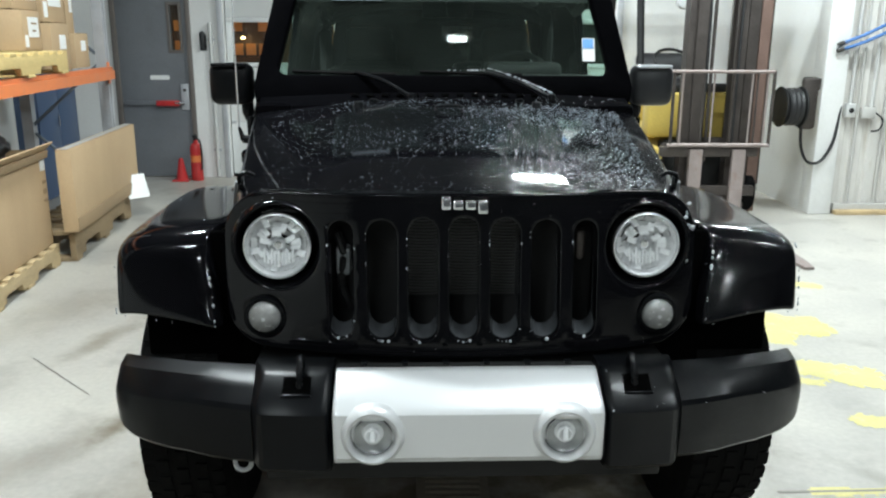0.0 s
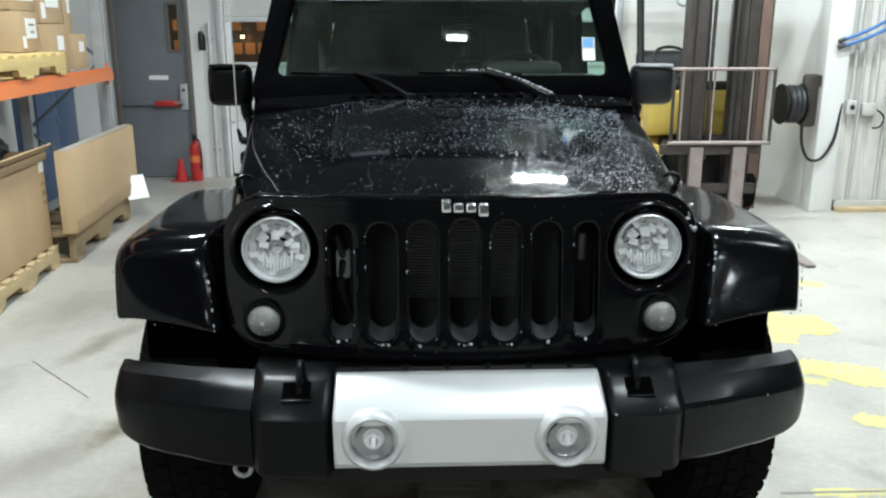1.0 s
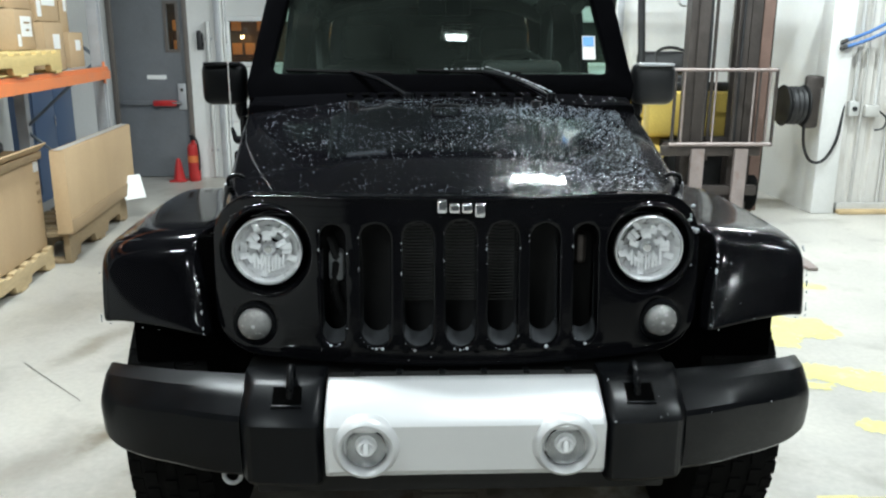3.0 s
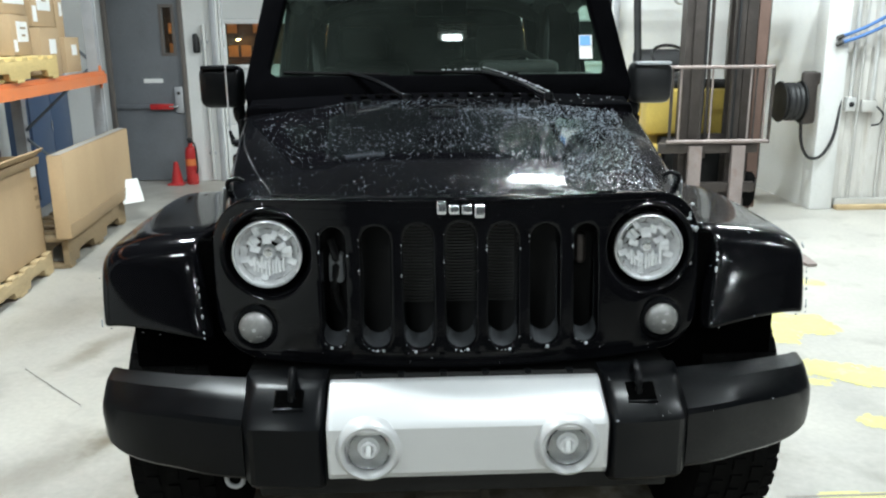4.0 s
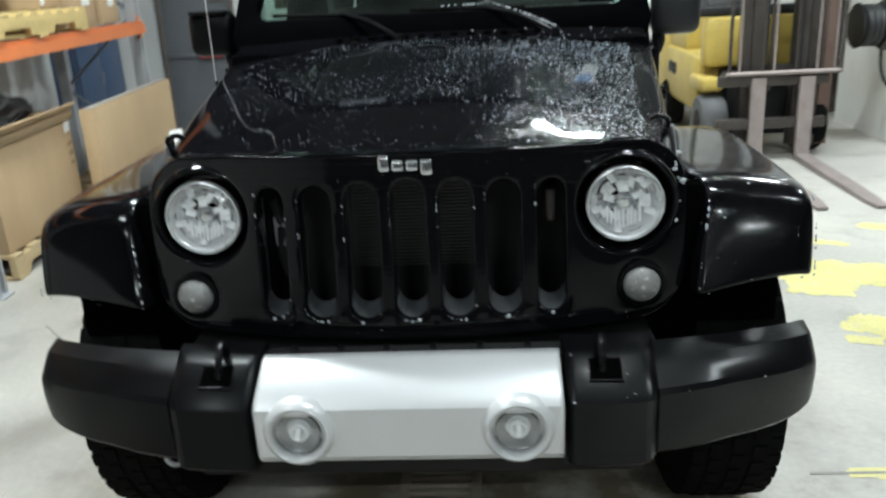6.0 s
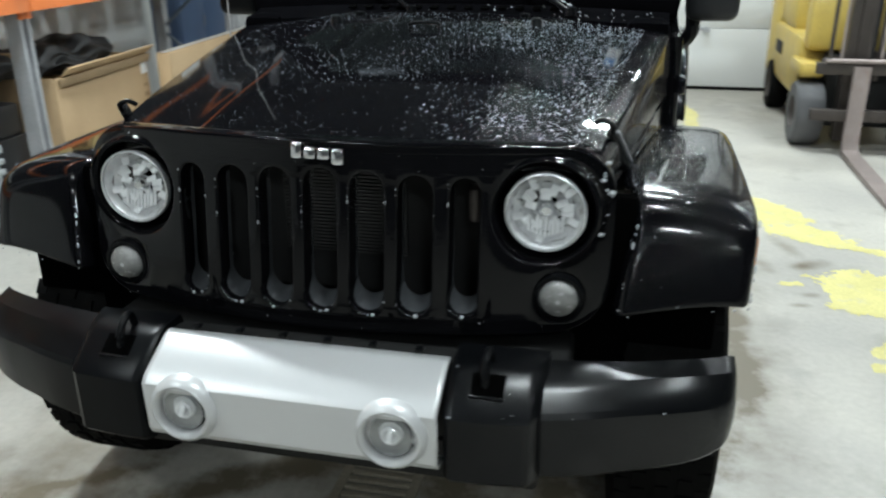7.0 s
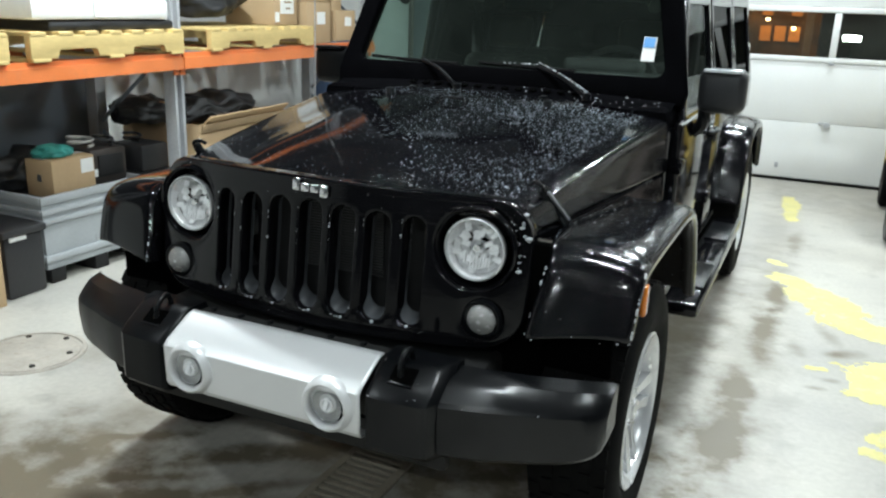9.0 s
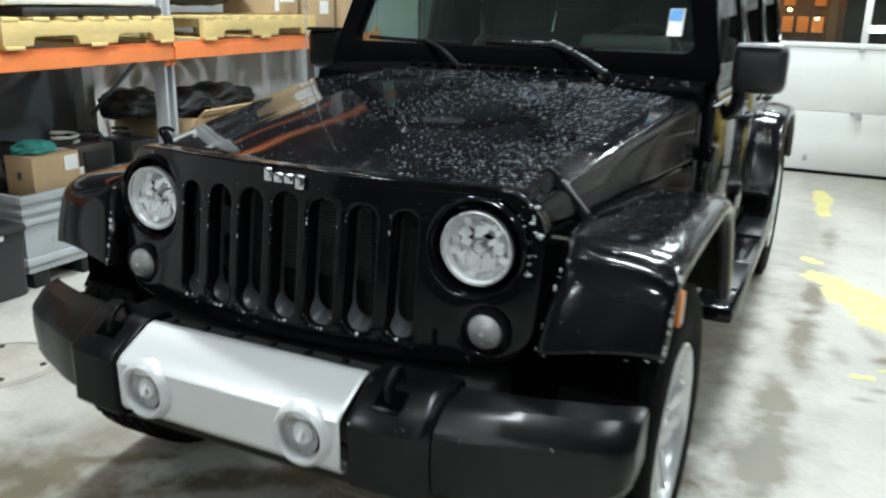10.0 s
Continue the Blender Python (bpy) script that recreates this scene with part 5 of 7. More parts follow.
for s in (-1, 1):
    at = Matrix.Translation((s * 0.224, -0.338, 0.590)) @ ZF
    fg = part("fog_lamp", lathe([(0.076, -0.022), (0.0745, -0.008), (0.069, 0.006), (0.062, 0.011), (0.056, 0.008), (0.0515, -0.002), (0.0495, -0.014)], 44, at), SILVER, car, "round fog lamp with a silver ring", smooth=40)
    part("lamp_brow", box((s * 0.224, -0.326, 0.645), (0.066, 0.040, 0.020), 0.009, m=Matrix.Rotation(radians(35), 4, "X")), SILVER, fg)
    part("reflector", lathe([(0.045, -0.002), (0.035, -0.008), (0.015, -0.011), (0, -0.011)], 28, at), FOG_BOWL, fg)
    part("gap_ring", lathe([(0.0495, -0.010), (0.0445, -0.010), (0.0445, -0.003)], 28, at), VOID, fg)
    part("bulb", box((s * 0.224, -0.337, 0.594), (0.012, 0.008, 0.034), 0.003, m=Matrix.Rotation(radians(-28), 4, "X")), SPARKLE, fg, "bright bulb cap")
    part("bulb_base", lathe([(0.018, -0.009), (0.020, -0.002), (0.016, 0.001), (0.010, -0.004)], 20, at), REFLECTOR, fg)
    part("lens", lathe([(0, 0.008), (0.02, 0.0065), (0.038, 0.002), (0.0485, -0.004)], 32, at), LENS, fg).visible_shadow = False
for i in range(6):
    x = -0.25 + i * 0.1
    part("clip", box((x, -0.195, 0.714), (0.016, 0.02, 0.010), 0.003), PLASTIC, insert)
part("air_dam", span(-0.50, 0.50, -0.20, -0.16, 0.40, 0.50, 0.01), DARK, car)
part("bumper_bracket", span(-0.55, 0.55, -0.18, 0.10, 0.54, 0.66, 0.02), DARK, car)
part("skid_bar", rod((-0.45, -0.10, 0.42), (0.45, -0.10, 0.42), 0.03), DARK, car)
for s in (-1, 1):
    part("frame_rail", span(s * 0.40, s * 0.50, -0.10, 4.0, 0.46, 0.60, 0.02), DARK, car)


# wheels
def wheel(s, y):
    c = Matrix.Translation((s * 0.770, y, WR)) @ Matrix.Rotation(radians(90 * s), 4, "Y")
    w = thing_part("wheel", car, (s * 0.770, y, WR))
    prof = [(0.235, -0.105), (0.262, -0.118), (0.32, -0.128), (0.368, -0.122), (0.392, -0.108), (0.400, -0.085), (0.4015, 0.0), (0.400, 0.085), (0.392, 0.108), (0.368, 0.122), (0.32, 0.128), (0.262, 0.118), (0.235, 0.105)]
    part("tyre", lathe(prof, 56, c), RUBBER, w, "treaded black tyre", smooth=60)
    n = 44
    b = bmesh.new()
    for i in range(n):
        a = 2 * math.pi * i / n
        for k, (hh, off) in enumerate(((-0.092, 0), (-0.052, 0.5), (0.0, 0.2), (0.052, 0.7), (0.092, 0.3))):
            aa = a + off * 2 * math.pi / n
            m = c @ Matrix.Rotation(aa, 4, "Z") @ Matrix.Translation((0.402 if abs(hh) < 0.09 else 0.397, 0, hh))
            bb = bmesh.new()
            bmesh.ops.create_cube(bb, size=1, matrix=m @ Matrix.Diagonal((0.009, 0.040, 0.031, 1)))
            join(b, bb)
    part("tread", b, RUBBER, w, smooth=0)["kind"] = "stuff"
    part("rim", lathe([(0.215, -0.10), (0.235, -0.10), (0.242, -0.112), (0.236, 0.098), (0.245, 0.116), (0.238, 0.120), (0.226, 0.112), (0.214, 0.085), (0.205, 0.0), (0.205, -0.09)], 48, c), ALLOY, w, "bright five-spoke alloy rim", smooth=40)
    part("brake_disc", lathe([(0.0, 0.0), (0.165, 0.0), (0.165, -0.025), (0, -0.025)], 32, c), GALV, w)
    part("hub", lathe([(0, 0.100), (0.03, 0.100), (0.036, 0.092), (0.07, 0.085), (0.085, 0.07), (0.085, 0.03)], 28, c), ALLOY, w)
    for i in range(5):
        m = c @ Matrix.Rotation(2 * math.pi * i / 5 + 0.2, 4, "Z")
        for q in (-1, 1):
            rows = [[(0.06, q * 0.012, 0.082), (0.06, q * 0.040, 0.082), (0.06, q * 0.040, 0.045), (0.06, q * 0.012, 0.045)], [(0.14, q * 0.018, 0.092), (0.14, q * 0.046, 0.090), (0.14, q * 0.046, 0.05), (0.14, q * 0.018, 0.05)], [(0.222, q * 0.024, 0.104), (0.222, q * 0.062, 0.102), (0.222, q * 0.062, 0.06), (0.222, q * 0.024, 0.06)]]
            bb = grid(rows, loop=True, caps=True)
            bb.transform(m)
            part("spoke", bb, ALLOY, w, smooth=30)
        part("wheel_nut", lathe([(0, 0.098), (0.009, 0.097), (0.010, 0.08)], 8, m @ Matrix.Translation((0.055, 0, 0))), CHROME, w)


def thing_part(name, parent, at):
    o = new(name)
    o.empty_display_size = 0.05
    o.parent = parent
    o.matrix_parent_inverse = place(parent).inverted()
    o.location = at
    return o


for s in (-1, 1):
    wheel(s, FA)
    wheel(s, RA)
part("front_axle", rod((-0.7, FA, WR), (0.7, FA, WR), 0.05), DARK, car)
part("rear_axle", rod((-0.7, RA, WR), (0.7, RA, WR), 0.05), DARK, car)

# body tub, doors and top
BW = 0.765


def side_plate(pts, holes, thick, x, s, mat, name, parent, label="", tilt=0.0, z0=1.17, bev=0.006):
    b = plate(pts, holes, thick, bev, Matrix.Translation((x, 0, 0)) @ SIDE)
    for v in b.verts:
        v.co.x -= max(0, v.co.z - z0) * tilt
    if s < 0:
        b = mirrored(b)
    return part(name, b, mat, parent, label, smooth=30)


part("body_tub", span(-BW + 0.01, BW - 0.01, 1.17, 4.02, 0.52, 1.17, 0.03), PAINT, car)
part("cowl", grid([[(x, y, z - 0.02 * (x / 0.74) ** 2) for x in (-0.74, -0.5, -0.25, 0, 0.25, 0.5, 0.74)] for y, z in ((1.165, 1.20), (1.18, 1.236), (1.24, 1.250), (1.32, 1.268), (1.36, 1.275), (1.38, 1.18))]), SCREEN_FRAME, car, "black cowl with vent slots", smooth=50)
for i in range(13):
    x = -0.36 + i * 0.06
    # flat black pads stand in for the shade inside the vents
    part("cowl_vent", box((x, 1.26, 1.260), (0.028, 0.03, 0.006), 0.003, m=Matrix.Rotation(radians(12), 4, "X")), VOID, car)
part("cowl_side", span(-0.745, -0.60, 1.15, 1.42, 0.9, 1.235, 0.03), SCREEN_FRAME, car)
part("cowl_side", span(0.60, 0.745, 1.15, 1.42, 0.9, 1.235, 0.03), SCREEN_FRAME, car)
an = part("antenna", rod((-0.809, 1.18, 1.115), (-0.815, 1.20, 1.93), 0.0030, 0.0020), ALLOY, car, "thin bright radio antenna")
part("antenna_base", rod((-0.795, 1.18, 1.09), (-0.809, 1.18, 1.14), 0.012, 0.006, bm=rod((-0.73, 1.18, 1.085), (-0.797, 1.18, 1.095), 0.016)), PLASTIC, an)
TILT = 0.16
for s in (-1, 1):
    for (a, b_) , nm in (((1.24, 2.19), "front"), ((2.20, 3.04), "rear")):
        lo = 0.53 if nm == "front" else 0.56
        pts = [(a, lo + 0.03), (a + 0.03, lo), (b_ - 0.03, lo), (b_, lo + 0.03), (b_, 1.165), (a, 1.165)]
        if nm == "rear":
            pts = [(a, lo + 0.03), (a + 0.03, lo), (2.72, lo), (2.86, 0.74), (b_, 0.95), (b_, 1.165), (a, 1.165)]
        d = side_plate(pts, [], 0.04, BW + 0.005, s, PAINT, "door", car, "gloss black door, closed", bev=0.014)
        # window frame and glass
        top = 1.665
        f0 = a + 0.02 if nm == "rear" else a + 0.09
        f1 = a + 0.02 if nm == "rear" else 1.53
        ring = [(f0, 1.168), (b_ - 0.01, 1.168), (b_ - 0.01, top), (f1, top)]
        hole = [(f0 + 0.05, 1.20), (b_ - 0.055, 1.20), (b_ - 0.055, top - 0.045), (f1 + 0.055, top - 0.045)]
        side_plate(ring, [hole], 0.03, BW, s, FLARE, "window_frame", d, tilt=TILT, bev=0.005)
        o = side_plate(hole, [], 0.005, BW, s, TINTED if nm == "front" else PRIVACY, "window_glass", d, "dark side glass", tilt=TILT, bev=0)
        o.visible_shadow = False
        hx = s * (BW + 0.04)
        part("door_handle", tube([(hx - s * 0.012, b_ - 0.20, 1.06), (hx + s * 0.016, b_ - 0.185, 1.06), (hx + s * 0.016, b_ - 0.075, 1.06), (hx - s * 0.012, b_ - 0.06, 1.06)], 0.012), PLASTIC, d, "black door handle")
        for z in (0.72, 1.02):
            part("hinge", box((s * (BW + 0.028), a - 0.005, z), (0.035, 0.10, 0.055), 0.012), PAINT, d)
    side_plate([(3.05, 0.98), (3.25, 1.0), (4.02, 1.0), (4.02, 1.165), (3.05, 1.165)], [], 0.035, BW, s, PAINT, "quarter_panel", car, bev=0.01)
    side_plate([(3.05, 1.17), (4.02, 1.17), (3.98, 1.70), (3.05, 1.70)], [[(3.13, 1.22), (3.93, 1.22), (3.90, 1.63), (3.13, 1.63)]], 0.03, BW, s, FLARE, "top_side", car, "black hard top side", tilt=TILT)
    side_plate([(3.13, 1.22), (3.93, 1.22), (3.90, 1.63), (3.13, 1.63)], [], 0.005, BW, s, PRIVACY, "quarter_glass", car, tilt=TILT, bev=0).visible_shadow = False
    # side step
    stp = part("side_step", span(s * 0.78, s * 0.93, 1.22, 2.84, 0.425, 0.485, 0.022), FLARE, car, "black side step with tread pads")
    for y in (1.62, 2.45):
        part("step_pad", span(s * 0.80, s * 0.915, y - 0.18, y + 0.18, 0.484, 0.494, 0.004), PLASTIC, stp)
    part("sill", span(s * 0.70, s * 0.765, 1.18, 2.9, 0.46, 0.54, 0.015), DARK, car)
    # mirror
    mr = part("side_mirror", box((s * 0.888, 1.47, 1.291), (0.180, 0.10, 0.172), 0.036, 3), LIT_SHELL if s > 0 else PLASTIC, car, "square black door mirror")
    # the +x cap is pale to paint the lamp reflection on the mirror top
    part("mirror_cap", box((s * 0.888, 1.425, 1.370), (0.145, 0.05, 0.014), 0.006), BEAD if s > 0 else PLASTIC, mr, "pale cap with the top highlight in its colour" if s > 0 else "")
    part("mirror_arm", tube([(s * 0.83, 1.47, 1.23), (s * 0.825, 1.48, 1.16), (s * 0.79, 1.50, 1.12)], 0.026), PLASTIC, mr)
    part("mirror_glass", box((s * 0.888, 1.522, 1.291), (0.14, 0.004, 0.14), 0.001), CHROME, mr)
roof = grid([[(x, y, z - 0.03 * (x / 0.68) ** 4 - 0.012 * (x / 0.68) ** 2) for x in (-0.70, -0.66, -0.6, -0.4, -0.2, 0, 0.2, 0.4, 0.6, 0.66, 0.70)] for y, z in ((1.50, 1.685), (1.54, 1.722), (1.62, 1.745), (2.4, 1.765), (3.4, 1.755), (3.95, 1.735), (4.02, 1.69))])
o = part("roof", roof, PLASTIC, car, "grained black hard top", smooth=50)
md = o.modifiers.new("thick", "SOLIDIFY")
md.thickness, md.offset = 0.03, -1
part("tailgate", span(-0.72, 0.72, 3.99, 4.05, 0.55, 1.17, 0.02), PAINT, car)
part("rear_frame", plate([(-0.735, 1.17), (0.735, 1.17), (0.66, 1.70), (-0.66, 1.70)], [[(-0.63, 1.22), (0.63, 1.22), (0.575, 1.62), (-0.575, 1.62)]], 0.03, 0.004, Matrix.Translation((0, 4.0, 0)) @ FRONT), FLARE, car)
part("rear_glass", plate([(-0.63, 1.22), (0.63, 1.22), (0.575, 1.62), (-0.575, 1.62)], [], 0.005, 0, Matrix.Translation((0, 4.0, 0)) @ FRONT), PRIVACY, car, "dark rear glass").visible_shadow = False
sp = part("spare_wheel", lathe([(0.2, -0.10), (0.33, -0.125), (0.385, -0.11), (0.4, -0.08), (0.4, 0.08), (0.385, 0.11), (0.33, 0.125), (0.2, 0.10), (0.18, 0.0)], 40, Matrix.Translation((0, 4.19, 0.98)) @ ZF, closed=True), RUBBER, car, "spare tyre on the tailgate")
part("rear_bumper", span(-0.80, 0.80, 4.03, 4.20, 0.50, 0.66, 0.03), PLASTIC, car)

# windscreen: frame, glass, wipers, stickers
WB, WT = (1.345, 1.262), (1.52, 1.725)  # foot and head of the screen: y, z
WL = math.hypot(WT[0] - WB[0], WT[1] - WB[1])
WS = Matrix.Translation((0, WB[0], WB[1])) @ Matrix.Rotation(-math.atan2(WT[0] - WB[0], WT[1] - WB[1]), 4, "X") @ FRONT
ring = [(-0.755, -0.03), (0.755, -0.03), (0.765, 0.02), (0.675, WL - 0.03), (0.64, WL), (-0.64, WL), (-0.675, WL - 0.03), (-0.765, 0.02)]
hole = arc(-0.64, 0.105, 0.045, 0.045, 180, 270, 5) + arc(0.64, 0.105, 0.045, 0.045, 270, 360, 5) + [(0.610, WL - 0.06), (0.585, WL - 0.04), (-0.585, WL - 0.04), (-0.610, WL - 0.06)]
wf = part("windshield_frame", plate(ring, [hole], 0.055, 0.010, WS), SCREEN_FRAME, car, "gloss black windscreen frame", smooth=40)
part("windshield", plate(hole, [], 0.005, 0, WS), WINDSHIELD, car, "clear raked windscreen with a wet lower edge").visible_shadow = False
part("inner_band", plate([(-0.63, WL - 0.10), (0.63, WL - 0.10), (0.60, WL - 0.045), (-0.60, WL - 0.045)], [], 0.004, 0, WS @ Matrix.Translation((0, 0, -0.012))), CABIN, wf)


def on_screen(x, y, h=0.006):
    return WS @ Matrix.Translation((x, y, h))


stk = part("sticker", box((0, 0, 0), (0.052, 0.098, 0.002), 0, m=None), PAPER, car, "small blue and white screen sticker")
stk.matrix_basis = stk.matrix_basis @ on_screen(0.600, 0.185)
o = part("sticker_print", box((0, 0, 0), (0.044, 0.040, 0.002), 0), STICKER_BLUE, stk)
o.matrix_parent_inverse = Matrix()
o.matrix_basis = Matrix.Translation((-0.002, 0.026, 0.002))
# grey strip laid on the glass to paint a dim reflection
o = part("sticker", box((0, 0, 0), (0.21, 0.045, 0.002), 0), SLATE, car, "narrow grey strip that stands for a dim reflection")
o.matrix_basis = o.matrix_basis @ on_screen(-0.36, 0.415)
for px, tip, b0, b1 in ((-0.13, -0.36, -0.62, -0.20), (0.42, 0.17, -0.10, 0.32)):
    base = Vector((px, 1.205, 1.252))
    a = on_screen(tip, 0.080, 0.022).translation
    w = part("wiper", tube([base, base.lerp(a, 0.5) + Vector((0, 0, 0.016)), a], 0.009), PLASTIC, car, "black wiper arm and blade")
    part("blade", tube([on_screen(b0, 0.088, 0.012).translation, on_screen((b0 + b1) / 2, 0.080, 0.014).translation, on_screen(b1, 0.076, 0.012).translation], 0.008, 6), RUBBER, w)
    part("pivot", lathe([(0, 0.02), (0.015, 0.016), (0.018, -0.01)], 14, Matrix.Translation(base)), PLASTIC, w)

# grey strip added to draw the pale wet line below the glass
part("screen_wet_line", tube([on_screen(-0.60 + 0.12 * k, 0.064, 0.004).translation for k in range(11)], 0.0042, 6), COLLAR, wf, "thin grey strip for the pale wet line at the glass foot")
# drops on the cowl and the glass; pale beads hold the +x wiper's glint
rnd = random.Random(77)
b = bmesh.new()
for k in range(150):
    x, y = rnd.uniform(-0.45, 0.70), rnd.uniform(1.185, 1.33)
    if rnd.random() > 0.35 + x:
        continue
    bmesh.ops.create_icosphere(b, subdivisions=1, radius=0.0012 + 0.0034 * rnd.random() ** 3, matrix=Matrix.Translation((x, y, 1.237 + (y - 1.18) * 0.21 - 0.02 * (x / 0.74) ** 2)) @ Matrix.Diagonal((1.3, 1, 0.7, 1)))
p0, p1, p2 = Vector((0.42, 1.205, 1.264)), on_screen(0.17, 0.088, 0.032).translation, on_screen(-0.06, 0.090, 0.020).translation
for k in range(60):
    u = rnd.random()
    q = p0.lerp(p1, u) + Vector((0, -0.006, 0.010 + 0.028 * u * (1 - u))) if k < 44 else p1.lerp(p2, u)
    bmesh.ops.create_icosphere(b, subdivisions=1, radius=0.0016 + 0.0030 * rnd.random() ** 2, matrix=Matrix.Translation(q) @ Matrix.Diagonal((2.2, 1, 0.8, 1)))
part("water_spray", b, BEAD, wf, "water drops on the cowl, pale glint beads on the wiper", smooth=80, fix=False)["kind"] = "stuff"

# cabin
part("dashboard", grid([[(x, y, z - 0.010 + 0.012 * math.sin(x * 4)) for x in (-0.68, -0.4, -0.1, 0.15, 0.4, 0.68)] for y, z in ((1.40, 1.285), (1.50, 1.325), (1.66, 1.33), (1.76, 1.29), (1.78, 1.0))]), CABIN, car, "dark dashboard", smooth=60)
part("instrument_hood", box((0.36, 1.68, 1.345), (0.34, 0.16, 0.07), 0.03, 3), CABIN, car)
sw = part("steering_wheel", lathe([(0.19 + 0.016 * math.cos(k * 0.7854), 0.016 * math.sin(k * 0.7854)) for k in range(8)], 36, Matrix.Translation((0.36, 1.86, 1.24)) @ Matrix.Rotation(radians(65), 4, "X"), closed=True), CABIN, car, "dark steering wheel")
part("hub", box((0.36, 1.84, 1.23), (0.13, 0.05, 0.11), 0.03, 3, m=Matrix.Rotation(radians(-25), 4, "X")), CABIN, sw)
for q in (-1, 1):
    part("spoke", rod((0.36, 1.85, 1.235), (0.36 + q * 0.185, 1.86, 1.25), 0.014), CABIN, sw)
part("floor_pan", span(-0.74, 0.74, 1.2, 4.0, 0.50, 0.58), CABIN, car)
for y, zt in ((2.25, 1.28), (3.2, 1.22)):
    for s in (-1, 1):
        st = part("seat", box((s * 0.36, y - 0.2, 0.80), (0.50, 0.52, 0.18), 0.06, 3), SEAT, car, "dark cloth seat")
        part("seat_back", box((s * 0.36, y + 0.08, 1.06), (0.48, 0.15, 0.56), 0.06, 3, m=Matrix.Rotation(radians(-14), 4, "X")), SEAT, st)
        part("headrest", box((s * 0.36, y + 0.17, zt + 0.17), (0.25, 0.09, 0.17), 0.04, 3), SEAT, st)
for s in (-1, 1):
    part("roll_bar", tube([(s * 0.58, 2.55, 0.6), (s * 0.60, 2.52, 1.5), (s * 0.56, 2.4, 1.64), (s * 0.55, 1.7, 1.655), (s * 0.58, 1.56, 1.60)], 0.035), CABIN, car)
part("roll_bar", tube([(-0.58, 2.54, 1.58), (-0.3, 2.52, 1.66), (0.3, 2.52, 1.66), (0.58, 2.54, 1.58)], 0.035), CABIN, car)
rv = part("rearview_mirror", box((0.02, 1.60, 1.60), (0.22, 0.03, 0.07), 0.02, 3), PLASTIC, car, "inside mirror")
part("mirror_stem", rod((0.02, 1.55, 1.66), (0.02, 1.60, 1.61), 0.010), PLASTIC, rv)


# ---- storage rack, in its own frame: y along the front, x towards the aisle ----
RACK = Matrix.Translation((-2.397, 2.014, 0)) @ Matrix.Rotation(radians(4.48), 4, "Z")


def settle(*things):
    """Turns things that were built in the rack's frame into the hall's."""
    for o in things:
        o.matrix_basis = RACK @ o.matrix_basis
    return things[0]


POSTS, BACK, ZB = (-2.73, 0.0, 2.73), -0.62, 1.242
rack = thing("pallet_rack", "pallet rack with grey posts and orange beams", "rack", (-0.3, 0, 0))


def rack_post(x, y):
    b = plate([(-0.04, -0.04), (0.04, -0.04), (0.04, 0.035), (0.024, 0.035), (0.024, -0.022), (-0.024, -0.022), (-0.024, 0.035), (-0.04, 0.035)], [], 3.2, 0.003, Matrix.Translation((x, y, 1.6)) @ Matrix.Rotation(radians(90 if x < -0.3 else -90), 4, "Z"))
    part("post", b, GALV, rack, smooth=20)
    part("foot_plate", box((x, y, 0.006), (0.13, 0.11, 0.012), 0.002), GALV, rack)


for y in POSTS:
    rack_post(0, y)
    rack_post(BACK, y)
    for k, (z0, z1) in enumerate(((0.2, 0.75), (0.75, 1.30), (1.30, 1.85), (1.85, 2.4))):
        a, c = (BACK, 0) if k % 2 else (0, BACK)
        part("brace", rod((a, y, z0), (c, y, z1), 0.013, seg=8), SLATE, rack)
for y0, y1 in zip(POSTS, POSTS[1:]):
    for x in (0.045, BACK - 0.045):
        for z in (ZB - 0.045, 2.55):
            b = plate([(-0.020, -0.045), (0.020, -0.045), (0.020, 0.018), (0.006, 0.018), (0.006, 0.045), (-0.020, 0.045)], [], y1 - y0 - 0.012, 0.003, Matrix.Translation((x + 0.018, (y0 + y1) / 2, z)) @ FRONT)
            part("beam", b, ORANGE, rack, "orange painted box beam", smooth=20)
    for y in (y0 + 0.03, y1 - 0.03):
        part("beam_plate", box((0.045, y, ZB - 0.045), (0.010, 0.05, 0.17), 0.002), ORANGE, rack)
    for y in (y0 + 0.5, (y0 + y1) / 2, y1 - 0.5):
        part("deck_bar", span(BACK - 0.04, 0.03, y - 0.02, y + 0.02, ZB - 0.03, ZB - 0.003, 0.003), GALV, rack)
settle(rack)


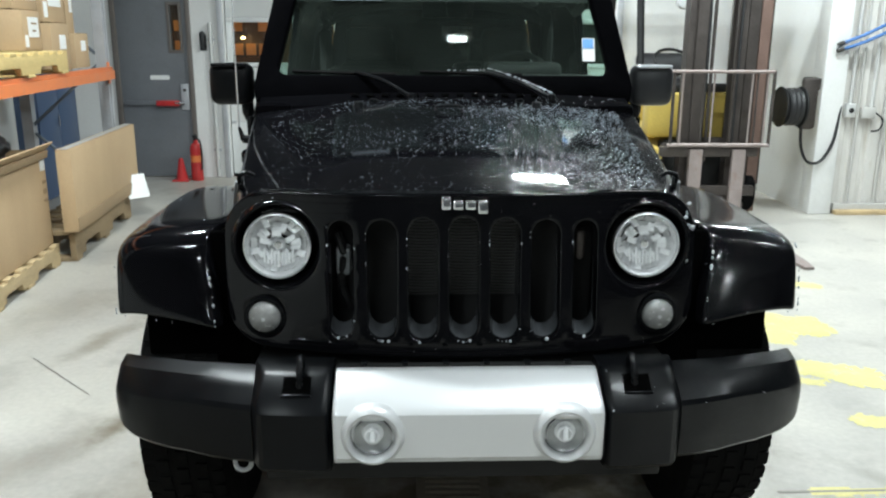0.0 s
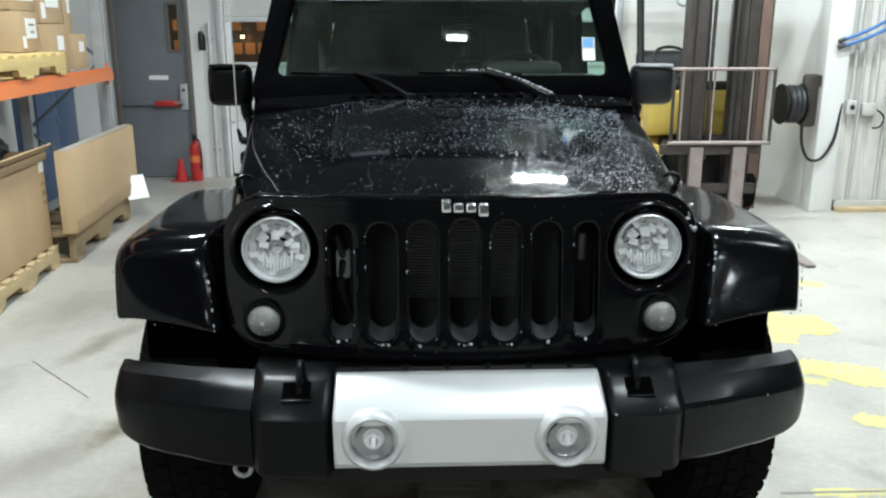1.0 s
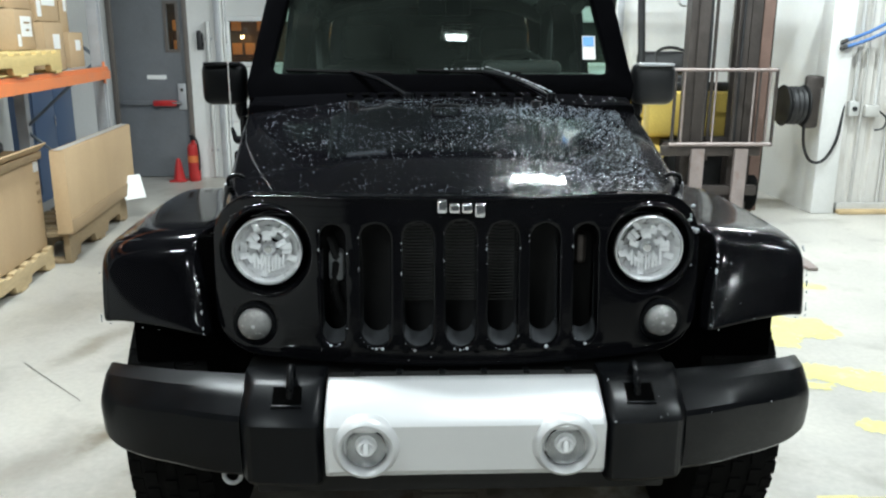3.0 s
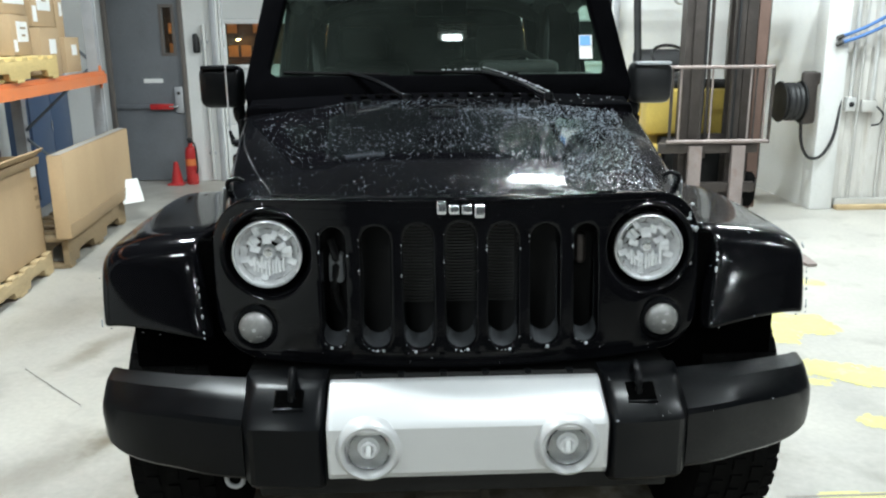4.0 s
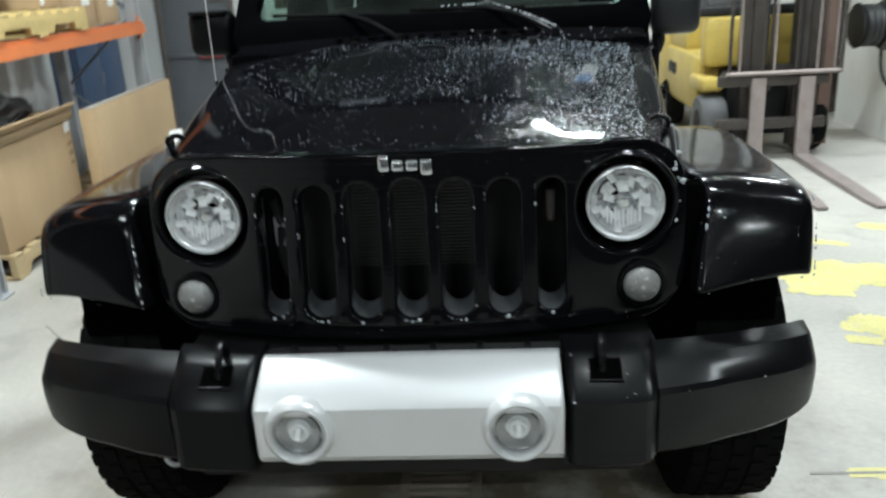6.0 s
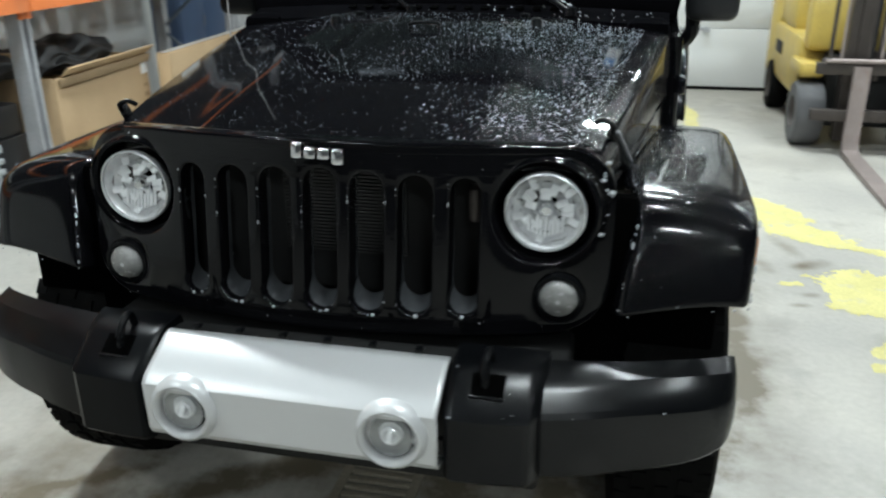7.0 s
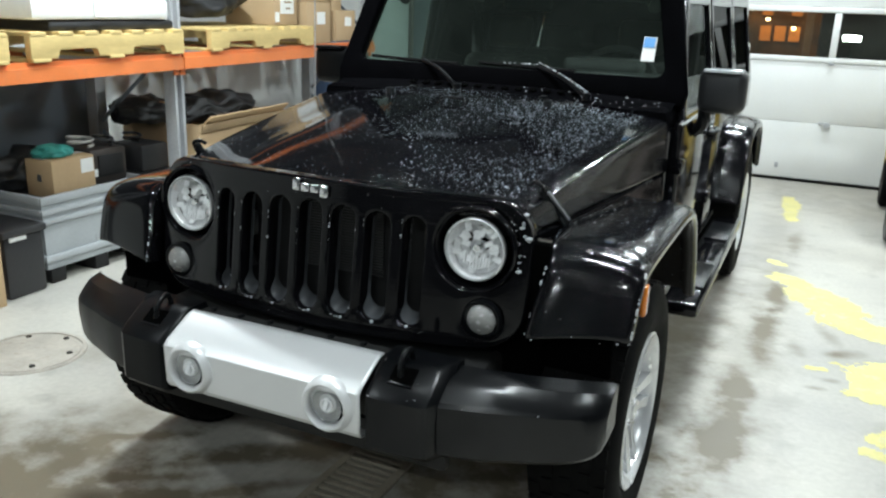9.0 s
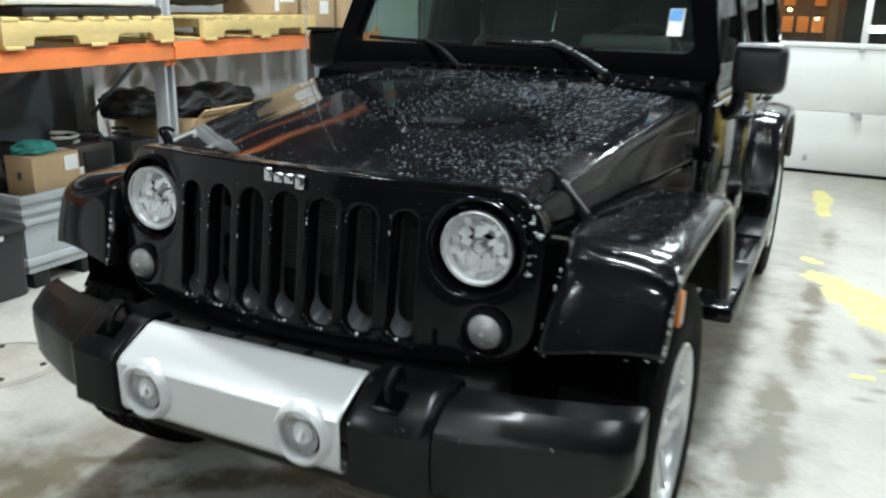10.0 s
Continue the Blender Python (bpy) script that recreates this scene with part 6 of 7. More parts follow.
def pallet(at, mat, label, lx, ly, high=1.0):
    t = thing("pallet", label, "pallet", at, "pallets")
    x0, y0, z0 = at
    n = max(5, int(ly / 0.16))
    s = part("top_board", box((x0, y0 - ly / 2 + 0.05, z0 + 0.135), (lx, 0.095, 0.02), 0.003), mat, t)
    for i in range(1, n):
        again(s, Matrix.Translation(s.matrix_basis.translation) @ Matrix.Translation((0, i * (ly - 0.1) / (n - 1), 0)))
    nb = max(3, int(ly / 0.4))
    for i in range(nb):
        part("bottom_board", box((x0, y0 - ly / 2 + 0.06 + i * (ly - 0.12) / (nb - 1), z0 + 0.010), (lx, 0.11, 0.018), 0.003), mat, t)
    # notched runners: y along, z up
    h = ly / 2
    prof = [(-h, 0.02), (-h * 0.72, 0.02), (-h * 0.70, 0.055), (-h * 0.66, 0.062), (-h * 0.28, 0.062), (-h * 0.24, 0.055), (-h * 0.22, 0.02), (h * 0.22, 0.02), (h * 0.24, 0.055), (h * 0.28, 0.062), (h * 0.66, 0.062), (h * 0.70, 0.055), (h * 0.72, 0.02), (h, 0.02), (h, 0.124), (-h, 0.124)]
    for i in range(3):
        part("stringer", plate(prof, [], 0.04, 0.003, Matrix.Translation((x0 - lx / 2 + 0.022 + i * (lx - 0.044) / 2, y0, z0)) @ SIDE), mat, t, smooth=20)
    t.scale.z = high
    return settle(t)


pallet((-0.36, 0.92, ZB), PALLET_YELLOW, "yellow-brown wooden pallet on the orange beam", 0.92, 1.30)
pallet((-0.36, -0.58, ZB), PALLET_YELLOW, "yellow-brown wooden pallet on the orange beam", 0.92, 1.14)
pallet((-0.36, -1.85, ZB), PALLET_YELLOW, "yellow-brown wooden pallet on the orange beam", 0.92, 1.14)
pallet((-0.34, 0.76, 0), PINE, "pale pine pallet under the open carton", 0.70, 1.05)
pallet((-0.10, 2.06, 0), OLD_PINE, "dark broken pine pallet under the flat carton", 0.40, 1.44, 1.47)


def carton(name, c, s, turn, label, tape=True, mat=None, lid=True):
    t = thing(name, label, "box", (c[0], c[1], c[2] - s[2] / 2))
    M = Matrix.Translation(c) @ Matrix.Rotation(radians(turn), 4, "Z") @ Matrix.Translation(-Vector(c))

    def add(nm, b, mt, lb=""):
        b.transform(M)
        o = part(nm, b, mt, None, lb)
        o.parent = t
        o.matrix_parent_inverse = Matrix.Translation(-Vector((c[0], c[1], c[2] - s[2] / 2)))
        return o

    w = 0.007
    x, y, z = s
    for q in (-1, 1):
        add("wall", box((c[0] + q * (x / 2 - w / 2), c[1], c[2]), (w, y, z), 0.002), mat or CARD)
        add("wall", box((c[0], c[1] + q * (y / 2 - w / 2), c[2]), (x - 2 * w, w, z), 0.002), mat or CARD)
    add("base", box((c[0], c[1], c[2] - z / 2 + w), (x - 2 * w, y - 2 * w, w), 0), CARD_DARK)
    if lid:
        for q in (-1, 1):
            add("flap", box((c[0] + q * (x / 4), c[1], c[2] + z / 2 + w / 2), (x / 2 - 0.003, y, w), 0.002, m=Matrix.Rotation(radians(q * 1.2), 4, "Y")), mat or CARD)
        if tape:
            add("tape", box((c[0], c[1], c[2] + z / 2 + w + 0.003), (0.05, y + 0.002, 0.001), 0), BEIGE)
    return t, add


# open carton and tall flat carton at the foot of the rack
t, add = carton("long_carton", (-0.33, 0.76, 0.46), (0.62, 1.03, 0.62), 0, "long brown open carton on a pallet", lid=False)
add("flap", box((0.003, 0.76, 0.745), (0.012, 1.02, 0.05), 0.003, m=Matrix.Rotation(radians(10), 4, "Y")), CARD_DARK, "folded carton edge")
add("flap", box((0.012, 0.78, 0.792), (0.09, 0.98, 0.010), 0.003, m=Matrix.Rotation(radians(-42), 4, "Y")), CARD, "open carton flap")
add("flap", box((-0.33, 0.20, 0.84), (0.40, 0.012, 0.17), 0.003, m=Matrix.Rotation(radians(28), 4, "X")), CARD, "open carton flap")
add("shipping_label", box((-0.018, 1.22, 0.70), (0.004, 0.075, 0.11), 0), PAPER, "white shipping label")
for k in range(3):
    add("print_bar", box((-0.0185, 1.225, 0.57 - k * 0.06), (0.003, 0.05, 0.018 + 0.012 * (k % 2)), 0), CARD_DARK)
settle(t)
t, add = carton("flat_carton", (0.098, 2.10, 0.490), (0.095, 1.64, 0.54), 0, "tall flat plain brown carton leaning on the rack")
add("corner_guard", box((0.148, 2.10, 0.265), (0.006, 1.62, 0.09), 0.001), CARD_DARK)
settle(t)
sh = thing("paper_sheet", "white paper sheet leaning on the carton", "paper", (0.19, 2.86, 0.1))
part("sheet", box((0.180, 2.70, 0.275), (0.004, 0.20, 0.20), 0, m=Matrix.Rotation(radians(-15), 4, "Y") @ Matrix.Rotation(radians(-14), 4, "X") @ Matrix.Rotation(radians(-38), 4, "Z")), PAPER, sh)
settle(sh)


def lump(name, c, r, seed, mat, label, category, ridge=0.0):
    b = bmesh.new()
    bmesh.ops.create_icosphere(b, subdivisions=5, radius=1)
    for v in b.verts:
        n = v.co.copy()
        q = n + Vector((seed, seed * 0.3, 0))
        k = 1 + 0.20 * noise.noise(q * 2.2) + 0.07 * noise.noise(q * 6) + 0.03 * abs(noise.noise(q * 17))
        v.co = Vector((n.x * r[0] * k, n.y * r[1] * k, max(n.z, -0.6) * r[2] * k + ridge * math.sin(n.y * 9)))
    b.transform(Matrix.Translation(c))
    return settle(solid(name, b, mat, label, category, smooth=60))


lump("bin_bag", (-0.34, 0.80, 0.80), (0.22, 0.46, 0.12), 0, BAG, "lumpy black plastic bag lying in the open carton", "bag", 0.02)
lump("bin_bag", (-0.40, 0.16, 0.84), (0.20, 0.20, 0.11), 4, BAG, "small black plastic bag slumped on the carton", "bag")
lump("bin_bag", (-0.36, 0.68, ZB + 0.36), (0.30, 0.42, 0.24), 9, BAG, "black plastic bundle on the rack pallet", "bag")

# goods on the beam
for c, s_, tn, lb in (((-0.24, 1.38, ZB + 0.27), (0.40, 0.38, 0.24), 4, "brown carton with a white label"), ((-0.25, 1.38, ZB + 0.56), (0.38, 0.36, 0.32), -3, "brown carton stacked with a large white sheet"), ((-0.25, 1.90, ZB + 0.16), (0.42, 0.42, 0.32), 2, "brown carton on the rack beam"), ((-0.26, 1.89, ZB + 0.50), (0.40, 0.40, 0.34), -2, "brown carton stacked with paper labels"), ((-0.24, 2.42, ZB + 0.13), (0.36, 0.40, 0.25), 3, "brown carton with taped edges"), ((-0.24, 2.30, ZB + 0.42), (0.30, 0.20, 0.32), 3, "narrow brown carton standing on end")):
    t, add = carton("carton", c, s_, tn, lb)
    big = 1.9 if "large white" in lb else 1.35 if "labels" in lb or "white label" in lb else 0.8
    add("label", box((c[0] + s_[0] / 2 + 0.002, c[1] + 0.03 / big, c[2] + 0.03 / big), (0.003, s_[1] * 0.42 * big, s_[2] * 0.38 * big), 0), PAPER, "white label")
    if big == 1.35:
        add("label", box((c[0] + s_[0] / 2 + 0.002, c[1] - s_[1] * 0.36, c[2] - s_[2] * 0.26), (0.003, s_[1] * 0.16, s_[2] * 0.3), 0), PAPER, "white label")
        for k in range(2):
            add("print_bar", box((c[0] + s_[0] / 2 + 0.0045, c[1] + 0.03, c[2] + 0.045 - k * 0.045), (0.002, s_[1] * (0.3 - 0.12 * k), 0.012), 0), CARD_DARK)
    settle(t)
for y, z, sx, sy, sz, mt, nm, lb in ((-0.52, 0.17, 0.80, 0.95, 0.05, BAG, "floor_mat", "flat black rubber mats on the pallet"), (-0.60, 0.255, 0.82, 1.0, 0.11, PAPER, "flat_pack", "pale flat packed boards on the pallet"), (-1.85, 0.185, 0.80, 0.9, 0.08, BAG, "floor_mat", "flat black rubber mats on the pallet"), (-1.85, 0.285, 0.82, 1.0, 0.11, PANEL_WHITE, "flat_pack", "pale flat packed boards on the pallet")):
    settle(solid(nm, box((-0.34, y, ZB + z), (sx, sy, sz), 0.018), mt, lb, "mat" if nm == "floor_mat" else "boards"))
lb_ = thing("paper_label", "white paper label hanging over the boards", "label", (0.09, -0.62, ZB + 0.2))
part("sheet", box((0.078, -0.62, ZB + 0.27), (0.003, 0.16, 0.11), 0), PAPER, lb_)
wd = thing("white_strut", "white leaning plastic strut beside the post", "strut", (0, -0.06, ZB))
part("strut", rod((0.02, -0.07, ZB + 0.16), (0.02, -0.14, ZB + 0.46), 0.014), PANEL_WHITE, wd)
settle(lb_)
settle(wd)

# sheets and cabinet behind the rack
settle(solid("slate_sheet", box((-0.78, -0.95, 0.56), (0.03, 2.1, 1.10), 0.004), SLATE, "dark slate coloured sheet leaning behind the rack", "sheet"))
settle(solid("white_board", box((-0.80, 1.55, 0.57), (0.03, 2.7, 1.12), 0.004), PANEL_WHITE, "white board standing behind the rack", "board"))
bc = thing("steel_cabinet", "blue steel cabinet standing behind the rack", "cabinet", (-0.94, 4.0, 0))
part("body", span(-1.08, -0.82, 3.45, 4.55, 0.0, 1.30, 0.012), BLUE_STEEL, bc)
for a, b_ in ((3.47, 3.995), (4.005, 4.53)):
    part("door", span(-0.825, -0.802, a, b_, 0.08, 1.27, 0.006), BLUE_STEEL, bc)
part("handle", box((-0.795, 3.96, 0.70), (0.014, 0.02, 0.10), 0.004), CHROME, bc)
settle(bc)

# grey bulk bin with odds and ends
bin_ = thing("bulk_bin", "grey plastic bulk bin on runners, full of parts", "bin", (-2.86, 1.40, 0))
BX0, BX1, BY0, BY1, BT = -3.22, -2.52, 1.08, 1.84, 0.50
for a, b_, c, d in ((BX1 - 0.02, BX1, BY0, BY1), (BX0, BX0 + 0.02, BY0, BY1), (BX0 + 0.02, BX1 - 0.02, BY0, BY0 + 0.02), (BX0 + 0.02, BX1 - 0.02, BY1 - 0.02, BY1)):
    part("wall", span(a, b_, c, d, 0.11, BT, 0.004), TOTE_GREY, bin_)
for z, h in ((BT - 0.02, 0.045), (BT - 0.085, 0.03), (BT - 0.14, 0.03), (0.15, 0.04)):
    part("rib", span(BX1, BX1 + 0.018, BY0 - 0.015, BY1 + 0.015, z - h / 2, z + h / 2, 0.006), TOTE_GREY, bin_)
    part("rib", span(BX0, BX1, BY0 - 0.018, BY0, z - h / 2, z + h / 2, 0.006), TOTE_GREY, bin_)
part("base", span(BX0, BX1, BY0, BY1, 0.085, 0.12, 0.004), TOTE_GREY, bin_)
for y in (BY0 + 0.07, 1.46, BY1 - 0.07):
    part("runner", span(BX0, BX1, y - 0.05, y + 0.05, 0.0, 0.09, 0.006), DARK, bin_)
solid("parts_tray", span(BX0 + 0.03, BX1 - 0.03, BY0 + 0.03, BY1 - 0.03, 0.121, 0.475, 0.01), TOTE_BLACK, "black tray of mixed parts in the grey bin", "tray")
t, add = carton("carton", (-2.64, 1.33, 0.575), (0.20, 0.30, 0.20), 2, "small brown carton with a white label on the bin", lid=True)
add("label", box((-2.538, 1.425, 0.625), (0.003, 0.09, 0.08), 0), PAPER, "white label")
add("print_mark", box((-2.64, 1.178, 0.58), (0.03, 0.003, 0.04), 0), INK)
tv = thing("bench_monitor", "dark boxy monitor lying in the bin", "monitor", (-2.72, 1.65, 0.475))
part("case", box((-2.72, 1.655, 0.582), (0.22, 0.28, 0.21), 0.02), MAST_GREY, tv)
part("screen", box((-2.606, 1.665, 0.585), (0.010, 0.19, 0.13), 0.006), BAG, tv)
part("badge", box((-2.605, 1.545, 0.55), (0.006, 0.03, 0.045), 0.004), PAPER, tv)
tv2 = thing("tool_case", "dark grey tool case on a black crate", "case", (-2.72, 2.0, 0.0))
part("crate", span(-2.86, -2.56, 1.88, 2.13, 0.0, 0.50, 0.01), TOTE_BLACK, tv2)
part("case", box((-2.71, 2.0, 0.585), (0.28, 0.23, 0.17), 0.02), TOTE_BLACK, tv2)
for i, (x, y, z, r) in enumerate(((-2.76, 1.58, 0.722, 0.07), (-2.70, 1.70, 0.722, 0.055), (-2.74, 1.98, 0.704, 0.05))):
    g = thing("cable_coil", "loose coil of cable on the heap", "cable", (x, y, z - 0.03))
    pts = [(x + (r + 0.012 * math.sin(k * 2.3 + i)) * math.cos(k * 0.8), y + r * math.sin(k * 0.8), z - 0.028 + 0.004 * k) for k in range(16)]
    part("coil", tube(pts, 0.009, 6), BEIGE if i == 0 else CABLE, g)


def soft(name, c, r, seed, mat, label, category):
    b = bmesh.new()
    bmesh.ops.create_icosphere(b, subdivisions=4, radius=1)
    for v in b.verts:
        n = v.co.copy()
        k = 1 + 0.3 * noise.noise((n + Vector((seed, 5, 0))) * 2.4) + 0.08 * noise.noise(n * 8)
        v.co = Vector((n.x * r[0] * k, n.y * r[1] * k, max(n.z, -0.55) * r[2] * k))
    b.transform(Matrix.Translation(c))
    return solid(name, b, mat, label, category, smooth=60)


soft("work_cloth", (-2.66, 1.30, 0.705), (0.09, 0.12, 0.045), 2, TEAL, "crumpled teal cloth on the carton", "cloth")
soft("bin_bag", (-2.90, 1.36, 0.56), (0.17, 0.24, 0.14), 7, BAG, "black bag of parts in the bin", "bag")
soft("bin_bag", (-2.95, 1.90, 0.14), (0.06, 0.05, 0.22), 3, BAG, "black bag stuffed behind the bin", "bag")

# black tote and pale carton beside the bin
tt = thing("storage_tote", "black plastic tote with a ribbed rim", "tote", (-2.66, 0.92, 0))
part("body", span(-2.90, -2.48, 0.80, 1.04, 0.0, 0.36, 0.02), TOTE_BLACK, tt)
part("rim", span(-2.92, -2.46, 0.78, 1.055, 0.34, 0.38, 0.012), TOTE_BLACK, tt)
part("label", box((-2.475, 0.88, 0.33), (0.004, 0.10, 0.03), 0), PAPER, tt, "white label strip")
t, add = carton("carton", (-2.62, 0.62, 0.20), (0.36, 0.26, 0.40), 0, "pale brown carton standing on the floor")

# fire extinguisher and cone by the side door
fe = thing("fire_extinguisher", "red fire extinguisher standing on the floor", "fire extinguisher", (-2.42, 6.62, 0))
part("cylinder", lathe([(0, 0.0), (0.055, 0.0), (0.062, 0.01), (0.062, 0.34), (0.05, 0.38), (0.022, 0.40), (0.020, 0.43), (0, 0.43)], 24, Matrix.Translation((-2.42, 6.62, 0))), RED, fe)
part("valve", box((-2.42, 6.62, 0.45), (0.035, 0.07, 0.04), 0.008), DARK, fe)
part("lever", box((-2.42, 6.58, 0.48), (0.02, 0.12, 0.012), 0.004), DARK, fe)
part("hose", tube([(-2.42, 6.59, 0.45), (-2.36, 6.56, 0.42), (-2.35, 6.57, 0.2), (-2.36, 6.58, 0.12)], 0.010), CABLE, fe)
part("label", lathe([(0.0628, 0.20), (0.0628, 0.27)], 24, Matrix.Translation((-2.42, 6.62, 0))), ORANGE, fe)
cn = thing("traffic_cone", "small red plastic cone on the floor", "cone", (-2.58, 6.60, 0))
part("body", lathe([(0.07, 0.015), (0.062, 0.02), (0.022, 0.235), (0.012, 0.24), (0, 0.24)], 24, Matrix.Translation((-2.58, 6.60, 0))), RED, cn)
part("foot", box((-2.58, 6.60, 0.009), (0.17, 0.17, 0.018), 0.006), RED, cn)

# ---- fork truck ----
ft = thing("fork_truck", "yellow fork truck with its forks lowered", "forklift", (2.3, 5.2, 0))
FX = 2.26  # middle of the truck along x
part("body", span(FX - 0.43, FX + 0.48, 4.98, 6.35, 0.28, 0.74, 0.05), TRUCK_YELLOW, ft)
part("hood", span(FX - 0.40, FX + 0.46, 5.55, 6.45, 0.72, 1.02, 0.06), TRUCK_YELLOW, ft)
part("counterweight", span(FX - 0.44, FX + 0.48, 6.15, 6.60, 0.18, 1.02, 0.12), TRUCK_YELLOW, ft)
part("cowl", span(FX - 0.41, FX + 0.44, 4.84, 5.04, 0.66, 1.04, 0.05), TRUCK_YELLOW, ft)
part("fender", span(FX - 0.47, FX - 0.30, 4.66, 5.1, 0.50, 0.60, 0.03), TRUCK_YELLOW, ft)
part("axle_housing", span(FX - 0.27, FX + 0.27, 4.70, 4.97, 0.15, 0.64, 0.02), DARK, ft)
part("dash", span(FX - 0.45, FX + 0.40, 4.95, 5.10, 1.04, 1.11, 0.02), DARK, ft)
for q in (-1, 1):
    part("side_vent", box((FX + (0.482 if q > 0 else -0.432), 5.9, 0.56), (0.01, 0.30, 0.10), 0.003), DARK, ft)
for s in (-1, 1):
    for y, r, wd_, mt in ((4.78, 0.235, 0.19, WHEEL_GREY if s < 0 else RUBBER), (6.15, 0.21, 0.16, RUBBER)):
        w = thing_part("wheel", ft, (FX + s * 0.37, y, r))
        c = Matrix.Translation((FX + s * 0.37, y, r)) @ Matrix.Rotation(radians(90 * s), 4, "Y")
        h = wd_ / 2
        part("tyre", lathe([(0.12, -h), (r * 0.9, -h), (r, -h * 0.7), (r, h * 0.7), (r * 0.9, h), (0.12, h)], 36, c), mt, w, smooth=50)
        part("rim", lathe([(0, h * 0.5), (0.05, h * 0.6), (0.10, h * 0.4), (0.125, h * 0.98), (0.125, -h * 0.98)], 28, c), MAST_GREY, w)
    # overhead guard
    part("guard_post", tube([(FX + s * 0.46, 4.95, 1.18), (FX + s * 0.46, 5.08, 1.75), (FX + s * 0.44, 5.2, 2.08)], 0.032), DARK, ft)
    part("guard_post", tube([(FX + s * 0.44, 6.25, 1.0), (FX + s * 0.44, 6.2, 1.7), (FX + s * 0.44, 6.1, 2.08)], 0.032), DARK, ft)
    # mast channels, outer and inner
    for x, y0, z1, mt in (((2.575, 4.62, 2.45, MAST_GREY), (2.475, 4.60, 2.38, MAST_GREY), (2.685, 4.66, 2.45, RUST)) if s > 0 else ((2.105, 4.62, 2.45, MAST_GREY), (2.165, 4.60, 2.38, MAST_GREY))):
        b = plate([(-0.035, -0.06), (0.045, -0.06), (0.045, 0.06), (-0.035, 0.06), (-0.035, 0.045), (0.020, 0.045), (0.020, -0.045), (-0.035, -0.045)], [], z1 - 0.08, 0.003, Matrix.Translation((x, y0, 0.08 + (z1 - 0.08) / 2)))
        part("mast_rail", mirrored_x(b, x) if s < 0 else b, mt, ft, "rusty brown mast rail" if mt is RUST else "greasy dark mast rail", smooth=20)
    part("tilt_cylinder", rod((FX + s * 0.30, 4.66, 0.62), (FX + s * 0.30, 5.1, 0.42), 0.03), MAST_GREY, ft)
    part("lift_chain", box((2.255 + s * 0.022, 4.60, 1.45), (0.028, 0.012, 1.9), 0.002), MAST_GREY, ft)
    part("head_lamp", lathe([(0, 0.05), (0.05, 0.045), (0.062, 0.02), (0.05, -0.03), (0, -0.05)], 20, Matrix.Translation((FX + 0.17 + s * 0.32, 4.93, 1.78)) @ ZF), PANEL_WHITE, ft, "round work lamp")
part("guard_roof", plate([(FX - 0.46, 5.1), (FX + 0.46, 5.1), (FX + 0.46, 6.15), (FX - 0.46, 6.15)], [[(FX - 0.40 + i * 0.14, 5.16), (FX - 0.30 + i * 0.14, 5.16), (FX - 0.30 + i * 0.14, 6.09), (FX - 0.40 + i * 0.14, 6.09)] for i in range(6)], 0.04, 0.004, Matrix.Translation((0, 0, 2.09))), DARK, ft)
part("lift_cylinder", rod((2.14, 4.70, 0.1), (2.14, 4.70, 1.6), 0.045), MAST_GREY, ft)
part("hydraulic_hose", tube([(2.215, 4.56, 0.6), (2.222, 4.54, 1.2), (2.215, 4.56, 2.2)], 0.012), CABLE, ft)
part("hydraulic_hose", tube([(2.47, 4.53, 0.6), (2.465, 4.52, 1.3), (2.47, 4.53, 2.2)], 0.012), CABLE, ft)
for z in (0.60, 2.30):
    part("mast_tie", span(FX - 0.19, FX + 0.42, 4.64, 4.70, z, z + 0.09, 0.01), MAST_GREY, ft)
for z in (0.24, 0.56):
    part("carriage_bar", span(FX - 0.40, FX + 0.40, 4.44, 4.50, z, z + 0.08, 0.008), MAST_GREY, ft)
# load backrest grid
part("backrest_rail", rod((FX - 0.35, 4.43, 1.235), (FX + 0.47, 4.43, 1.235), 0.014), FORK_STEEL, ft)
part("backrest_rail", rod((FX - 0.35, 4.43, 0.655), (FX + 0.47, 4.43, 0.655), 0.017), FORK_STEEL, ft)
for i, x in enumerate((1.93, 2.0, 2.17, 2.25, 2.41, 2.555, 2.60, 2.68, 2.73)):
    part("backrest_bar", rod((x, 4.43, 0.64), (x, 4.43, 1.245), 0.008 if 0 < i < 8 else 0.013), FORK_STEEL if i % 2 else MAST_GREY, ft)
for x in (2.145, 2.495):
    rows = []
    for y, z, hh, ww in ((4.41, 0.62, 0, 0.052), (4.41, 0.10, 0, 0.052), (4.39, 0.05, 0, 0.052), (4.30, 0.045, 0, 0.052), (3.55, 0.035, 0, 0.052), (3.2, 0.026, 0, 0.048), (3.06, 0.021, 0, 0.032)):
        rows.append((y, z, ww))
    b = bmesh.new()
    sec_ = []
    for i, (y, z, w) in enumerate(rows):
        th = 0.040 if i < 4 else 0.040 - 0.008 * (i - 3)
        if i < 2:
            sec_.append([(x - w, y, z), (x + w, y, z), (x + w, y + 0.04, z), (x - w, y + 0.04, z)])
        elif i == 2:
            sec_.append([(x - w, y, z), (x + w, y, z), (x + w, y + 0.045, z - 0.036), (x - w, y + 0.045, z - 0.036)])
        else:
            sec_.append([(x - w, y, z), (x + w, y, z), (x + w, y, max(0.002, z - th)), (x - w, y, max(0.002, z - th))])
    grid(sec_, b, loop=True, caps=True)
    part("fork", b, FORK_STEEL, ft, "worn steel fork resting near the floor", smooth=30)
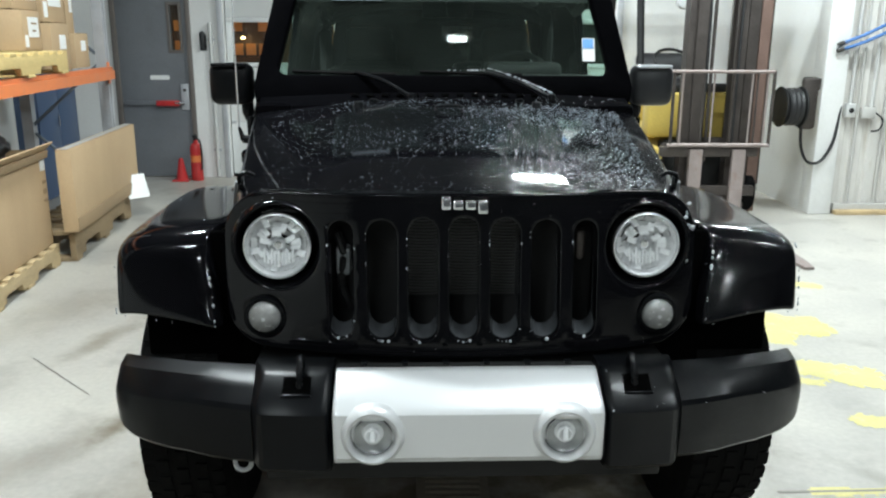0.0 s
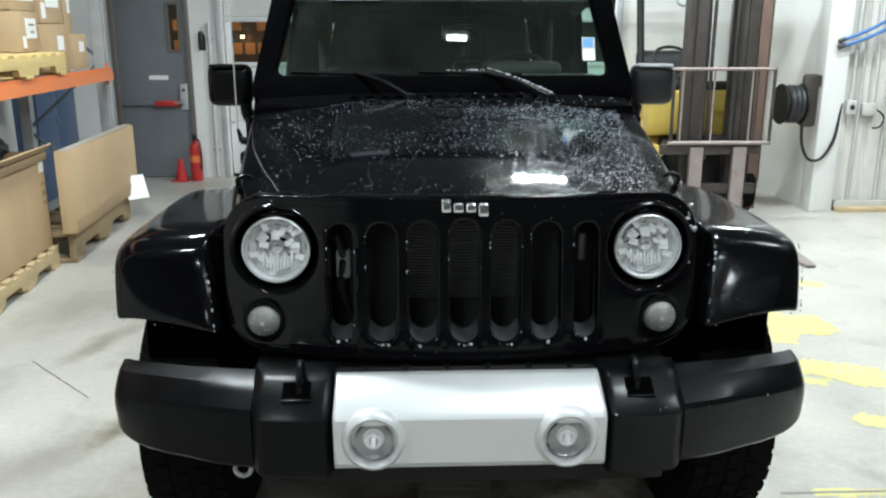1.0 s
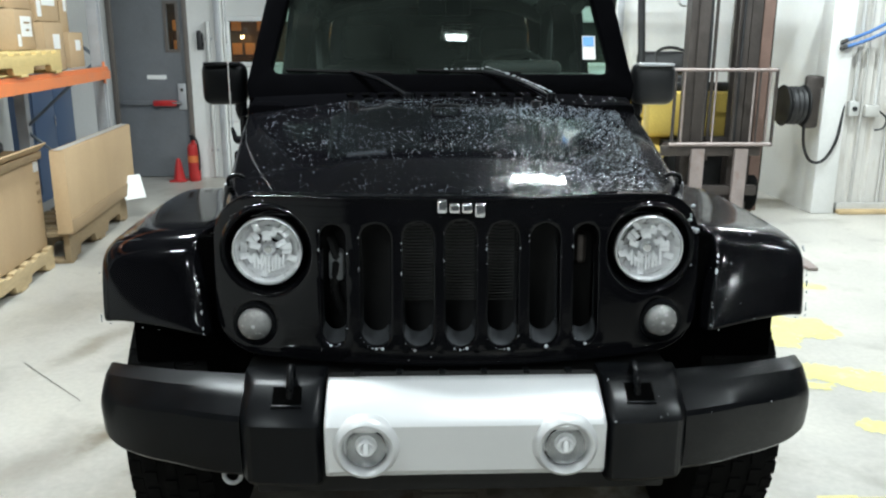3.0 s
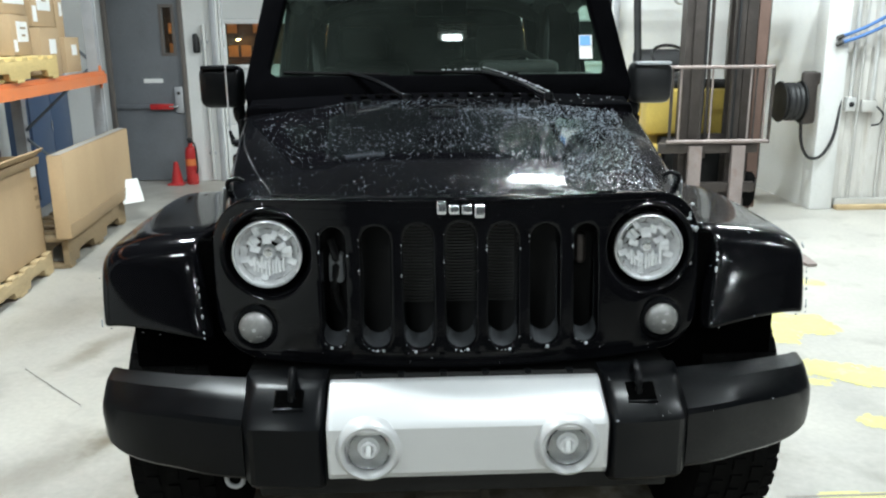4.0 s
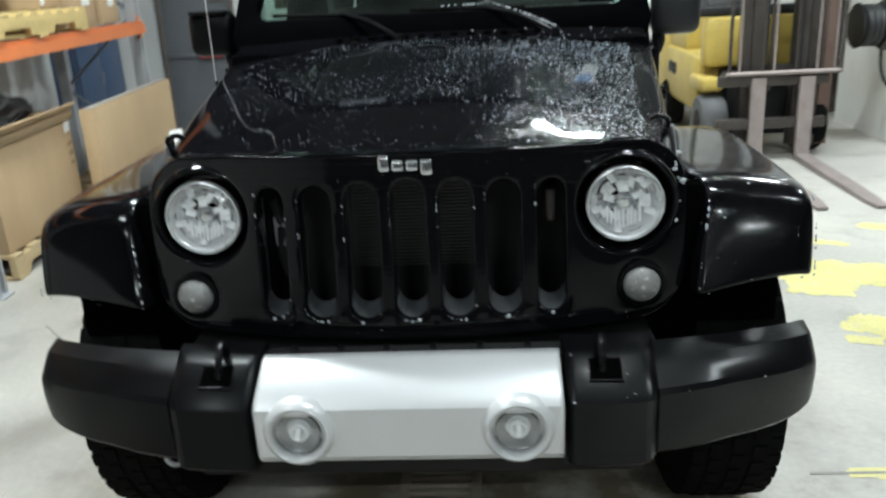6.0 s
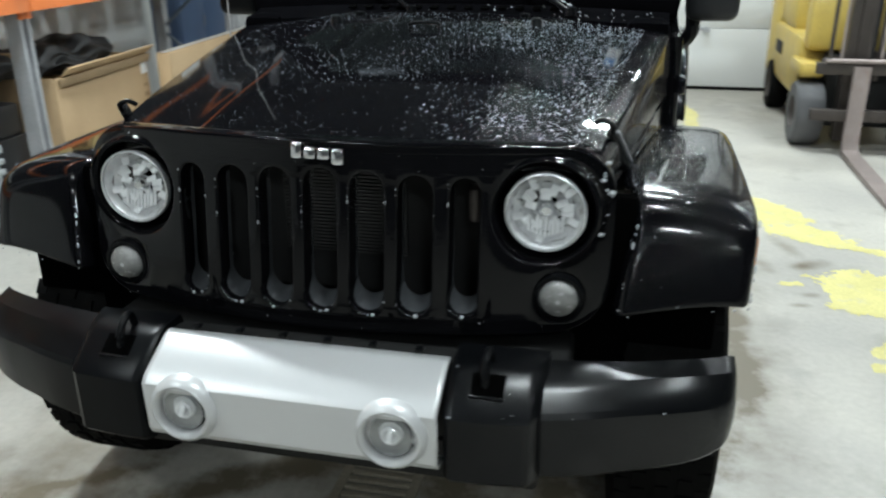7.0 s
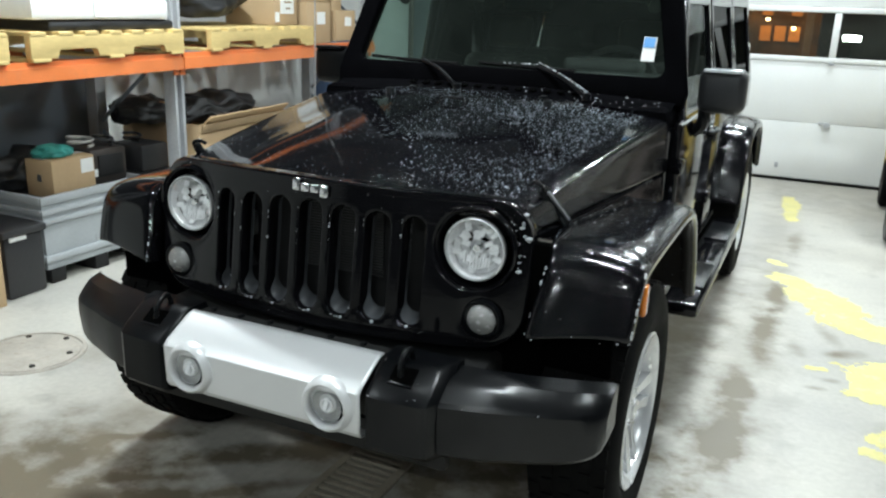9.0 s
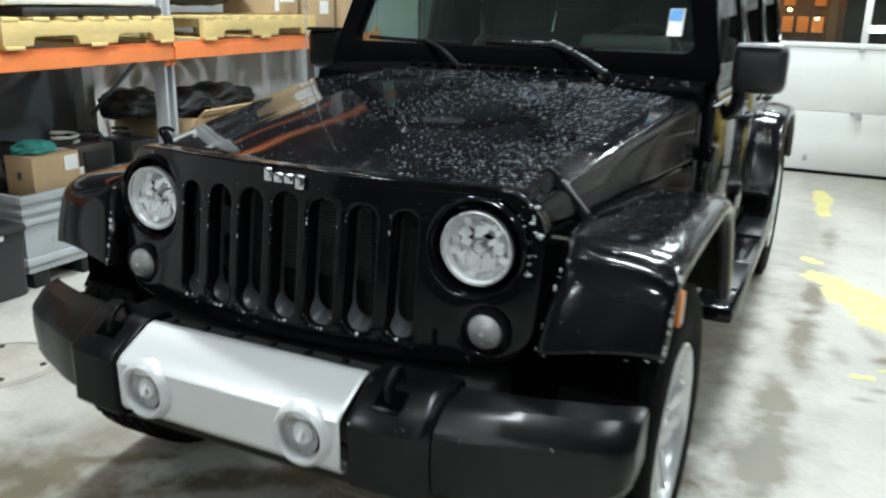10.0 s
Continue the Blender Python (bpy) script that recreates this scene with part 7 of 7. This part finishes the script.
part("seat", span(FX - 0.24, FX + 0.24, 5.5, 5.95, 1.02, 1.14, 0.05), TOTE_BLACK, ft)
part("seat_back", box((FX, 5.98, 1.24), (0.46, 0.12, 0.22), 0.05, 3, m=Matrix.Rotation(radians(-10), 4, "X")), TOTE_BLACK, ft)
part("steering_wheel", lathe([(0.16 + 0.014 * math.cos(k * 0.7854), 0.014 * math.sin(k * 0.7854)) for k in range(8)], 28, Matrix.Translation((FX - 0.1, 5.25, 1.30)) @ Matrix.Rotation(radians(35), 4, "X"), closed=True), DARK, ft)

# ---- reel, cable, hoses and boxes on the pillar and ribbed wall ----
rl = thing("cable_reel", "black cable reel bolted to the white pillar", "cable reel", (3.15, 4.85, 0.93))
c = Matrix.Translation((3.06, 4.83, 0.93)) @ Matrix.Rotation(radians(90), 4, "Y")
part("drum", lathe([(0, -0.07), (0.13, -0.07), (0.13, 0.07), (0, 0.07)], 36, c), CABLE, rl, smooth=40)
for h in (-0.085, 0.085):
    part("flange", lathe([(0, h - 0.008), (0.165, h - 0.008), (0.17, h), (0.165, h + 0.008), (0, h + 0.008)], 40, c), DARK, rl, smooth=40)
part("winding", lathe([(0.13, -0.07), (0.158, -0.062), (0.152, -0.04), (0.160, -0.02), (0.153, 0.0), (0.160, 0.02), (0.152, 0.04), (0.158, 0.062), (0.13, 0.07)], 36, c), CABLE, rl)
part("bracket", box((3.215, 4.83, 0.96), (0.14, 0.07, 0.44), 0.03), MAST_GREY, rl)
part("arm", box((3.27, 4.83, 1.12), (0.06, 0.05, 0.10), 0.012), MAST_GREY, rl)
cb = thing("hanging_cable", "black cable hanging in a loop from the reel", "cable", (3.3, 4.8, 0.45))
part("cable", tube([(3.15, 4.78, 0.80), (3.17, 4.78, 0.60), (3.24, 4.78, 0.47), (3.36, 4.80, 0.47), (3.46, 4.82, 0.62), (3.50, 4.84, 0.85), (3.52, 4.86, 1.2), (3.52, 4.87, 2.2)], 0.013), CABLE, cb)
ob_ = thing("outlet_box", "pale square socket box on the ribbed wall", "outlet", (3.60, 4.87, 0.9))
part("box", box((3.60, 4.865, 0.90), (0.085, 0.06, 0.12), 0.01), PIPE, ob_)
part("socket", rod((3.60, 4.83, 0.90), (3.60, 4.842, 0.90), 0.022), CABLE, ob_)
part("conduit", rod((3.60, 4.872, 0.96), (3.60, 4.872, 2.6), 0.016), PIPE, ob_)
o2 = thing("outlet_box", "grey junction box on the ribbed wall", "outlet", (3.76, 4.87, 0.88))
part("box", box((3.76, 4.865, 0.88), (0.12, 0.06, 0.10), 0.01), BEIGE, o2)
part("conduit", rod((3.79, 4.872, 0.93), (3.79, 4.872, 2.6), 0.016), PIPE, o2)
part("lead", tube([(3.82, 4.85, 0.88), (3.88, 4.83, 0.82), (3.86, 4.83, 0.74), (3.80, 4.85, 0.72)], 0.008), CABLE, o2)
c2 = thing("conduit", "thin grey conduits up the ribbed wall", "conduit", (3.68, 4.87, 0))
part("pipe", rod((3.68, 4.878, 0.0), (3.68, 4.878, 2.8), 0.012), BEIGE, c2)
part("pipe", rod((3.92, 4.878, 0.0), (3.92, 4.878, 2.8), 0.012), BEIGE, c2)
for k, dz in enumerate((0.0, 0.05)):
    hs = thing("air_hose", "blue coiled air hose across the wall", "hose", (3.7, 4.8, 1.5))
    part("hose", tube([(3.42, 4.80, 1.40 + dz), (3.62, 4.78, 1.47 + dz * 1.2), (3.95, 4.75, 1.62 + dz * 1.5), (4.6, 4.75, 1.85 + dz)], 0.014), HOSE_BLUE, hs)
    part("coupling", rod((3.40, 4.805, 1.39 + dz), (3.45, 4.80, 1.412 + dz), 0.018), BOLT, hs)

# cabinet added to stand for the dark mass behind the fork truck
tc = thing("added_cabinet", "dark brown cabinet added for the dark mass in the corner", "cabinet", (3.55, 6.5, 0))
part("body", span(3.24, 3.86, 6.36, 6.80, 0.0, 2.4, 0.012), FRAME_BROWN, tc)
for a, b_ in ((3.26, 3.545), (3.555, 3.84)):
    part("door", span(a, b_, 6.335, 6.362, 0.08, 2.36, 0.006), FRAME_BROWN, tc)
part("handle", box((3.52, 6.325, 1.1), (0.02, 0.02, 0.14), 0.004), CHROME, tc)
